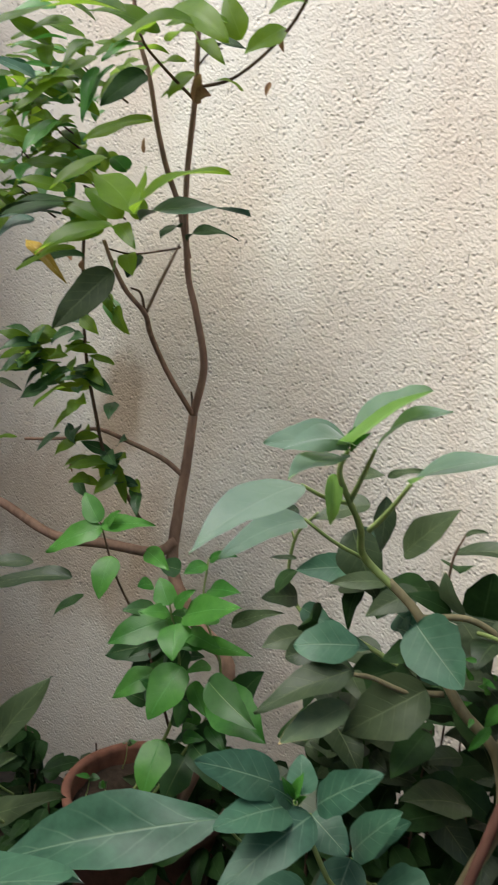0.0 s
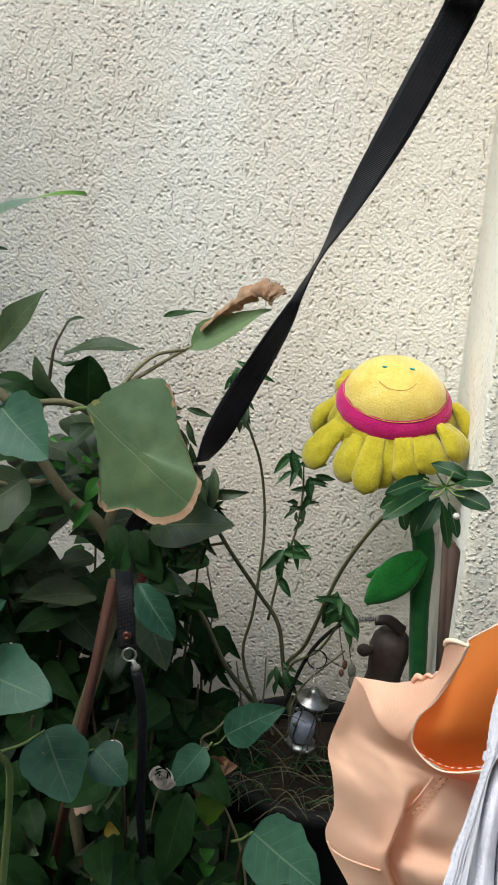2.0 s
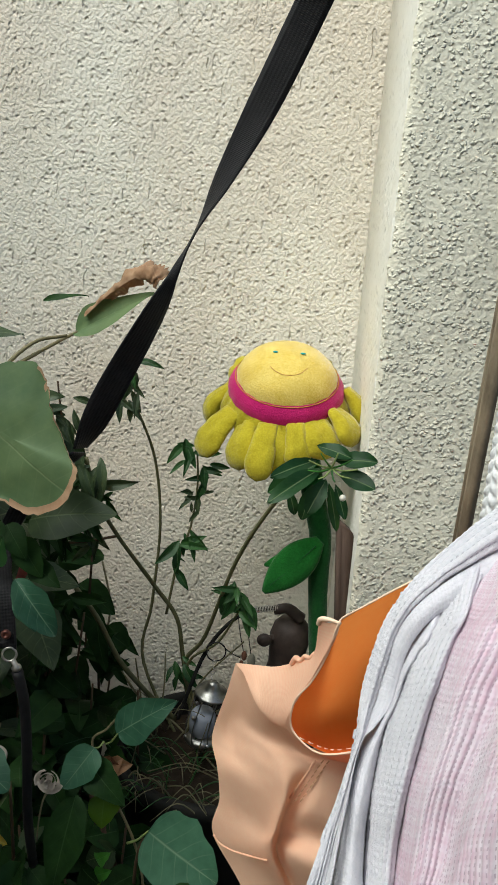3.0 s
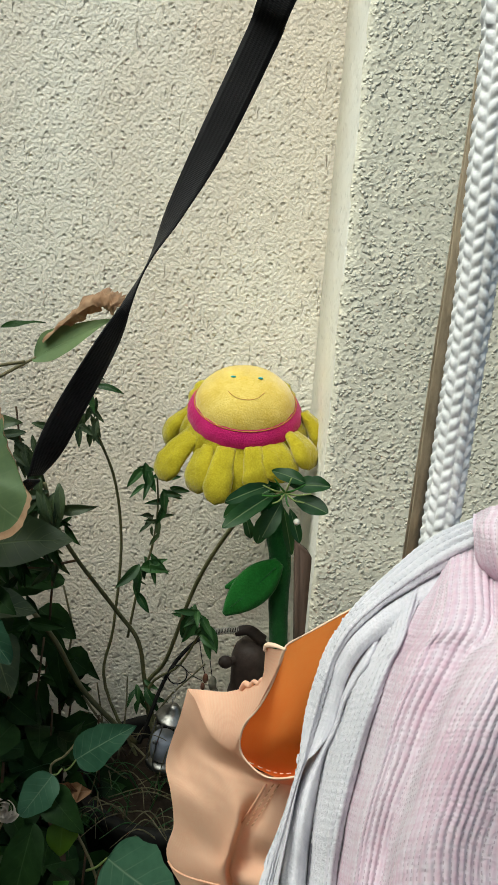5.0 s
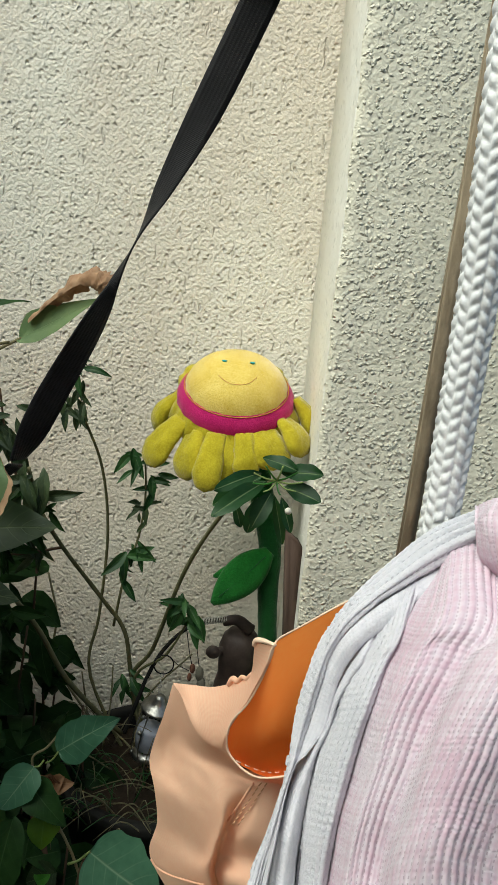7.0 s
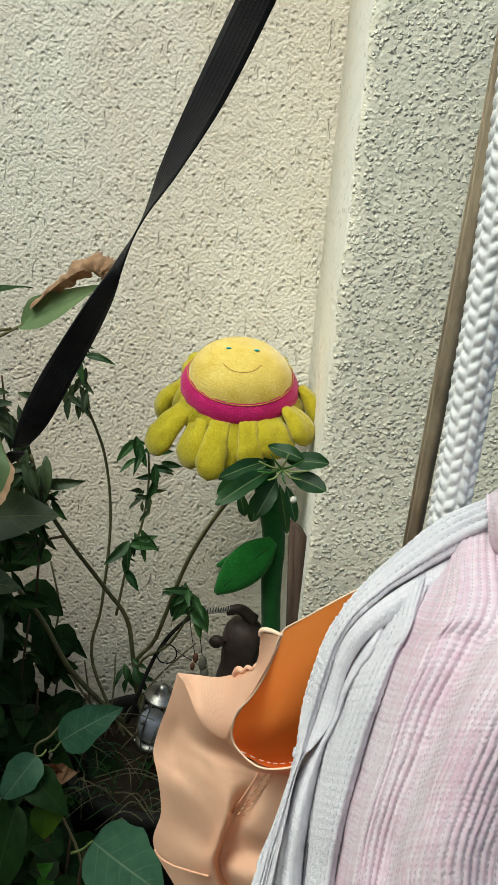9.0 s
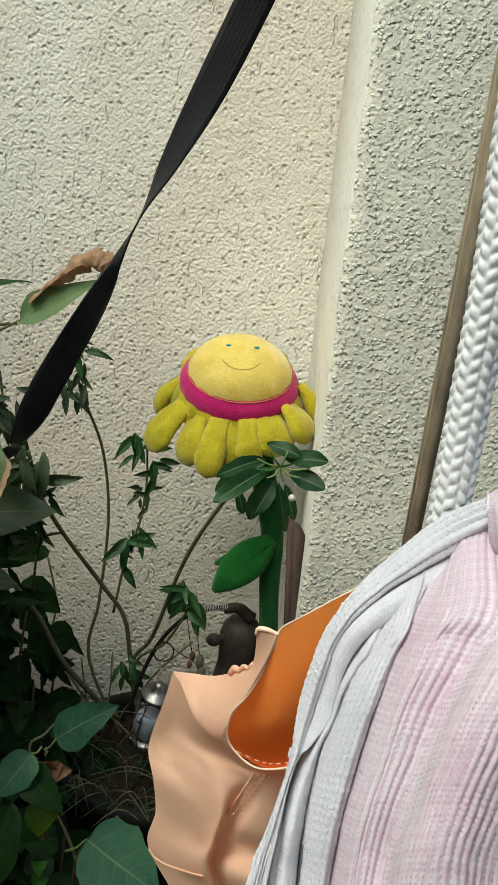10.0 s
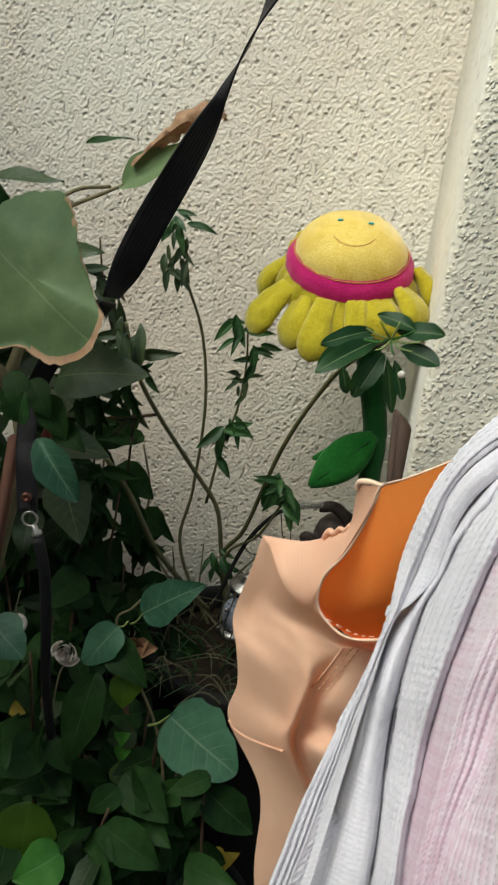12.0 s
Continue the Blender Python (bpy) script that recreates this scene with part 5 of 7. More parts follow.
leaf(tree, (-0.428, 1.130, 1.738), (-0.469, 1.080, 1.683), 0.042, TREELEAF, (0.4, -0.9, 0.4), bend=0.03)
leaf(tree, (-0.528, 1.180, 1.659), (-0.547, 1.120, 1.659), 0.028, TREELEAF, (0, -0.8, 0.6))
leaf(tree, (-0.387, 1.120, 1.771), (-0.419, 1.060, 1.734), 0.038, TREELEAF, (0.1, -0.9, 0.5))
leaf(tree, (-0.657, 1.200, 1.671), (-0.682, 1.150, 1.643), 0.022, TREELEAF, G)
leaf(tree, (-0.601, 1.180, 1.730), (-0.487, 1.120, 1.704), 0.024, DARKLEAF, G)
leaf(tree, (-0.953, 1.100, 1.680), (-0.966, 1.000, 1.682), 0.036, GREYLEAF, UP)
leaf(tree, (-0.634, 1.100, 1.700), (-0.667, 1.000, 1.665), 0.030, TREELEAF, UP, shape=LANCE)
leaf(tree, (-0.761, 1.050, 1.748), (-0.847, 1.000, 1.769), 0.05, TREELEAF, UP)
leaf(tree, (-0.824, 1.050, 1.720), (-0.909, 1.000, 1.694), 0.022, FRESHLEAF, UP)
leaf(tree, (-0.488, 1.100, 1.713), (-0.529, 1.100, 1.786), 0.045, TREELEAF, (0.2, -1, 0.1))
for a, b, w in (((-0.626, 1.190, 1.642), (-0.620, 1.180, 1.693), 0.026), ((-0.603, 1.190, 1.661), (-0.621, 1.170, 1.639), 0.03), ((-0.749, 1.200, 1.559), (-0.751, 1.200, 1.588), 0.009), ((-0.807, 1.120, 1.322), (-0.794, 1.100, 1.344), 0.014), ((-0.828, 1.100, 1.359), (-0.813, 1.090, 1.337), 0.02), ((-0.460, 1.160, 1.664), (-0.467, 1.160, 1.641), 0.01), ((-0.431, 1.130, 1.719), (-0.425, 1.130, 1.699), 0.01), ((-0.873, 1.200, 0.934), (-0.869, 1.200, 0.898), 0.009), ((-0.765, 1.200, 0.954), (-0.758, 1.200, 0.931), 0.009)):
    leaf(tree, a, b, w, BROWNLEAF, (0.2, -1, 0.2), fold=0.6, ragged=0.5, nu=6, name="dead_leaf")

rnd = random.Random(11)
TWIGS = [((-1.011, 1.220, 1.620), 70), ((-1.052, 1.200, 1.666), 45), ((-1.076, 1.200, 1.564), 60), ((-0.964, 1.220, 1.545), 50), ((-0.871, 1.150, 1.707), 50), ((-1.087, 1.200, 1.494), 40), ((-0.895, 1.200, 1.496), 50), ((-1.000, 1.200, 1.709), 40)]
for k, (c, size) in enumerate(TWIGS):
    c = Vector(c)
    end = c + Vector((-0.05 + 0.02 * k % 3, 0.02, -0.03))
    stem(tree, [c + Vector((0.09, 0.03, -0.06)), c + Vector((0.03, 0, -0.02)), c, end], 0.0022, 0.0012, TWIG, "twig", 6)
    for j in range(17):
        p = c + Vector((rnd.uniform(-0.07, 0.08), rnd.uniform(-0.06, 0.05), rnd.uniform(-0.06, 0.06)))
        d = Vector((rnd.uniform(-1, 0.8), rnd.uniform(-0.6, 0.1), rnd.uniform(-0.45, 0.25))).normalized()
        leaf(tree, p, p + d * rnd.uniform(0.05, 0.10), rnd.uniform(0.028, 0.046), TREELEAF if j % 4 else FRESHLEAF, (rnd.uniform(-0.3, 0.3), -0.7, 0.8), nu=8, bend=0.08)
for b, t, w, m in (((-0.634, 1.180, 1.693), (-0.626, 1.100, 1.626), 0.04, TREELEAF), ((-0.707, 1.150, 1.688), (-0.597, 1.100, 1.689), 0.03, TREELEAF), ((-0.691, 1.100, 1.718), (-0.697, 1.000, 1.662), 0.05, FRESHLEAF), ((-0.698, 1.100, 1.728), (-0.614, 1.050, 1.739), 0.05, TREELEAF), ((-0.637, 1.100, 1.724), (-0.522, 1.050, 1.715), 0.045, TREELEAF), ((-0.625, 1.170, 1.747), (-0.529, 1.120, 1.682), 0.03, TREELEAF), ((-0.625, 1.170, 1.747), (-0.644, 1.120, 1.768), 0.04, TREELEAF), ((-0.612, 0.980, 1.405), (-0.714, 1.000, 1.457), 0.045, TREELEAF), ((-0.641, 0.980, 1.395), (-0.735, 0.970, 1.428), 0.04, TREELEAF), ((-0.608, 0.970, 1.395), (-0.538, 0.930, 1.352), 0.03, TREELEAF),
                   ((-0.669, 1.000, 1.383), (-0.730, 0.950, 1.373), 0.05, TREELEAF), ((-0.792, 1.100, 1.347), (-0.849, 1.000, 1.321), 0.035, DARKLEAF), ((-0.798, 1.100, 1.415), (-0.672, 1.050, 1.439), 0.05, DARKLEAF), ((-0.846, 1.100, 1.466), (-0.929, 1.050, 1.476), 0.04, TREELEAF), ((-0.914, 1.100, 1.734), (-0.983, 1.050, 1.771), 0.05, TREELEAF), ((-0.816, 1.100, 1.737), (-0.833, 1.050, 1.673), 0.04, TREELEAF), ((-0.942, 1.100, 1.560), (-0.997, 1.050, 1.564), 0.05, TREELEAF), ((-0.926, 1.100, 1.549), (-0.853, 1.080, 1.589), 0.045, FRESHLEAF)):
    leaf(tree, b, t, w, m, (0.1, -0.75, 0.75), bend=0.07)
for b, t, w, m in (((-0.657, 1.100, 1.739), (-0.779, 1.040, 1.764), 0.05, TREELEAF), ((-0.655, 1.120, 1.755), (-0.505, 1.080, 1.733), 0.05, TREELEAF), ((-0.710, 1.140, 1.697), (-0.771, 1.080, 1.619), 0.05, TREELEAF), ((-0.718, 1.180, 1.612), (-0.833, 1.120, 1.561), 0.044, TREELEAF), ((-0.795, 1.100, 1.689), (-0.804, 1.080, 1.588), 0.032, FRESHLEAF), ((-0.884, 1.120, 1.678), (-0.957, 1.060, 1.602), 0.05, TREELEAF), ((-0.956, 1.120, 1.661), (-0.826, 1.080, 1.674), 0.04, TREELEAF), ((-0.898, 1.050, 1.659), (-0.958, 1.000, 1.681), 0.036, GREYLEAF), ((-0.906, 1.120, 1.601), (-0.926, 1.060, 1.527), 0.05, FRESHLEAF), ((-0.755, 1.100, 1.527), (-0.831, 1.040, 1.459), 0.05, TREELEAF), ((-0.749, 1.000, 1.427), (-0.861, 0.940, 1.388), 0.045, DARKLEAF), ((-0.828, 1.000, 1.402), (-0.877, 0.950, 1.353), 0.035, GREYLEAF), ((-0.873, 1.140, 1.516), (-0.969, 1.100, 1.518), 0.045, TREELEAF), ((-1.007, 1.100, 1.604), (-1.073, 1.050, 1.539), 0.06, TREELEAF), ((-0.666, 1.020, 1.434), (-0.725, 0.980, 1.359), 0.055, TREELEAF), ((-0.663, 1.000, 1.388), (-0.765, 0.950, 1.334), 0.05, TREELEAF), ((-0.880, 1.120, 1.779), (-0.976, 1.060, 1.735), 0.045, TREELEAF), ((-0.906, 1.100, 1.803), (-0.987, 1.040, 1.763), 0.04, FRESHLEAF), ((-0.707, 1.080, 1.722), (-0.728, 1.020, 1.675), 0.035, TREELEAF), ((-0.642, 1.040, 1.352), (-0.594, 1.000, 1.313), 0.035, TREELEAF), ((-0.712, 1.080, 1.272), (-0.640, 1.050, 1.216), 0.03, FRESHLEAF)):
    leaf(tree, b, t, w, m, (0.1, -0.75, 0.75), bend=0.07)
SHOOTS = [((-0.917, 1.150, 1.158), 10, 0.06), ((-0.859, 1.150, 1.118), 7, 0.05), ((-0.791, 1.160, 1.104), 7, 0.045), ((-0.853, 1.180, 1.018), 4, 0.04), ((-0.771, 1.190, 0.954), 6, 0.045), ((-0.723, 1.200, 0.914), 5, 0.045), ((-0.821, 1.200, 0.907), 4, 0.04), ((-0.807, 1.150, 1.204), 4, 0.045)]
for c, n, size in SHOOTS:
    c = Vector(c)
    for j in range(int(n * 1.6)):
        p = c + Vector((rnd.uniform(-0.03, 0.03), rnd.uniform(-0.03, 0.03), rnd.uniform(-0.04, 0.04)))
        d = Vector((rnd.uniform(-1, 1), rnd.uniform(-0.8, 0), rnd.uniform(-0.5, 0.25))).normalized()
        leaf(tree, p, p + d * size * rnd.uniform(1.1, 1.9), size * rnd.uniform(0.5, 0.76), WILTLEAF if j % 2 else TREELEAF, (rnd.uniform(-0.4, 0.4), -0.8, 0.6), nu=8, shape=LANCE)
leaf(tree, (-0.586, 0.900, 0.812), (-0.739, 0.850, 0.761), 0.038, OLDLEAF, (0, -0.6, 0.9))
leaf(tree, (-0.676, 0.900, 0.816), (-0.756, 0.850, 0.792), 0.03, OLDLEAF, (0, -0.6, 0.9))
leaf(tree, (-0.727, 1.100, 0.689), (-0.762, 1.050, 0.646), 0.022, DARKLEAF, G)
leaf(tree, (-0.930, 1.100, 1.069), (-0.990, 1.050, 1.085), 0.03, OLDLEAF, UP)
leaf(tree, (-0.989, 1.150, 0.962), (-1.035, 1.100, 0.933), 0.022, TREELEAF, UP)

tree.location.z -= 0.010

# ---- bright herb at the tree's foot ----
herb = thing("leafy_herb", (TREE_POT[0] - 0.03, TREE_POT[1] - 0.06, TREE_POT[2] - 0.04), "leafy bright green herb growing at the foot of the tree", "plant")
HERB = Vector((TREE_POT[0] - 0.03, TREE_POT[1] - 0.06, TREE_POT[2] - 0.05))
stem(herb, [HERB, (-0.483, 1.080, 0.491), (-0.468, 1.070, 0.623), (-0.496, 1.060, 0.736)], 0.004, 0.002, GREENSTEM)
stem(herb, [(-0.483, 1.080, 0.491), (-0.559, 1.080, 0.646), (-0.637, 1.080, 0.747), (-0.684, 1.080, 0.842)], 0.003, 0.0018, TWIG)
stem(herb, [HERB + Vector((0.03, 0.02, 0)), (-0.400, 1.100, 0.580), (-0.460, 1.120, 0.719), (-0.460, 1.120, 0.817)], 0.003, 0.0018, GREENSTEM)
for b, t, w in (((-0.672, 1.070, 0.836), (-0.772, 1.030, 0.771), 0.042), ((-0.670, 1.070, 0.842), (-0.540, 1.060, 0.871), 0.030), ((-0.679, 1.070, 0.845), (-0.737, 1.090, 0.889), 0.034), ((-0.643, 1.070, 0.787), (-0.634, 1.030, 0.714), 0.046), ((-0.651, 1.060, 0.848), (-0.614, 1.050, 0.885), 0.02), ((-0.483, 1.040, 0.743), (-0.522, 1.060, 0.780), 0.034),
                ((-0.483, 1.040, 0.716), (-0.566, 0.980, 0.665), 0.052), ((-0.458, 1.030, 0.719), (-0.426, 0.980, 0.677), 0.048), ((-0.451, 1.040, 0.732), (-0.317, 1.000, 0.796), 0.044), ((-0.481, 1.040, 0.730), (-0.516, 1.000, 0.732), 0.024), ((-0.471, 1.040, 0.744), (-0.431, 1.040, 0.786), 0.022), ((-0.444, 1.040, 0.641), (-0.464, 0.980, 0.557), 0.062),
                ((-0.513, 1.060, 0.600), (-0.576, 1.020, 0.543), 0.040), ((-0.381, 1.060, 0.602), (-0.245, 1.000, 0.587), 0.070), ((-0.473, 1.040, 0.490), (-0.460, 0.980, 0.406), 0.052), ((-0.441, 1.100, 0.768), (-0.354, 1.060, 0.795), 0.028), ((-0.452, 1.100, 0.813), (-0.472, 1.060, 0.798), 0.026), ((-0.445, 1.100, 0.825), (-0.369, 1.060, 0.858), 0.020), ((-0.551, 1.080, 0.754), (-0.563, 1.050, 0.753), 0.026),
                ((-0.467, 1.080, 0.685), (-0.371, 1.040, 0.696), 0.03), ((-0.444, 1.080, 0.594), (-0.384, 1.040, 0.566), 0.028), ((-0.458, 1.080, 0.556), (-0.446, 1.050, 0.518), 0.024), ((-0.441, 1.100, 0.665), (-0.315, 1.060, 0.692), 0.024), ((-0.585, 1.100, 0.806), (-0.503, 1.060, 0.798), 0.03)):
    leaf(herb, b, t, w * 1.22, FRESHLEAF, (0.1, -0.9, 0.75), bend=0.07, fold=0.12)
for b, t, w in (((-0.527, 1.100, 0.638), (-0.648, 1.080, 0.583), 0.05), ((-0.512, 1.100, 0.620), (-0.589, 1.080, 0.556), 0.05), ((-0.476, 1.100, 0.643), (-0.490, 1.080, 0.556), 0.04), ((-0.537, 1.150, 0.768), (-0.577, 1.130, 0.774), 0.035), ((-0.369, 1.120, 0.572), (-0.310, 1.100, 0.654), 0.05), ((-0.375, 1.100, 0.522), (-0.441, 1.080, 0.461), 0.05), ((-0.420, 1.100, 0.494), (-0.346, 1.050, 0.437), 0.07), ((-0.452, 1.100, 0.436), (-0.460, 1.050, 0.366), 0.06)):
    leaf(herb, b, t, w * 1.15, WILTLEAF, (0.1, -0.9, 0.6), bend=0.07)
for k in range(44):
    p = Vector((-0.479, 1.090, 0.618)) + Vector((rnd.uniform(-0.085, 0.075), rnd.uniform(-0.04, 0.05), rnd.uniform(-0.13, 0.12)))
    d = Vector((rnd.uniform(-1, 1), rnd.uniform(-1, 0), rnd.uniform(-0.5, 0.3))).normalized()
    leaf(herb, p, p + d * rnd.uniform(0.035, 0.07), rnd.uniform(0.020, 0.038), FRESHLEAF if k % 2 else WILTLEAF, (0.1, -0.8, 0.7), nu=8)

weeds = thing("pot_weeds", (TREE_POT[0] - 0.08, TREE_POT[1] - 0.06, TREE_POT[2] - 0.04), "small green weeds and dry twigs on the soil of the pot", "weeds", kind="stuff")
weed = random.Random(8)
for k in range(26):
    a, far = weed.uniform(0, 6.28), 0.13 * math.sqrt(weed.random())
    p = Vector((TREE_POT[0] - 0.01 + far * math.cos(a), TREE_POT[1] + far * math.sin(a), TREE_POT[2] - 0.04))
    top = p + Vector((weed.uniform(-0.02, 0.02), weed.uniform(-0.02, 0.01), weed.uniform(0.015, 0.06)))
    stem(weeds, [p, (p + top) / 2 + Vector((0.004, 0, 0)), top], 0.0012, 0.0008, TWIG if k % 4 == 0 else GREENSTEM, sides=5)
    if k % 4:
        for n in range(3):
            d = Vector((weed.uniform(-1, 1), weed.uniform(-1, 0.3), weed.uniform(-0.1, 0.5))).normalized()
            leaf(weeds, top, top + d * weed.uniform(0.016, 0.030), weed.uniform(0.010, 0.018), (FRESHLEAF, WILTLEAF, OLDLEAF)[n], (0.1, -0.6, 0.9), nu=6)

# ---- broad-leaved grey-green shrub ----
shrub = thing("grey_leaved_shrub", (0.20, 1.08, -0.02), "shrub with broad grey-green leaves and pale veins", "shrub")
stem(shrub, [(0.085, 1.06, -0.03), (0.040, 1.03, 0.30), (0.088, 0.990, 0.520), (0.123, 0.970, 0.649), (0.106, 0.960, 0.741), (0.055, 0.950, 0.791), (0.014, 0.950, 0.844), (-0.018, 0.945, 0.902), (-0.066, 0.940, 0.942)], 0.0105, 0.0060, OLDSTEM, "trunk", 10)
stem(shrub, [(0.106, 0.960, 0.741), (0.116, 0.980, 0.798), (0.107, 1.000, 0.851), (0.080, 1.000, 0.883), (0.039, 0.980, 0.905), (-0.015, 0.950, 0.901)], 0.007, 0.004, OLDSTEM, "stem")
stem(shrub, [(0.028, 0.950, 0.804), (-0.017, 0.920, 0.805), (-0.055, 0.900, 0.818), (-0.075, 0.880, 0.824)], 0.0045, 0.003, OLDSTEM, "stem")
stem(shrub, [(-0.053, 1.100, 0.750), (-0.193, 1.120, 0.777), (-0.261, 1.120, 0.785), (-0.296, 1.120, 0.834), (-0.283, 1.100, 0.921), (-0.240, 1.080, 0.975)], 0.0045, 0.0025, GREENSTEM, "stem")
stem(shrub, [(-0.285, 1.100, 0.916), (-0.306, 1.100, 0.951)], 0.002, 0.0015, GREENSTEM, "shoot")
stem(shrub, [(0.101, 1.020, 0.870), (0.082, 1.080, 0.912), (0.108, 1.140, 0.953), (0.145, 1.180, 0.963)], 0.0036, 0.0022, OLDSTEM, "stem")
stem(shrub, [(-0.009, 1.000, 0.865), (-0.010, 1.040, 0.915), (-0.011, 1.060, 0.962), (-0.003, 1.080, 0.994)], 0.003, 0.0015, TWIG, "stem")
A = (0.15, -0.8, 0.7)
leaf(shrub, (-0.231, 0.980, 1.001), (-0.285, 0.950, 0.944), 0.04, OLDLEAF, A)
leaf(shrub, (-0.204, 1.000, 0.802), (-0.255, 0.960, 0.779), 0.042, OLDLEAF, A)
leaf(shrub, (-0.039, 1.000, 0.918), (-0.099, 0.960, 0.874), 0.04, OLDLEAF, A)
leaf(shrub, (-0.084, 1.000, 0.920), (-0.159, 0.960, 0.906), 0.03, OLDLEAF, A)
leaf(shrub, (0.011, 1.000, 0.901), (-0.047, 0.970, 0.921), 0.032, DARKLEAF, A)
leaf(shrub, (-0.024, 1.000, 0.833), (-0.066, 0.960, 0.819), 0.04, DARKLEAF, A)
leaf(shrub, (-0.197, 1.080, 0.908), (-0.240, 1.050, 0.898), 0.018, OLDLEAF, A)
leaf(shrub, (-0.135, 0.960, 1.070), (-0.090, 0.940, 1.083), 0.02, OLDLEAF, A)
leaf(shrub, (-0.106, 1.000, 1.071), (-0.031, 0.960, 1.094), 0.016, OLDLEAF, A)
leaf(shrub, (-0.003, 1.080, 0.994), (0.032, 1.060, 1.009), 0.012, OLDLEAF, A)
leaf(shrub, (-0.385, 1.100, 0.734), (-0.277, 1.080, 0.792), 0.03, OLDLEAF, A)
leaf(shrub, (-0.277, 1.100, 0.884), (-0.317, 1.080, 0.880), 0.010, OLDLEAF, A)
leaf(shrub, (-0.352, 0.980, 0.682), (-0.232, 0.930, 0.664), 0.056, WILTLEAF, (0.1, -0.9, 0.5))
for k in range(30):
    p = Vector((-0.055, 1.060, 0.834)) + Vector((rnd.uniform(-0.20, 0.14), rnd.uniform(-0.06, 0.10), rnd.uniform(-0.14, 0.10)))
    d = Vector((rnd.uniform(-1, 1), rnd.uniform(-0.9, 0.1), rnd.uniform(-0.5, 0.35))).normalized()
    leaf(shrub, p, p + d * rnd.uniform(0.055, 0.10), rnd.uniform(0.032, 0.055), (DARKLEAF, OLDLEAF, GREYLEAF, OLDLEAF)[k % 4], (rnd.uniform(-0.5, 0.5), -0.8, 0.6), nu=9)
shrub.location.z -= 0.016
# the leading shoot with its soft upper leaves
stem(shrub, [(-0.056, 0.942, 0.916), (-0.099, 0.920, 0.957), (-0.094, 0.880, 1.004), (-0.091, 0.820, 1.050), (-0.097, 0.790, 1.088), (-0.086, 0.780, 1.119)], 0.0058, 0.0030, GREENSTEM, "stem")
stem(shrub, [(-0.091, 0.820, 1.050), (-0.071, 0.800, 1.089), (-0.052, 0.775, 1.125)], 0.0038, 0.0024, GREENSTEM, "shoot")
SKY = (0.0, -0.75, 0.8)
leaf(shrub, (-0.084, 0.765, 1.131), (-0.150, 0.690, 1.123), 0.056, PALELEAF, SKY, bend=0.05)
leaf(shrub, (-0.090, 0.770, 1.111), (-0.098, 0.655, 1.097), 0.046, PALELEAF, SKY, bend=0.07)
leaf(shrub, (-0.081, 0.775, 1.123), (0.020, 0.720, 1.204), 0.074, PALELEAF, (-0.5, -0.40, 0.75), shape=OVATE, bend=0.04, fold=0.55, nu=18)
leaf(shrub, (-0.076, 0.780, 1.125), (-0.110, 0.660, 1.127), 0.040, PALELEAF, (0.2, -0.4, 0.991), bend=0.10, fold=0.25)
leaf(shrub, (-0.052, 0.775, 1.125), (0.036, 0.740, 1.186), 0.036, PALELEAF, (-0.45, -0.45, 0.75), shape=LANCE, fold=0.3, nu=16)
leaf(shrub, (-0.108, 0.800, 1.084), (-0.102, 0.795, 1.022), 0.022, SOFTLEAF, (0.6, -1, 0), fold=0.5)
leaf(shrub, (-0.135, 0.770, 1.069), (-0.200, 0.640, 0.997), 0.066, PALELEAF, (-0.1, -0.75, 0.8), bend=0.08, stalk=(-0.092, 0.822, 1.047), stalk_r=0.0022, nu=16)
leaf(shrub, (-0.161, 0.850, 1.007), (-0.214, 0.730, 0.967), 0.050, PALELEAF, (0.0, -0.75, 0.8), bend=0.08, stalk=(-0.100, 0.918, 0.955), stalk_r=0.0022)
leaf(shrub, (-0.028, 0.850, 1.080), (0.132, 0.800, 1.137), 0.050, PALELEAF, (-0.15, -0.35, 0.991), shape=OVATE, bend=0.10, stalk=(-0.086, 0.890, 1.001), stalk_r=0.0028, nu=16)
for b, t in (((-0.085, 0.775, 1.119), (-0.070, 0.750, 1.151)), ((-0.080, 0.770, 1.119), (-0.052, 0.755, 1.147)), ((-0.088, 0.775, 1.119), (-0.100, 0.750, 1.145))):
    leaf(shrub, b, t, 0.010, FRESHLEAF, (0, -1, 0.4), shape=LANCE, nu=7)
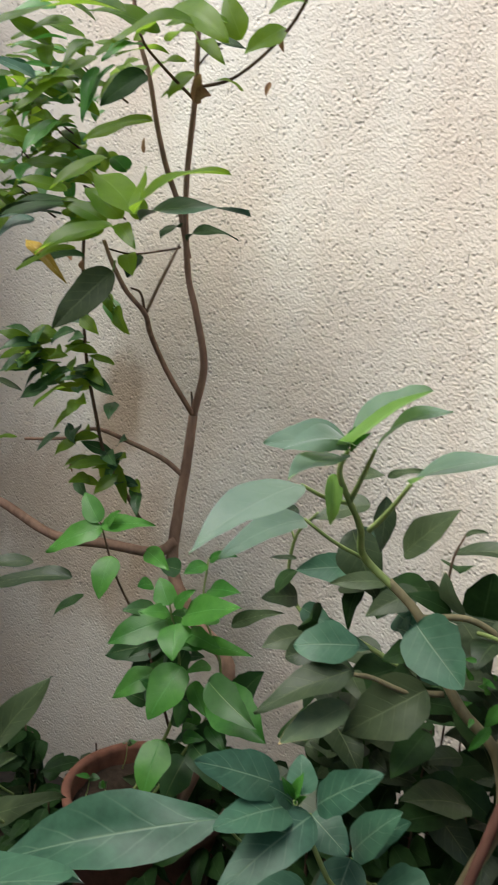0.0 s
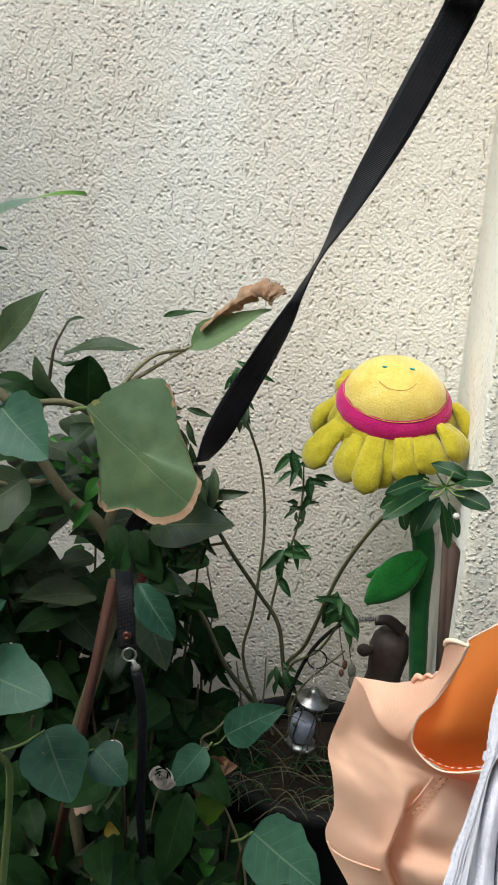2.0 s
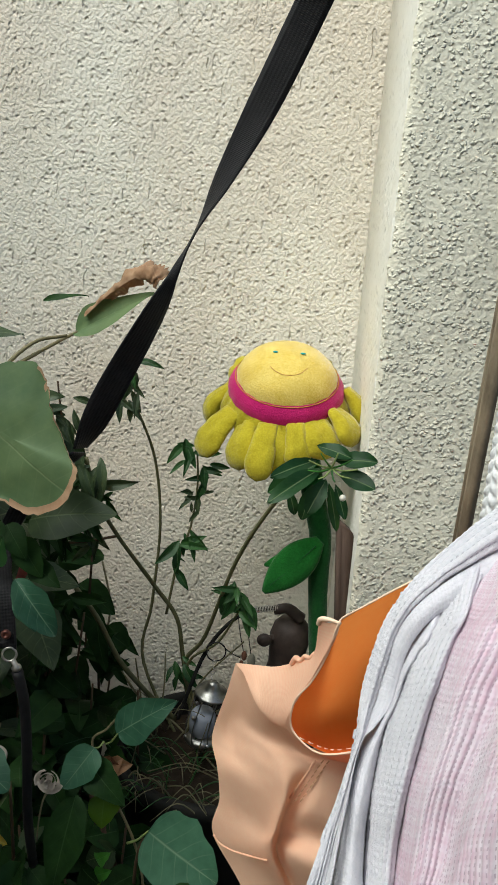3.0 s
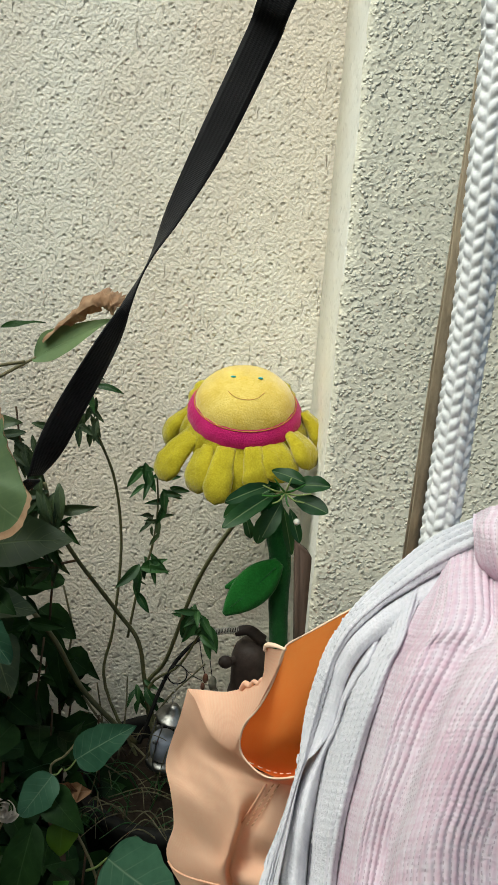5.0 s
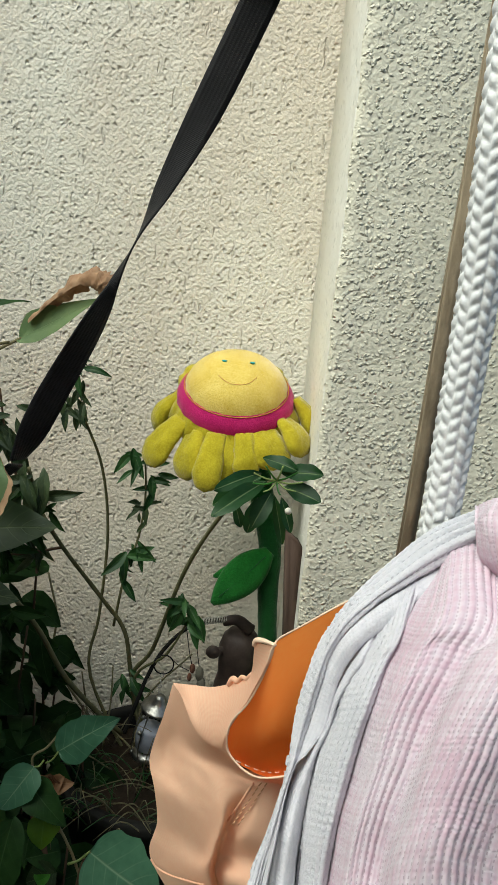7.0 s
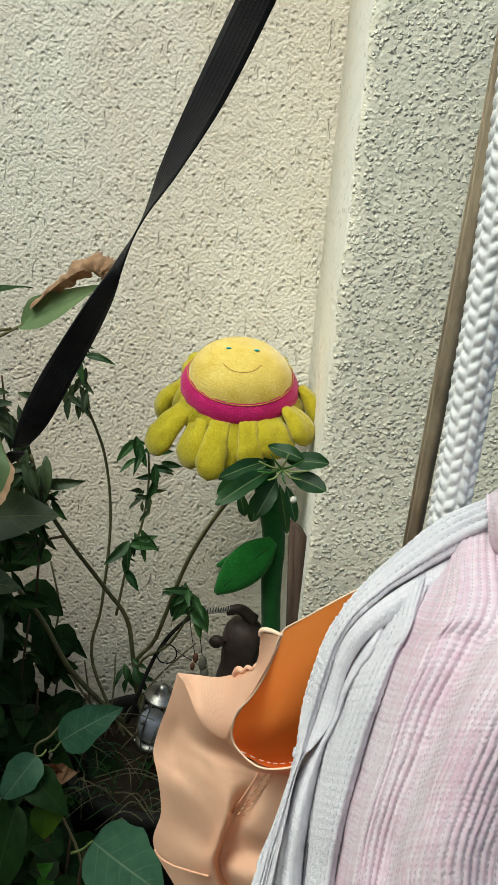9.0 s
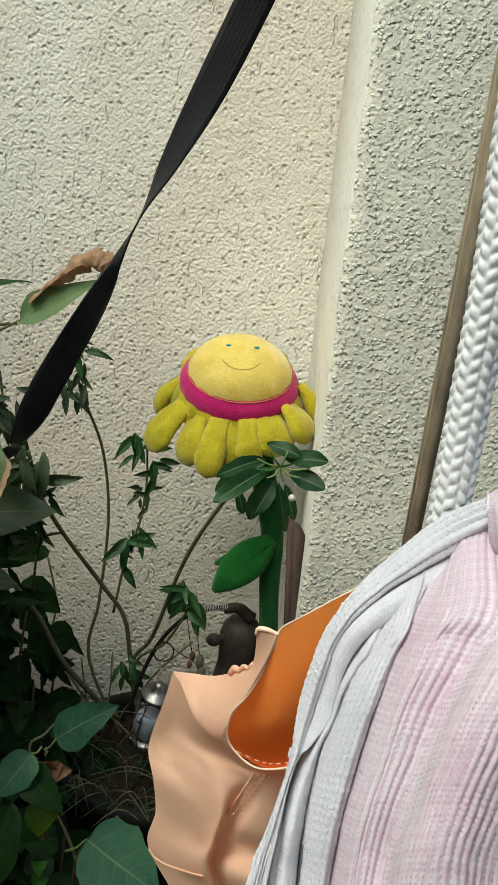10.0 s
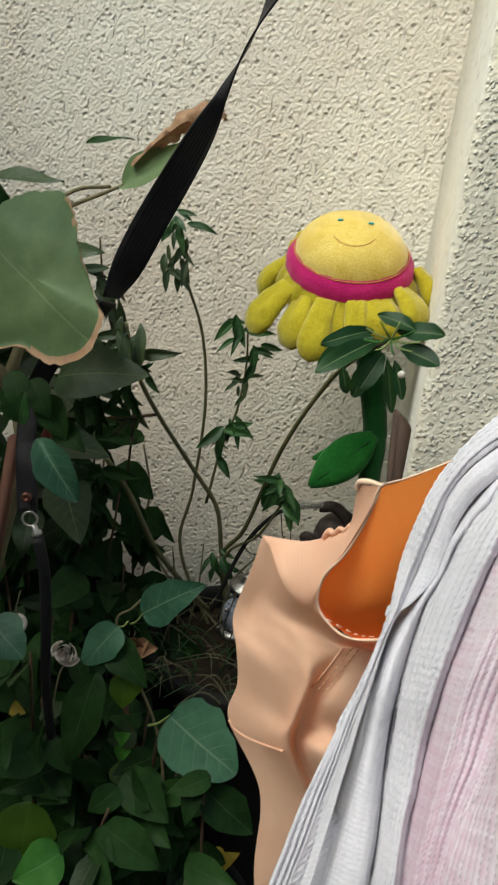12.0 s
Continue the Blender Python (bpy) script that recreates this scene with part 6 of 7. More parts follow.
# leaves of the middle tier
for b, t, w, m, f, sh in (((-0.074, 1.020, 0.944), (0.004, 1.000, 1.031), 0.050, OLDLEAF, (-0.3, -0.9, 0.5), OVATE), ((-0.033, 1.150, 0.930), (0.092, 1.150, 0.948), 0.040, OLDLEAF, (0, -0.45, 1), OVATE),
                          ((0.024, 1.000, 0.885), (0.000, 0.970, 0.948), 0.038, DRYEDGE, (-0.5, -1, 0.2), OVATE), ((0.045, 1.050, 0.873), (0.052, 1.030, 0.946), 0.068, DARKLEAF, (0.2, -1, 0.2), ROUND),
                          ((-0.034, 1.050, 0.894), (-0.100, 1.000, 0.892), 0.044, DARKLEAF, (0.1, -0.5, 0.9), OVATE), ((-0.149, 1.000, 0.967), (-0.098, 1.000, 0.874), 0.066, OLDLEAF, (0.1, -1, 0.3), OVATE),
                          ((-0.092, 0.960, 1.036), (-0.086, 0.950, 0.958), 0.032, OLDLEAF, (0.7, -1, 0.1), LANCE), ((-0.134, 1.020, 1.006), (-0.206, 0.990, 0.972), 0.046, OLDLEAF, (0.1, -0.5, 0.9), OVATE),
                          ((-0.009, 0.900, 0.892), (0.070, 0.858, 0.846), 0.078, GREYLEAF, (0.1, -1, 0.35), (0.62, 0.62)), ((-0.087, 0.920, 0.832), (-0.172, 0.890, 0.816), 0.060, GREYLEAF, (0.1, -0.8, 0.7), OBLONG),
                          ((-0.087, 0.900, 0.803), (-0.192, 0.830, 0.732), 0.054, OLDLEAF, (0.1, -0.45, 1.0), OVATE), ((0.010, 0.930, 0.797), (-0.084, 0.890, 0.715), 0.080, OLDLEAF, (0.2, -0.9, 0.5), OVATE),
                          ((-0.085, 0.900, 0.752), (-0.150, 0.830, 0.700), 0.050, DRYEDGE, (0.1, -0.6, 0.9), OVATE), ((-0.150, 0.960, 0.800), (-0.205, 0.940, 0.770), 0.050, OLDLEAF, (0.1, -0.9, 0.5), ROUND)):
    leaf(shrub, b, t, w, m, f, shape=sh, bend=0.05, nu=14)

crowd = random.Random(71)
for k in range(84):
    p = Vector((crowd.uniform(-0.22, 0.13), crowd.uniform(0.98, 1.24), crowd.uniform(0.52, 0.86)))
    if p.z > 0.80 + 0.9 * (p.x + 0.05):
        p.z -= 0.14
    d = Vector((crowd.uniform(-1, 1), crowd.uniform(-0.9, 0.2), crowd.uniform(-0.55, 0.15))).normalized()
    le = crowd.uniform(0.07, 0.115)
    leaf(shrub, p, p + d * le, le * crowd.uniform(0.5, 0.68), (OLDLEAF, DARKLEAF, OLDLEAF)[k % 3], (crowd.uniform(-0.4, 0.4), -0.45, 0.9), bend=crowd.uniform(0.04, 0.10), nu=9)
# the great dry-rimmed leaf and the rolled one
RIMLEAF = leaf_material("yellowed_rim", (0.20, 0.19, 0.05), (0.42, 0.36, 0.11), (0.4, 0.36, 0.14), 0.7, vein_strength=0.2)


def broad_blade(plant, outline, belly, base, tip, seed=3, n=96, rings=14):
    """A broad blade inside an uneven closed outline: scalloped rim curling forward, yellowed above and dry tan below."""
    loop = spline([*outline, outline[0]], n // len(outline) + 1)[:-1]
    n = len(loop)
    centre = sum(loop, Vector()) / n
    base, tip = Vector(base), Vector(tip)
    axis = (tip - base).normalized()
    across = axis.cross(Vector((0, -1, 0.1))).normalized()
    length = (tip - base).length
    bm = bmesh.new()
    uv = bm.loops.layers.uv.new("leaf")

    def flat(q):
        d = q - base
        return d.dot(axis) / length, 0.5 + d.dot(across) / length
    grid = []
    for j in range(rings + 1):
        s = j / rings
        row = []
        for k, q in enumerate(loop):
            low = max(0.0, min(1.0, (centre.z + 0.03 - q.z) / 0.06))
            side = max(0.0, min(1.0, (q.x - centre.x) / 0.05))
            dry = max(low * 0.9, side)
            p = centre.lerp(q, s)
            p += (q - centre).normalized() * s ** 8 * (0.0035 * noise.noise(Vector((k * 0.30, seed, 0))) + 0.0026 * noise.noise(Vector((k * 0.85, seed, 4))))
            u, v = flat(p)
            p.y -= belly * (1 - s * s) + 0.0035 * abs(math.sin((u + 0.35 * abs(v - 0.5)) * 17)) * s * (1 - s) + 0.003 * noise.noise(p * 28)
            curl = max(0.0, (s - 0.86) / 0.14)
            p.y -= curl ** 1.5 * dry * (0.006 + 0.007 * noise.noise(Vector((k * 0.4, 9, seed))))
            p += (centre - q).normalized() * curl ** 2 * dry * 0.006
            row.append(bm.verts.new(p))
        grid.append(row)
    for j in range(rings):
        for k in range(n):
            m = (k + 1) % n
            f = bm.faces.new((grid[j][k], grid[j][m], grid[j + 1][m], grid[j + 1][k]))
            for corner in f.loops:
                corner[uv].uv = flat(corner.vert.co)
            q = loop[k]
            wide = 1.0 + 1.0 * noise.noise(Vector((k * 0.22, 2, seed)))
            if q.x > centre.x + 0.02 or q.z < centre.z - 0.045:
                f.material_index = 1 if rings - j <= wide + (1.6 if q.z < centre.z - 0.02 and q.x > centre.x else 0.8) else 0
            elif q.z > centre.z:
                f.material_index = 2 if rings - j <= wide * 0.8 else 0
    bmesh.ops.remove_doubles(bm, verts=grid[0], dist=1e-5)
    return part("leaf", bm, [BIGLEAF, TANLEAF, RIMLEAF], plant, "broad green leaf with a dry torn rim")


broad_blade(shrub, [(0.103, 0.885, 0.906), (0.127, 0.885, 0.926), (0.155, 0.888, 0.941), (0.194, 0.888, 0.950), (0.210, 0.884, 0.936), (0.221, 0.878, 0.909), (0.236, 0.870, 0.877), (0.248, 0.862, 0.854), (0.260, 0.850, 0.835), (0.242, 0.850, 0.796),
                    (0.203, 0.856, 0.781), (0.167, 0.862, 0.792), (0.131, 0.868, 0.785), (0.124, 0.872, 0.817), (0.121, 0.876, 0.859), (0.114, 0.880, 0.887)], 0.010, (0.106, 0.886, 0.906), (0.252, 0.850, 0.808))
stem(shrub, [(0.060, 0.950, 0.885), (0.082, 0.920, 0.896), (0.108, 0.886, 0.905)], 0.003, 0.0026, GREENSTEM, "leaf_stalk")
stem(shrub, [(0.101, 1.020, 0.856), (0.082, 1.080, 0.894), (0.101, 1.120, 0.913), (0.126, 1.190, 0.934), (0.150, 1.220, 0.950)], 0.0036, 0.0022, OLDSTEM, "leaf_stalk")
leaf(shrub, (0.148, 1.220, 0.948), (0.277, 1.165, 1.018), 0.050, BIGLEAF, (0.25, -0.75, 0.6), bend=0.03, fold=0.35, nu=18)


def dry_roll(plant, line, width, seed):
    """The dead half of a blade, shrivelled into a crinkled trough along a line."""
    path = spline(line, 9)
    n = len(path)
    bm = bmesh.new()
    uv = bm.loops.layers.uv.new("leaf")
    rows = []
    for i, q in enumerate(path):
        u = i / (n - 1)
        d = (path[min(i + 1, n - 1)] - path[max(i - 1, 0)]).normalized()
        up = d.cross(Vector((1, 0.2, 0))).normalized()
        if up.z < 0:
            up = -up
        out = d.cross(up).normalized()
        if out.y > 0:
            out = -out
        w = width * (0.35 + 0.9 * u - 0.35 * u ** 4) * (1 + 0.35 * noise.noise(Vector((u * 9, seed, 0))))
        row = []
        for j in range(11):
            a = 3.6 * (j / 10) - 0.7
            r = w * (0.75 + 0.35 * j / 10) * (1 + 0.55 * noise.noise(Vector((u * 15, j * 0.9, seed))) + 0.35 * noise.noise(Vector((u * 37, j * 1.7, seed))))
            row.append((bm.verts.new(q + up * math.sin(a) * r * 0.5 + out * (math.cos(a) - 0.3) * r * 0.45), u, j / 10))
        rows.append(row)
    for i in range(n - 1):
        for j in range(10):
            c = (rows[i][j], rows[i][j + 1], rows[i + 1][j + 1], rows[i + 1][j])
            f = bm.faces.new([k[0] for k in c])
            for corner, k in zip(f.loops, c):
                corner[uv].uv = (k[1], k[2])
    return part("dead_leaf", bm, TANLEAF, plant, "shrivelled tan half of the leaf")


dry_roll(shrub, [(0.166, 1.205, 0.975), (0.196, 1.190, 1.003), (0.222, 1.180, 1.024), (0.250, 1.165, 1.042), (0.272, 1.155, 1.040), (0.284, 1.150, 1.030)], 0.036, 5)
leaf(shrub, (0.119, 1.150, 0.996), (0.184, 1.150, 1.007), 0.010, DARKLEAF, A)
leaf(shrub, (0.170, 0.950, 0.744), (0.283, 0.930, 0.767), 0.070, OLDLEAF, (0.1, -0.75, 0.7), bend=0.08)
leaf(shrub, (0.170, 0.900, 0.687), (0.224, 0.885, 0.626), 0.038, GREYLEAF, (0.35, -1, 0.4), fold=0.9, wave=0.06, shape=OBLONG)
leaf(shrub, (0.177, 0.893, 0.671), (0.200, 0.886, 0.629), 0.020, GREYLEAF, (-0.5, -1, 0.4), fold=0.4)
for b, t, w in (((0.143, 0.925, 0.747), (0.129, 0.910, 0.694), 0.03), ((0.151, 0.925, 0.745), (0.180, 0.910, 0.707), 0.03), ((0.131, 0.925, 0.752), (0.147, 0.910, 0.707), 0.028), ((0.163, 0.930, 0.726), (0.196, 0.920, 0.682), 0.035), ((0.176, 0.940, 0.692), (0.219, 0.920, 0.672), 0.03)):
    leaf(shrub, b, t, w, DARKLEAF, (0.1, -0.9, 0.5))
leaf(shrub, (0.144, 0.910, 0.698), (0.153, 0.905, 0.738), 0.022, WILTLEAF, (0.2, -1, 0.1), fold=0.5)
leaf(shrub, (0.097, 0.930, 0.775), (0.076, 0.920, 0.738), 0.014, FRESHLEAF, (0.2, -1, 0.3))
leaf(shrub, (0.106, 0.930, 0.808), (0.092, 0.920, 0.777), 0.018, FRESHLEAF, (0.2, -1, 0.3))
for k in range(12):
    p = Vector((0.053, 0.960, 0.820)) + Vector((rnd.uniform(-0.03, 0.04), rnd.uniform(-0.03, 0.03), rnd.uniform(-0.05, 0.03)))
    d = Vector((rnd.uniform(-1, 1), -0.5, rnd.uniform(-0.3, 0.8))).normalized()
    leaf(shrub, p, p + d * rnd.uniform(0.015, 0.03), 0.008, FRESHLEAF, (0, -1, 0.5), nu=5)

# ---- grey-green shoots in front ----
shoots = thing("grey_green_shoots", (FRONT_POT[0], FRONT_POT[1], 0.12), "young shoots with soft grey-green leaves", "plant")
S0 = Vector((FRONT_POT[0], FRONT_POT[1], 0.11))
stem(shoots, [S0, (0.019, 0.760, 0.551), (-0.019, 0.720, 0.647), (-0.039, 0.690, 0.714), (-0.056, 0.680, 0.752)], 0.0042, 0.0022, GREENSTEM)
stem(shoots, [(0.036, 0.800, 0.506), (0.004, 0.800, 0.576), (-0.006, 0.800, 0.609), (-0.015, 0.800, 0.641)], 0.0034, 0.0022, GREENSTEM)
stem(shoots, [S0 + Vector((0.03, 0.02, 0)), (0.041, 0.820, 0.435), (0.036, 0.800, 0.506)], 0.005, 0.004, GREENSTEM)
F = (0.05, -0.75, 0.8)
for b, t, w in (((-0.072, 0.670, 0.770), (-0.142, 0.600, 0.804), 0.046), ((-0.054, 0.670, 0.753), (-0.100, 0.580, 0.756), 0.045), ((-0.030, 0.670, 0.751), (-0.088, 0.580, 0.685), 0.052), ((-0.026, 0.670, 0.765), (0.044, 0.660, 0.834), 0.040), ((-0.047, 0.680, 0.763), (-0.063, 0.700, 0.796), 0.032), ((-0.054, 0.670, 0.759), (-0.071, 0.640, 0.785), 0.025)):
    leaf(shoots, b, t, w * 1.1, GREYLEAF, F, bend=0.06, shape=BROAD, fold=0.09, wave=0.018, nu=18)
for b, t, w, s in (((-0.033, 0.690, 0.649), (-0.144, 0.600, 0.598), 0.050, (-0.023, 0.720, 0.625)), ((-0.008, 0.760, 0.655), (-0.008, 0.700, 0.586), 0.054, (-0.006, 0.790, 0.632)), ((-0.016, 0.790, 0.642), (0.045, 0.760, 0.738), 0.046, (-0.013, 0.800, 0.634)), ((-0.008, 0.820, 0.633), (0.045, 0.800, 0.704), 0.036, (-0.011, 0.800, 0.635)), ((0.021, 0.780, 0.622), (0.127, 0.740, 0.625), 0.080, (-0.005, 0.800, 0.608)),
                   ((0.011, 0.740, 0.586), (-0.041, 0.660, 0.460), 0.088, (-0.005, 0.740, 0.610)), ((0.078, 0.840, 0.517), (0.130, 0.800, 0.455), 0.076, (0.040, 0.800, 0.507)), ((-0.057, 0.740, 0.702), (0.000, 0.720, 0.687), 0.050, (-0.051, 0.700, 0.719)), ((-0.102, 0.720, 0.477), (-0.196, 0.660, 0.474), 0.05, (-0.035, 0.740, 0.493)), ((-0.137, 0.740, 0.434), (-0.200, 0.700, 0.368), 0.06, (-0.035, 0.740, 0.485)), ((-0.015, 0.780, 0.471), (0.031, 0.720, 0.414), 0.07, (0.014, 0.760, 0.519)), ((0.128, 0.880, 0.472), (0.178, 0.860, 0.444), 0.05, (0.083, 0.820, 0.499))):
    leaf(shoots, b, t, w * 1.05, GREYLEAF, F, bend=0.06, shape=BROAD, fold=0.09, wave=0.018, nu=18, stalk=s, stalk_r=0.0016)
for b, t, w in (((-0.133, 0.660, 0.707), (-0.389, 0.560, 0.590), 0.086), ((-0.494, 0.550, 0.500), (-0.194, 0.500, 0.698), 0.075), ((-0.609, 0.750, 0.530), (-0.508, 0.780, 0.710), 0.058), ((-0.478, 0.600, 0.623), (-0.392, 0.600, 0.712), 0.03), ((-0.693, 0.800, 0.367), (-0.477, 0.800, 0.512), 0.05)):
    leaf(shoots, b, t, w, GREYLEAF if b[1] < 0.7 and w > 0.04 else OLDLEAF, (0.1, -0.6, 0.9), bend=0.05, wave=0.045, shape=OBLONG, stalk=(b[0] + 0.02, b[1] + 0.05, b[2] - 0.06))
rosette(shoots, (-0.053, 0.675, 0.754), 6, 0.035, 0.012, FRESHLEAF, (0, -0.4, 1), 0.4, LANCE, 5)
shoots.location.z -= 0.013
WHITEPETAL = leaf_material("white_petal", (0.62, 0.58, 0.50), (0.80, 0.77, 0.70), (0.7, 0.7, 0.6), 0.7)
bloom = thing("white_flower", (-0.129, 0.700, 0.491), "small white trumpet flower among the shoots", "flower")
c = Vector((-0.110, 0.630, 0.560))
for k in range(5):
    a = 2 * math.pi * k / 5
    leaf(bloom, c, c + Vector((0.025 * math.cos(a), -0.010, 0.022 * math.sin(a))), 0.026, WHITEPETAL, (0, -1, 0.3), nu=8, ragged=0.3, wave=0.06, name="petal")
part("tube", tube([c, c + Vector((0.014, 0.01, -0.014)), (-0.085, 0.680, 0.500)], 0.008, 0.0035, sides=8), WHITEPETAL, bloom)

# ---- thin-stemmed plant by the corner ----
thin = thing("thin_stemmed_plant", (0.40, 1.24, 0.18), "wilting plant with long thin stems and small drooping leaves", "plant")
R0 = Vector((0.36, 1.30, 0.17))
stem(thin, [R0, (0.252, 1.360, 0.334), (0.260, 1.370, 0.452), (0.269, 1.360, 0.606), (0.257, 1.340, 0.732), (0.228, 1.300, 0.829)], 0.0032, 0.0022, THINSTEM)
stem(thin, [R0 + Vector((0.03, 0, 0)), (0.332, 1.335, 0.344), (0.313, 1.330, 0.443), (0.274, 1.310, 0.510), (0.219, 1.240, 0.624), (0.196, 1.180, 0.706), (0.189, 1.140, 0.777)], 0.0042, 0.0030, THINSTEM)
stem(thin, [R0 + Vector((0.03, -0.01, 0)), (0.331, 1.330, 0.342), (0.367, 1.300, 0.432), (0.415, 1.220, 0.608), (0.468, 1.120, 0.741), (0.504, 1.030, 0.804), (0.530, 0.980, 0.835)], 0.0040, 0.0026, THINSTEM)
stem(thin, [R0 + Vector((0.03, -0.01, 0)), (0.335, 1.320, 0.348), (0.392, 1.290, 0.429), (0.431, 1.270, 0.515)], 0.0032, 0.0018, THINSTEM)
stem(thin, [(0.292, 1.335, 0.450), (0.307, 1.330, 0.548), (0.328, 1.320, 0.625), (0.336, 1.310, 0.699), (0.333, 1.300, 0.764)], 0.0026, 0.0015, THINSTEM)
stem(thin, [R0, (0.191, 1.380, 0.328), (0.179, 1.390, 0.435), (0.161, 1.390, 0.515)], 0.0026, 0.0018, DRYSTEM)
stem(thin, [(0.325, 1.280, 0.278), (0.289, 1.250, 0.331), (0.241, 1.200, 0.422), (0.211, 1.150, 0.522), (0.186, 1.100, 0.596)], 0.0048, 0.0036, THINSTEM)
for a, m, e in (((0.270, 1.300, 0.226), (0.256, 1.330, 0.273), (0.236, 1.360, 0.343)), ((0.290, 1.300, 0.228), (0.297, 1.320, 0.305), (0.293, 1.350, 0.366)), ((0.349, 1.260, 0.261), (0.362, 1.280, 0.347), (0.436, 1.270, 0.444)), ((0.281, 1.300, 0.294), (0.350, 1.250, 0.268), (0.416, 1.200, 0.235))):
    stem(thin, [a, m, e], 0.0022, 0.0014, DRYSTEM, sides=6)


def droop_tuft(plant, at, n, size, seed, material=WILTLEAF, low=0.9, spread=0.03):
    """Small leaves hanging round a joint, some of them curled dry."""
    r = random.Random(seed)
    at = Vector(at)
    for k in range(n):
        p = at + Vector((r.uniform(-spread, spread) * 0.4, r.uniform(-0.012, 0.012), r.uniform(-spread, spread) * 0.6))
        d = Vector((r.uniform(-1, 1), r.uniform(-0.5, 0.1), r.uniform(-low - 0.4, 0.25))).normalized()
        le = size * r.uniform(0.6, 1.15)
        leaf(plant, p, p + d * le, le * r.uniform(0.22, 0.34), material, (r.uniform(-0.5, 0.5), -1, r.uniform(0, 0.8)), fold=r.uniform(0.3, 0.9), bend=r.uniform(0.02, 0.12), nu=7, shape=LANCE)


droop_tuft(thin, (0.323, 1.295, 0.764), 8, 0.050, 1)
droop_tuft(thin, (0.345, 1.300, 0.731), 7, 0.045, 2)
droop_tuft(thin, (0.334, 1.310, 0.674), 8, 0.032, 3, OLDLEAF, 1.2)
droop_tuft(thin, (0.318, 1.315, 0.604), 8, 0.052, 4)
droop_tuft(thin, (0.304, 1.320, 0.567), 4, 0.040, 5)
droop_tuft(thin, (0.416, 1.265, 0.535), 10, 0.050, 6)
droop_tuft(thin, (0.432, 1.265, 0.512), 6, 0.045, 7)
droop_tuft(thin, (0.219, 1.280, 0.917), 8, 0.045, 8)
droop_tuft(thin, (0.219, 1.290, 0.862), 14, 0.040, 9, OLDLEAF, 1.6, 0.05)
droop_tuft(thin, (0.193, 1.140, 0.761), 14, 0.060, 10, OLDLEAF, 1.8, 0.05)
droop_tuft(thin, (0.141, 1.200, 0.818), 16, 0.06, 31, OLDLEAF, 1.6, 0.06)
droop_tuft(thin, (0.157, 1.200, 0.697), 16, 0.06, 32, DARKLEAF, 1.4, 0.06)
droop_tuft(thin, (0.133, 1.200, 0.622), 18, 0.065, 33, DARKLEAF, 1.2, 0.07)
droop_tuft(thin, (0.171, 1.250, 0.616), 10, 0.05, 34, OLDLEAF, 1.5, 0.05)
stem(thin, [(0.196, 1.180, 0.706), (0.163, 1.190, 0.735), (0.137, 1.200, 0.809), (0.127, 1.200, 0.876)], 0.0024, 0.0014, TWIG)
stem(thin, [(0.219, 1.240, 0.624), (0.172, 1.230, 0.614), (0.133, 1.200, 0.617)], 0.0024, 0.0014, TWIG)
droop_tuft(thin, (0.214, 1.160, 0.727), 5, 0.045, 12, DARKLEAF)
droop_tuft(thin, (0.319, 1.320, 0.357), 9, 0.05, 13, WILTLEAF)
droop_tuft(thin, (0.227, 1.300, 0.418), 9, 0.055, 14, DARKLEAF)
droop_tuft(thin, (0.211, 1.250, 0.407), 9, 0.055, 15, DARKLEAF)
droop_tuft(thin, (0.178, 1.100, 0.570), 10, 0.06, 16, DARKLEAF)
for b, t, w in (((0.513, 0.980, 0.842), (0.459, 0.940, 0.827), 0.022), ((0.520, 0.970, 0.836), (0.459, 0.920, 0.802), 0.026), ((0.527, 0.975, 0.821), (0.506, 0.950, 0.782), 0.026), ((0.536, 0.980, 0.844), (0.585, 0.960, 0.851), 0.026), ((0.541, 0.975, 0.829), (0.584, 0.950, 0.820), 0.027), ((0.531, 0.990, 0.813), (0.546, 0.980, 0.754), 0.016), ((0.513, 0.990, 0.858), (0.554, 0.970, 0.851), 0.022), ((0.512, 0.990, 0.809), (0.502, 0.980, 0.765), 0.022), ((0.539, 0.985, 0.813), (0.554, 0.970, 0.773), 0.016), ((0.515, 0.990, 0.835), (0.457, 0.990, 0.793), 0.024), ((0.484, 1.020, 0.790), (0.494, 1.020, 0.758), 0.016)):
    leaf(thin, b, t, w * 0.9, ROSLEAF, (0.05, -0.9, 0.6), shape=(1.25, 0.6), fold=0.3, bend=0.06)
for k in range(9):
    p = Vector((0.531, 0.965, 0.838))
    a = 2 * math.pi * k / 9
    stem(thin, [p, p + Vector((0.014 * math.cos(a), -0.008, 0.010 * math.sin(a))), p + Vector((0.030 * math.cos(a), -0.012, 0.018 * math.sin(a) + 0.004))], 0.0014, 0.0009, FRESHLEAF if k % 2 else GREENSTEM, "bud", 5)
SILVER = simple("dull_silver", (0.14, 0.135, 0.12), (0.38, 0.37, 0.35), 90, 0.35, 0.5, metal=1.0)
bm = bmesh.new()
bmesh.ops.create_uvsphere(bm, u_segments=14, v_segments=10, radius=0.0042, matrix=Matrix.Translation((0.548, 0.962, 0.803)))
part("berry", bm, simple("pale_berry", (0.6, 0.58, 0.5), (0.8, 0.78, 0.7), 80, 0.3), thin, "pale round berry")

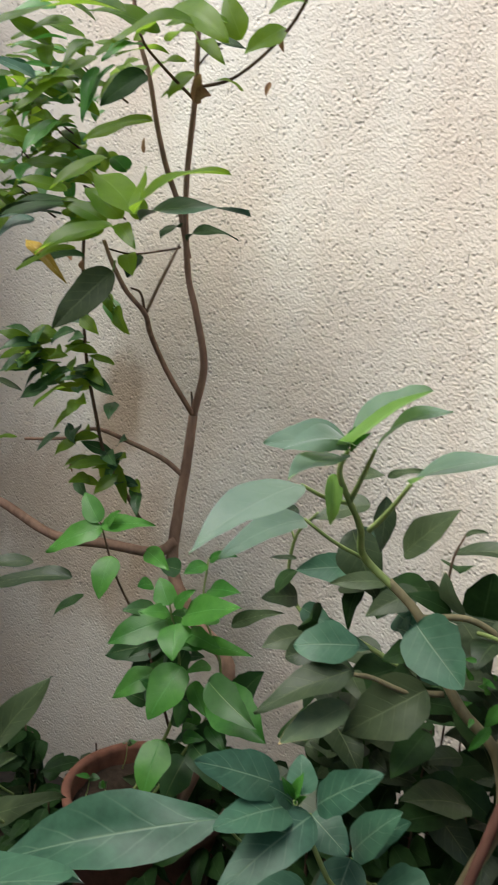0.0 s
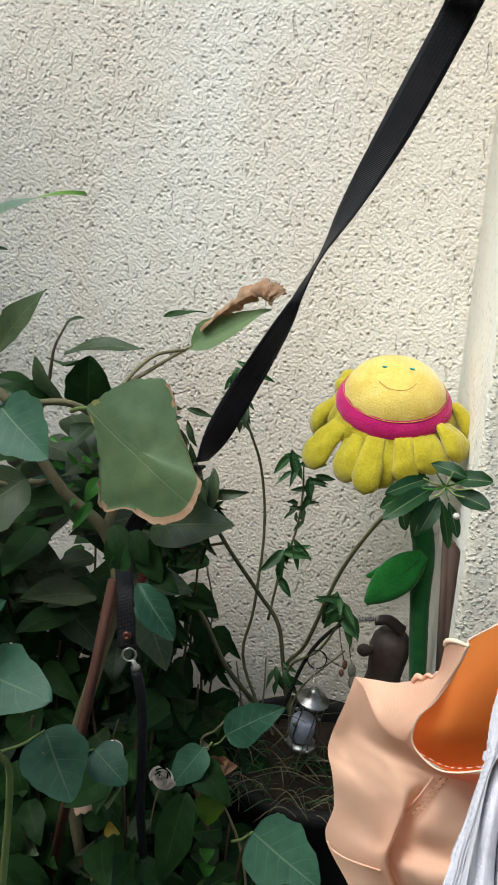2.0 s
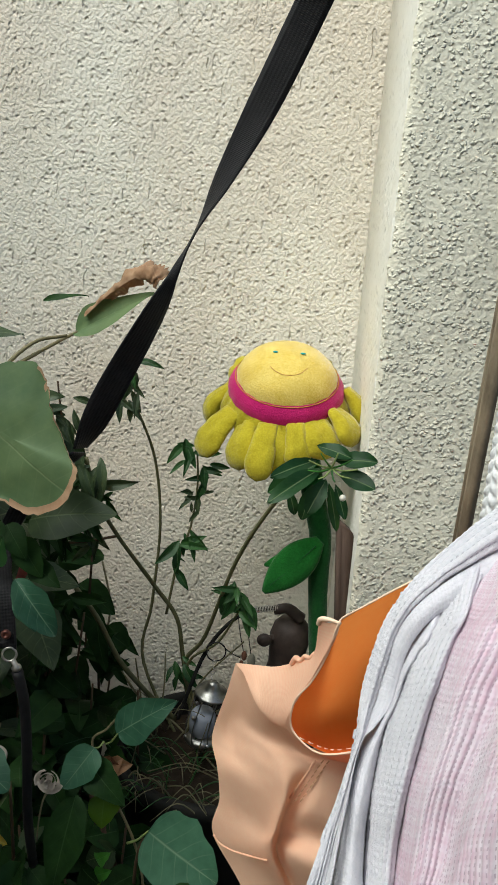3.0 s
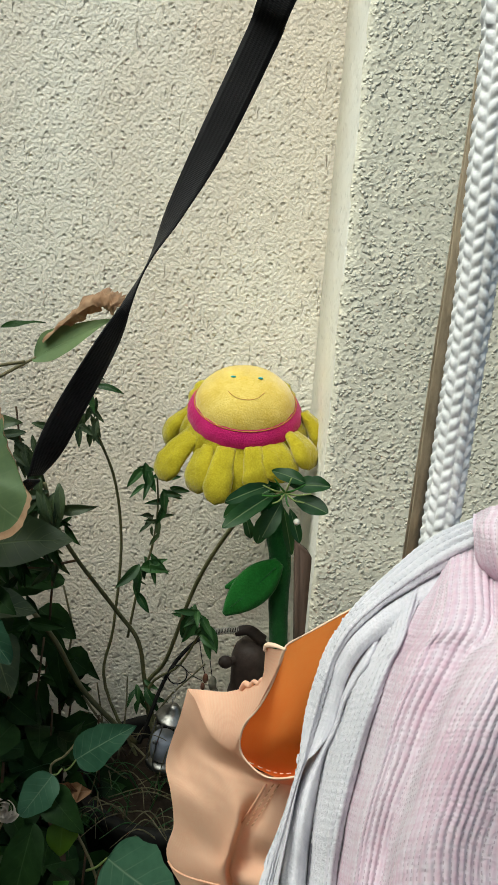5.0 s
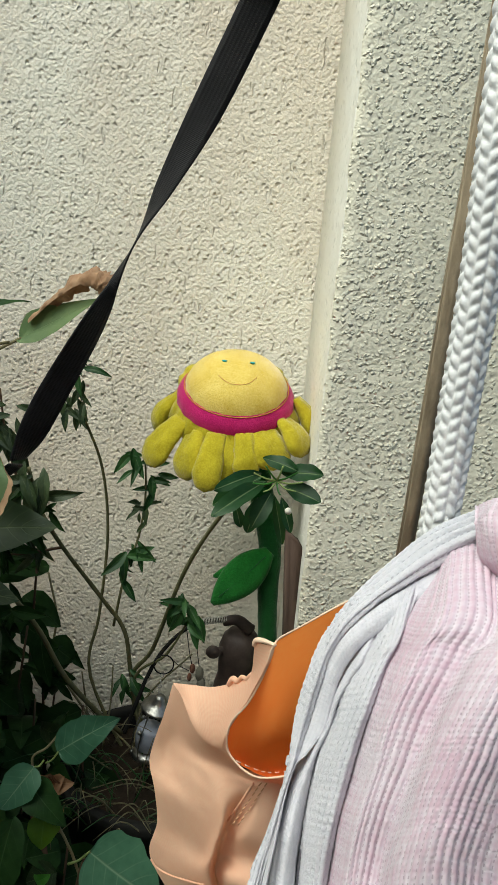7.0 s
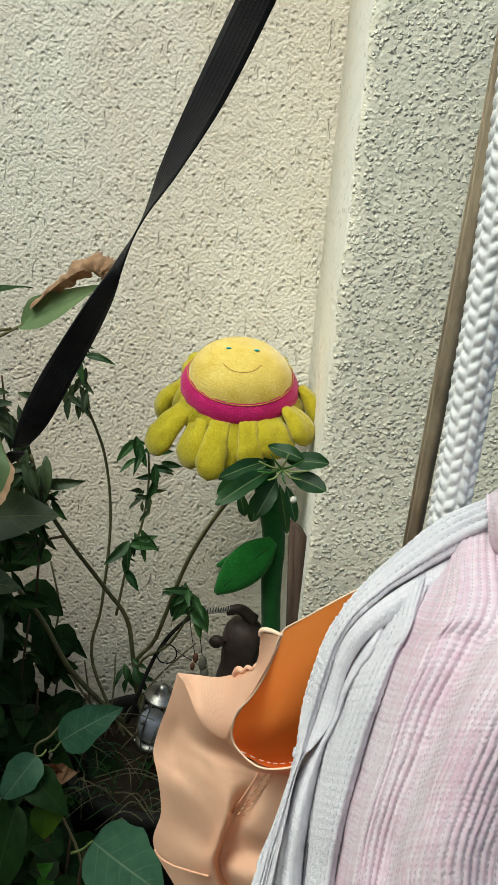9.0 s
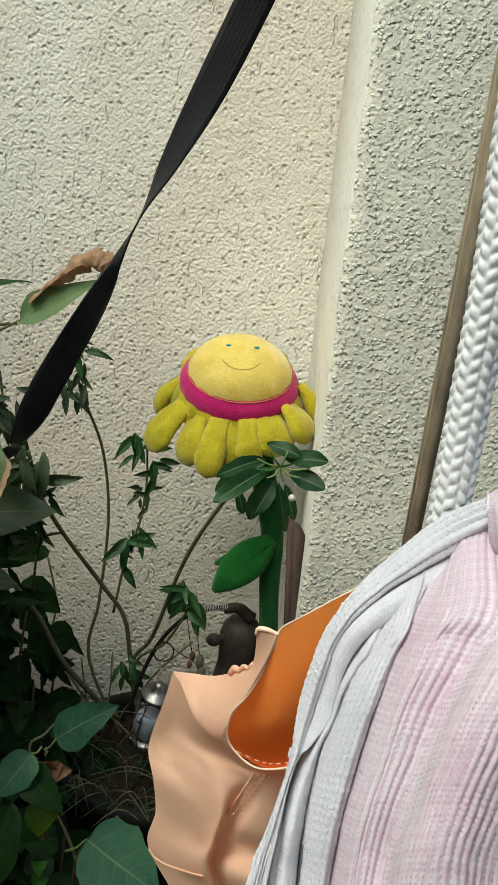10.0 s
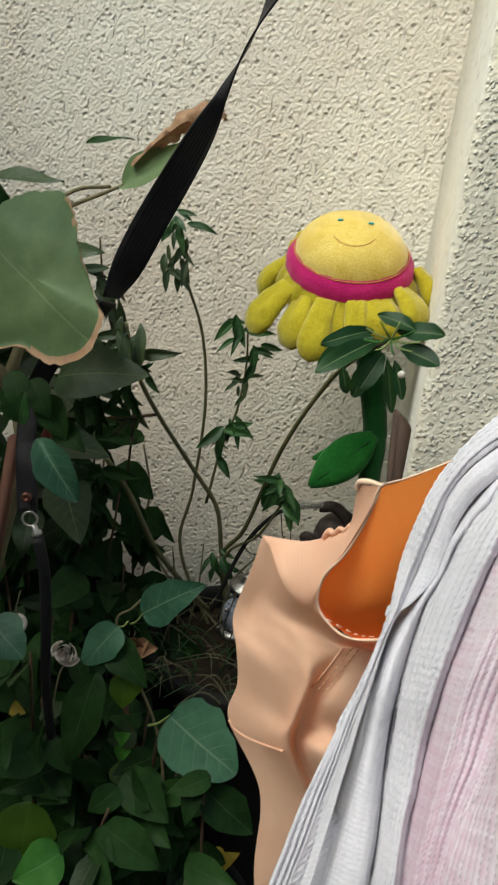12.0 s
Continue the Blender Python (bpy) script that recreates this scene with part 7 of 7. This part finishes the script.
# dry grass and twigs in the dark pot
grass = thing("dry_grass", (0.40, 1.24, 0.18), "tangle of dry grass blades and twigs over the dark pot", "grass", kind="stuff")
bm = bmesh.new()
rnd = random.Random(5)
for k in range(32):
    a = rnd.uniform(0, 2 * math.pi)
    p = Vector((0.38 + 0.12 * rnd.uniform(-1, 1), 1.18 + 0.11 * rnd.uniform(-1, 1), 0.25))
    far = rnd.uniform(0.05, 0.17)
    q = p + Vector((math.cos(a) * far, math.sin(a) * far * 0.6 - 0.02, rnd.uniform(-0.005, 0.05) + (0.09 if k % 5 == 0 else 0)))
    m = (p + q) / 2 + Vector((0, 0, rnd.uniform(0.005, 0.03)))
    tube([p, m, q], rnd.uniform(0.0008, 0.0018), 0.0005, steps=4, sides=4, bm=bm)
for k in range(24):
    p = Vector((0.40 + rnd.uniform(-0.15, 0.12), 1.10 + rnd.uniform(-0.03, 0.05), 0.25))
    side = rnd.uniform(-0.12, 0.12)
    q = p + Vector((side, rnd.uniform(-0.09, -0.01), rnd.uniform(-0.02, 0.07)))
    m = (p + q) / 2 + Vector((0, 0, rnd.uniform(0.015, 0.045)))
    tube([p, m, q], rnd.uniform(0.0009, 0.0020), 0.0004, steps=5, sides=4, bm=bm)
part("blades", bm, DRYSTEM, grass)
green_blades = bmesh.new()
for k in range(44):
    p = Vector((0.40 + rnd.uniform(-0.15, 0.12), 1.16 + rnd.uniform(-0.06, 0.08), 0.235))
    q = p + Vector((rnd.uniform(-0.10, 0.10), rnd.uniform(-0.08, 0.02), rnd.uniform(0.005, 0.075)))
    m = (p + q) / 2 + Vector((0, 0, rnd.uniform(0.01, 0.04)))
    tube([p, m, q], rnd.uniform(0.0010, 0.0022), 0.0004, steps=5, sides=4, bm=green_blades)
part("green_blades", green_blades, WILTLEAF, grass, "dull green grass blades")

# ---- hanging ornaments ----
GLASSWHITE = simple("milky_glass", (0.20, 0.22, 0.27), (0.34, 0.36, 0.42), 40, 0.25, 0.5)
lantern = thing("ornament_lantern", (0.368, 1.220, 0.274), "small silver lantern ornament with a ring and a milky glass", "ornament")
part("hanging_ring", ring((0.390, 1.270, 0.420), 0.0165, 0.0012, (0.15, -1, 0.1)), BLACKPOT, lantern, "thin black key ring")
for k in range(4):
    p = Vector((0.389, 1.260, 0.405)).lerp(Vector((0.388, 1.230, 0.393)), k / 3)
    part("chain_link", ring(p, 0.0032, 0.0008, (1, 0, 0.2) if k % 2 else (0, 1, 0.2), 12, 6), STEEL, lantern)
L_AT = Vector((0.391, 1.220, 0.373))
part("cap", lathe(L_AT, [(0.027, -0.004), (0.029, -0.002), (0.027, 0.001), (0.018, 0.005), (0.012, 0.010), (0.0095, 0.016), (0.006, 0.021), (0.0, 0.022)], 32, (0.1, -0.12, 1)), SILVER, lantern, "polished silver cap")
G_AT = Vector((0.378, 1.220, 0.316))
part("glass", lathe(G_AT, [(0.012, -0.022), (0.020, -0.018), (0.022, 0.0), (0.021, 0.016), (0.017, 0.022)], 28, (0.1, -0.1, 1)), GLASSWHITE, lantern, "milky white glass body")
for k in range(6):
    a = 2 * math.pi * k / 6
    p = G_AT + Vector((0.026 * math.cos(a), 0.026 * math.sin(a), 0))
    part("bar", tube([p + Vector((0, 0, -0.03)), p, L_AT + Vector((0.024 * math.cos(a), 0.024 * math.sin(a), 0))], 0.0012, 0.0012, steps=4, sides=6), SILVER, lantern)
    bm = bmesh.new()
    bmesh.ops.create_uvsphere(bm, u_segments=10, v_segments=8, radius=0.0038, matrix=Matrix.Translation(p + Vector((0, 0, -0.03 if k % 2 else 0.02))))
    part("bead", bm, SILVER, lantern)
part("base", lathe(G_AT + Vector((0, 0, -0.028)), [(0.0, -0.006), (0.026, -0.006), (0.028, -0.003), (0.024, 0.003), (0.012, 0.006), (0.0, 0.006)], 28), SILVER, lantern)

# carved brown figure, as a plain shape, with its cap and coil
BROWNCLAY = simple("dark_brown_carving", (0.022, 0.015, 0.013), (0.075, 0.052, 0.044), 70, 0.6, 0.4, bump_d=0.0015)
GREYCLAY = simple("grey_olive_cap", (0.08, 0.075, 0.055), (0.2, 0.19, 0.15), 70, 0.7, 0.3)
figure = thing("carved_figure", (0.527, 1.350, 0.252), "dark brown carved garden figure, half hidden behind the bag", "figurine")
b0 = Vector((0.500, 1.350, 0.420))
part("carving", lathe(b0 + Vector((0, 0, -0.16)), [(0.03, 0), (0.036, 0.03), (0.033, 0.09), (0.030, 0.11), (0.034, 0.135), (0.037, 0.16), (0.034, 0.182), (0.022, 0.196), (0.0, 0.20)], 32, (0.1, 0, 1), wobble=0.08), BROWNCLAY, figure)
coil = thing("coiled_wire_arch", (0.429, 1.330, 0.267), "grey wire arch wound with a fine coil beside the figure", "wire")
ARCH = spline([(0.330, 1.280, 0.278), (0.368, 1.310, 0.394), (0.416, 1.320, 0.460), (0.468, 1.330, 0.480), (0.523, 1.340, 0.469), (0.540, 1.350, 0.389)], 10)
part("wire", tube(ARCH[::4], 0.0035, 0.0035), BLACKPOT, coil)
PALEWIRE = simple("pale_wire", (0.30, 0.29, 0.26), (0.55, 0.53, 0.48), 120, 0.5, 0.4)
for k in range(22):
    i = 25 + k * 0.5
    p = ARCH[int(i)].lerp(ARCH[min(int(i) + 1, len(ARCH) - 1)], i % 1)
    part("coil_turn", ring(p, 0.0058, 0.0008, (1, 0, 0.25), 10, 5), PALEWIRE, coil)
part("sleeve", tube([(0.483, 1.335, 0.476), (0.507, 1.335, 0.481), (0.532, 1.340, 0.462)], 0.008, 0.011, sides=12, lumps=0.1), BROWNCLAY, coil, "dark sleeve over the wire")
part("neck", tube([(0.470, 1.325, 0.422), (0.488, 1.335, 0.423), (0.499, 1.345, 0.421)], 0.006, 0.009, sides=10), BROWNCLAY, coil)
bm = bmesh.new()
bmesh.ops.create_uvsphere(bm, u_segments=18, v_segments=12, radius=0.013, matrix=Matrix.Translation((0.470, 1.325, 0.422)) @ Matrix.Diagonal((1, 0.8, 0.9, 1)))
part("stopper", bm, BROWNCLAY, coil, "dark brown knob")
charm = thing("bead_charm", (0.443, 1.270, 0.413), "little hanging beads in rust red and grey on thread", "ornament")
for p, r, m in (((0.438, 1.280, 0.412), 0.006, TERRA), ((0.434, 1.280, 0.396), 0.005, TERRA), ((0.451, 1.270, 0.409), 0.009, GREYCLAY), ((0.455, 1.270, 0.388), 0.010, GREYCLAY)):
    bm = bmesh.new()
    bmesh.ops.create_uvsphere(bm, u_segments=14, v_segments=10, radius=r, matrix=Matrix.Translation(p) @ Matrix.Diagonal((0.8, 0.8, 1.5, 1)))
    part("bead", bm, m, charm)
for a, e in (((0.422, 1.310, 0.466), (0.437, 1.280, 0.417)), ((0.436, 1.310, 0.475), (0.450, 1.275, 0.416)), ((0.392, 1.300, 0.423), (0.433, 1.280, 0.407))):
    part("thread", tube([a, (Vector(a) + Vector(e)) / 2 + Vector((0, 0, -0.004)), e], 0.0008, 0.0008, sides=5), BLACKPOT, charm)

ROSECLAY = simple("grey_white_clay", (0.42, 0.37, 0.33), (0.72, 0.66, 0.60), 90, 0.6, 0.3)
rose = thing("rose_ornament", (0.235, 0.900, 0.378), "grey-white rose-shaped ornament on a wire", "ornament")
r0 = Vector((0.219, 0.884, 0.433))
for k in range(11):
    a0, inner = 2.4 * k, k / 10
    bm = bmesh.new()
    grid = []
    for i in range(5):
        v = i / 4
        line = []
        for j in range(9):
            w = (j / 8 - 0.5) * (2.6 - 0.9 * inner)
            r = (0.0026 + 0.0152 * inner) * (0.72 + 0.34 * v * v) + 0.0012 * (j / 8 - 0.5)
            line.append(bm.verts.new(r0 + Vector((r * math.cos(a0 + w), 0.004 - 0.014 * v * (1 - 0.62 * inner) + 0.0016 * abs(w) * v, r * math.sin(a0 + w)))))
        grid.append(line)
    for i in range(4):
        for j in range(8):
            bm.faces.new((grid[i][j], grid[i][j + 1], grid[i + 1][j + 1], grid[i + 1][j]))
    bmesh.ops.solidify(bm, geom=bm.faces[:], thickness=0.0011)
    part("petal", bm, ROSECLAY, rose)
part("wire", tube([r0 + Vector((0, 0.004, -0.015)), (0.211, 0.890, 0.398), (0.206, 0.890, 0.367), (0.201, 0.900, 0.331)], 0.0014, 0.001, sides=6), DRYSTEM, rose)
# second ring-shaped charm near the hook
charm2 = thing("shell_charm", (0.140, 0.930, 0.429), "tarnished shell-like charm hanging near the strap hook", "ornament")
part("shell", ring((0.138, 0.930, 0.427), 0.010, 0.003, (0.2, -1, 0.3), 20, 8), ROSECLAY, charm2)
part("cord", tube([(0.146, 0.920, 0.480), (0.137, 0.930, 0.446), (0.143, 0.930, 0.434)], 0.001, 0.001, sides=5), DRYSTEM, charm2)

# ---- reddish wooden stake and litter ----
REDWOOD = simple("red_brown_wood", (0.07, 0.032, 0.022), (0.17, 0.08, 0.055), 70, 0.8, 0.25, stretch=(1, 1, 0.1), bump_d=0.001)
stake = thing("wooden_stake", (0.064, 1.000, 0.289), "slanting red-brown wooden stake tied into the shrub", "stake")
part("post", beam((0.022, 1.000, 0.138), (0.125, 0.945, 0.667), 0.014, 0.011, bevel=0.002), REDWOOD, stake)
tie = thing("red_tie", (0.162, 0.940, 0.662), "scrap of dark red ribbon tied to the stem", "ribbon")
part("scrap", tube([(0.168, 0.940, 0.687), (0.162, 0.935, 0.664), (0.157, 0.940, 0.641)], 0.006, 0.005, sides=8, lumps=0.3), simple("dark_red_cloth", (0.10, 0.02, 0.015), (0.25, 0.06, 0.045), 120, 0.8), tie)
chip = thing("clay_shard", (0.100, 0.950, 0.311), "pale clay shard lying among the leaves", "shard")
leaf(chip, (0.074, 0.950, 0.310), (0.129, 0.940, 0.343), 0.030, simple("pale_clay", (0.25, 0.17, 0.12), (0.42, 0.30, 0.22), 60, 0.8), (0.2, -0.8, 0.7), shape=ROUND, name="shard", ragged=0.3)
husk = thing("dry_husk", (0.257, 1.050, 0.336), "dry orange-brown curled husk on the soil", "husk")
for k in range(5):
    a = 0.5 + 0.6 * k
    leaf(husk, (0.265, 1.050, 0.343), tuple(Vector((0.265, 1.050, 0.343)) + Vector((0.035 * math.cos(a), -0.01, 0.022 * math.sin(a)))), 0.03, BROWNLEAF, (0, -1, 0.4), fold=0.6, nu=6, name="flake", ragged=0.4)

# ---- leaf sprigs hanging low ----
sprig = thing("low_leaf_sprig", (0.36, 0.98, -0.08), "low sprig with rounded green leaves", "plant")
stem(sprig, [(0.35, 0.98, -0.09), (0.323, 1.000, 0.207), (0.266, 1.000, 0.350), (0.245, 1.000, 0.411), (0.264, 1.000, 0.433), (0.279, 1.000, 0.454)], 0.0022, 0.0014, OLDSTEM)
leaf(sprig, (0.251, 0.990, 0.410), (0.214, 0.970, 0.357), 0.048, GREYLEAF, (0.1, -0.9, 0.5), shape=ROUND, bend=0.04, stalk=(0.261, 1.000, 0.414), stalk_r=0.0011)
leaf(sprig, (0.282, 0.990, 0.436), (0.363, 0.970, 0.506), 0.055, GREYLEAF, (0.05, -0.8, 0.7), shape=OVATE, bend=0.04, stalk=(0.264, 1.000, 0.410), stalk_r=0.0011)
leaf(sprig, (0.332, 0.980, 0.295), (0.433, 0.950, 0.249), 0.098, GREYLEAF, (0.1, -0.95, 0.4), shape=(0.62, 0.55), bend=0.03, fold=0.06, stalk=(0.300, 1.000, 0.255), nu=18)
for b, t, w, m in (((0.237, 0.950, 0.364), (0.216, 0.920, 0.236), 0.052, DARKLEAF), ((0.238, 1.000, 0.383), (0.300, 0.970, 0.338), 0.045, DARKLEAF), ((0.265, 1.000, 0.331), (0.266, 0.980, 0.291), 0.042, TREELEAF), ((0.256, 1.000, 0.221), (0.278, 0.990, 0.244), 0.022, FRESHLEAF), ((0.257, 1.000, 0.196), (0.281, 0.990, 0.216), 0.022, FRESHLEAF), ((0.261, 1.000, 0.182), (0.285, 0.980, 0.162), 0.036, TREELEAF), ((0.190, 0.950, 0.189), (0.219, 0.930, 0.176), 0.040, DARKLEAF), ((0.176, 0.900, 0.183), (0.176, 0.870, 0.095), 0.075, TREELEAF), ((0.228, 0.880, 0.133), (0.178, 0.840, 0.114), 0.06, FRESHLEAF), ((0.215, 0.950, 0.086), (0.266, 0.930, 0.101), 0.04, DARKLEAF), ((0.109, 0.950, 0.178), (0.145, 0.940, 0.224), 0.03, YELLOWLEAF), ((0.117, 0.950, 0.227), (0.150, 0.940, 0.216), 0.02, YELLOWLEAF), ((0.124, 0.950, 0.285), (0.148, 0.940, 0.285), 0.02, YELLOWLEAF), ((0.403, 1.050, -0.020), (0.449, 1.040, 0.026), 0.03, YELLOWLEAF), ((0.417, 1.050, 0.018), (0.413, 1.040, -0.006), 0.02, YELLOWLEAF), ((0.393, 1.050, -0.052), (0.421, 1.040, -0.041), 0.03, YELLOWLEAF)):
    leaf(sprig, b, t, w, m, (0.1, -0.85, 0.5))
stem(sprig, [(0.30, 1.0, -0.09), (0.296, 1.020, 0.037), (0.277, 1.040, 0.152), (0.243, 1.060, 0.249), (0.224, 1.080, 0.309)], 0.010, 0.007, TWIG, "woody_stem")
stem(sprig, [(0.308, 1.020, 0.073), (0.313, 1.000, 0.215), (0.323, 0.990, 0.274)], 0.003, 0.002, TWIG)

# ---- undergrowth, its leaves coloured dark for the shade ----
rnd = random.Random(23)
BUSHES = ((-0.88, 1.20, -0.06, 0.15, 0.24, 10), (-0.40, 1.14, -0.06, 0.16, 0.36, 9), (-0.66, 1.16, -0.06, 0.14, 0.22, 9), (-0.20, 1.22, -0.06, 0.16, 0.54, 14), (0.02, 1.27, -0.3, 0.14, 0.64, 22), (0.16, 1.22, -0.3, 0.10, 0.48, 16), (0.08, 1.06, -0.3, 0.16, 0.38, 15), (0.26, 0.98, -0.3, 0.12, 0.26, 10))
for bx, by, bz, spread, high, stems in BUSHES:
    under = thing("dark_undergrowth", (bx, by, bz), "dense undergrowth between the pots, leaves coloured dark for its shade", "plant", "undergrowth between the pots")
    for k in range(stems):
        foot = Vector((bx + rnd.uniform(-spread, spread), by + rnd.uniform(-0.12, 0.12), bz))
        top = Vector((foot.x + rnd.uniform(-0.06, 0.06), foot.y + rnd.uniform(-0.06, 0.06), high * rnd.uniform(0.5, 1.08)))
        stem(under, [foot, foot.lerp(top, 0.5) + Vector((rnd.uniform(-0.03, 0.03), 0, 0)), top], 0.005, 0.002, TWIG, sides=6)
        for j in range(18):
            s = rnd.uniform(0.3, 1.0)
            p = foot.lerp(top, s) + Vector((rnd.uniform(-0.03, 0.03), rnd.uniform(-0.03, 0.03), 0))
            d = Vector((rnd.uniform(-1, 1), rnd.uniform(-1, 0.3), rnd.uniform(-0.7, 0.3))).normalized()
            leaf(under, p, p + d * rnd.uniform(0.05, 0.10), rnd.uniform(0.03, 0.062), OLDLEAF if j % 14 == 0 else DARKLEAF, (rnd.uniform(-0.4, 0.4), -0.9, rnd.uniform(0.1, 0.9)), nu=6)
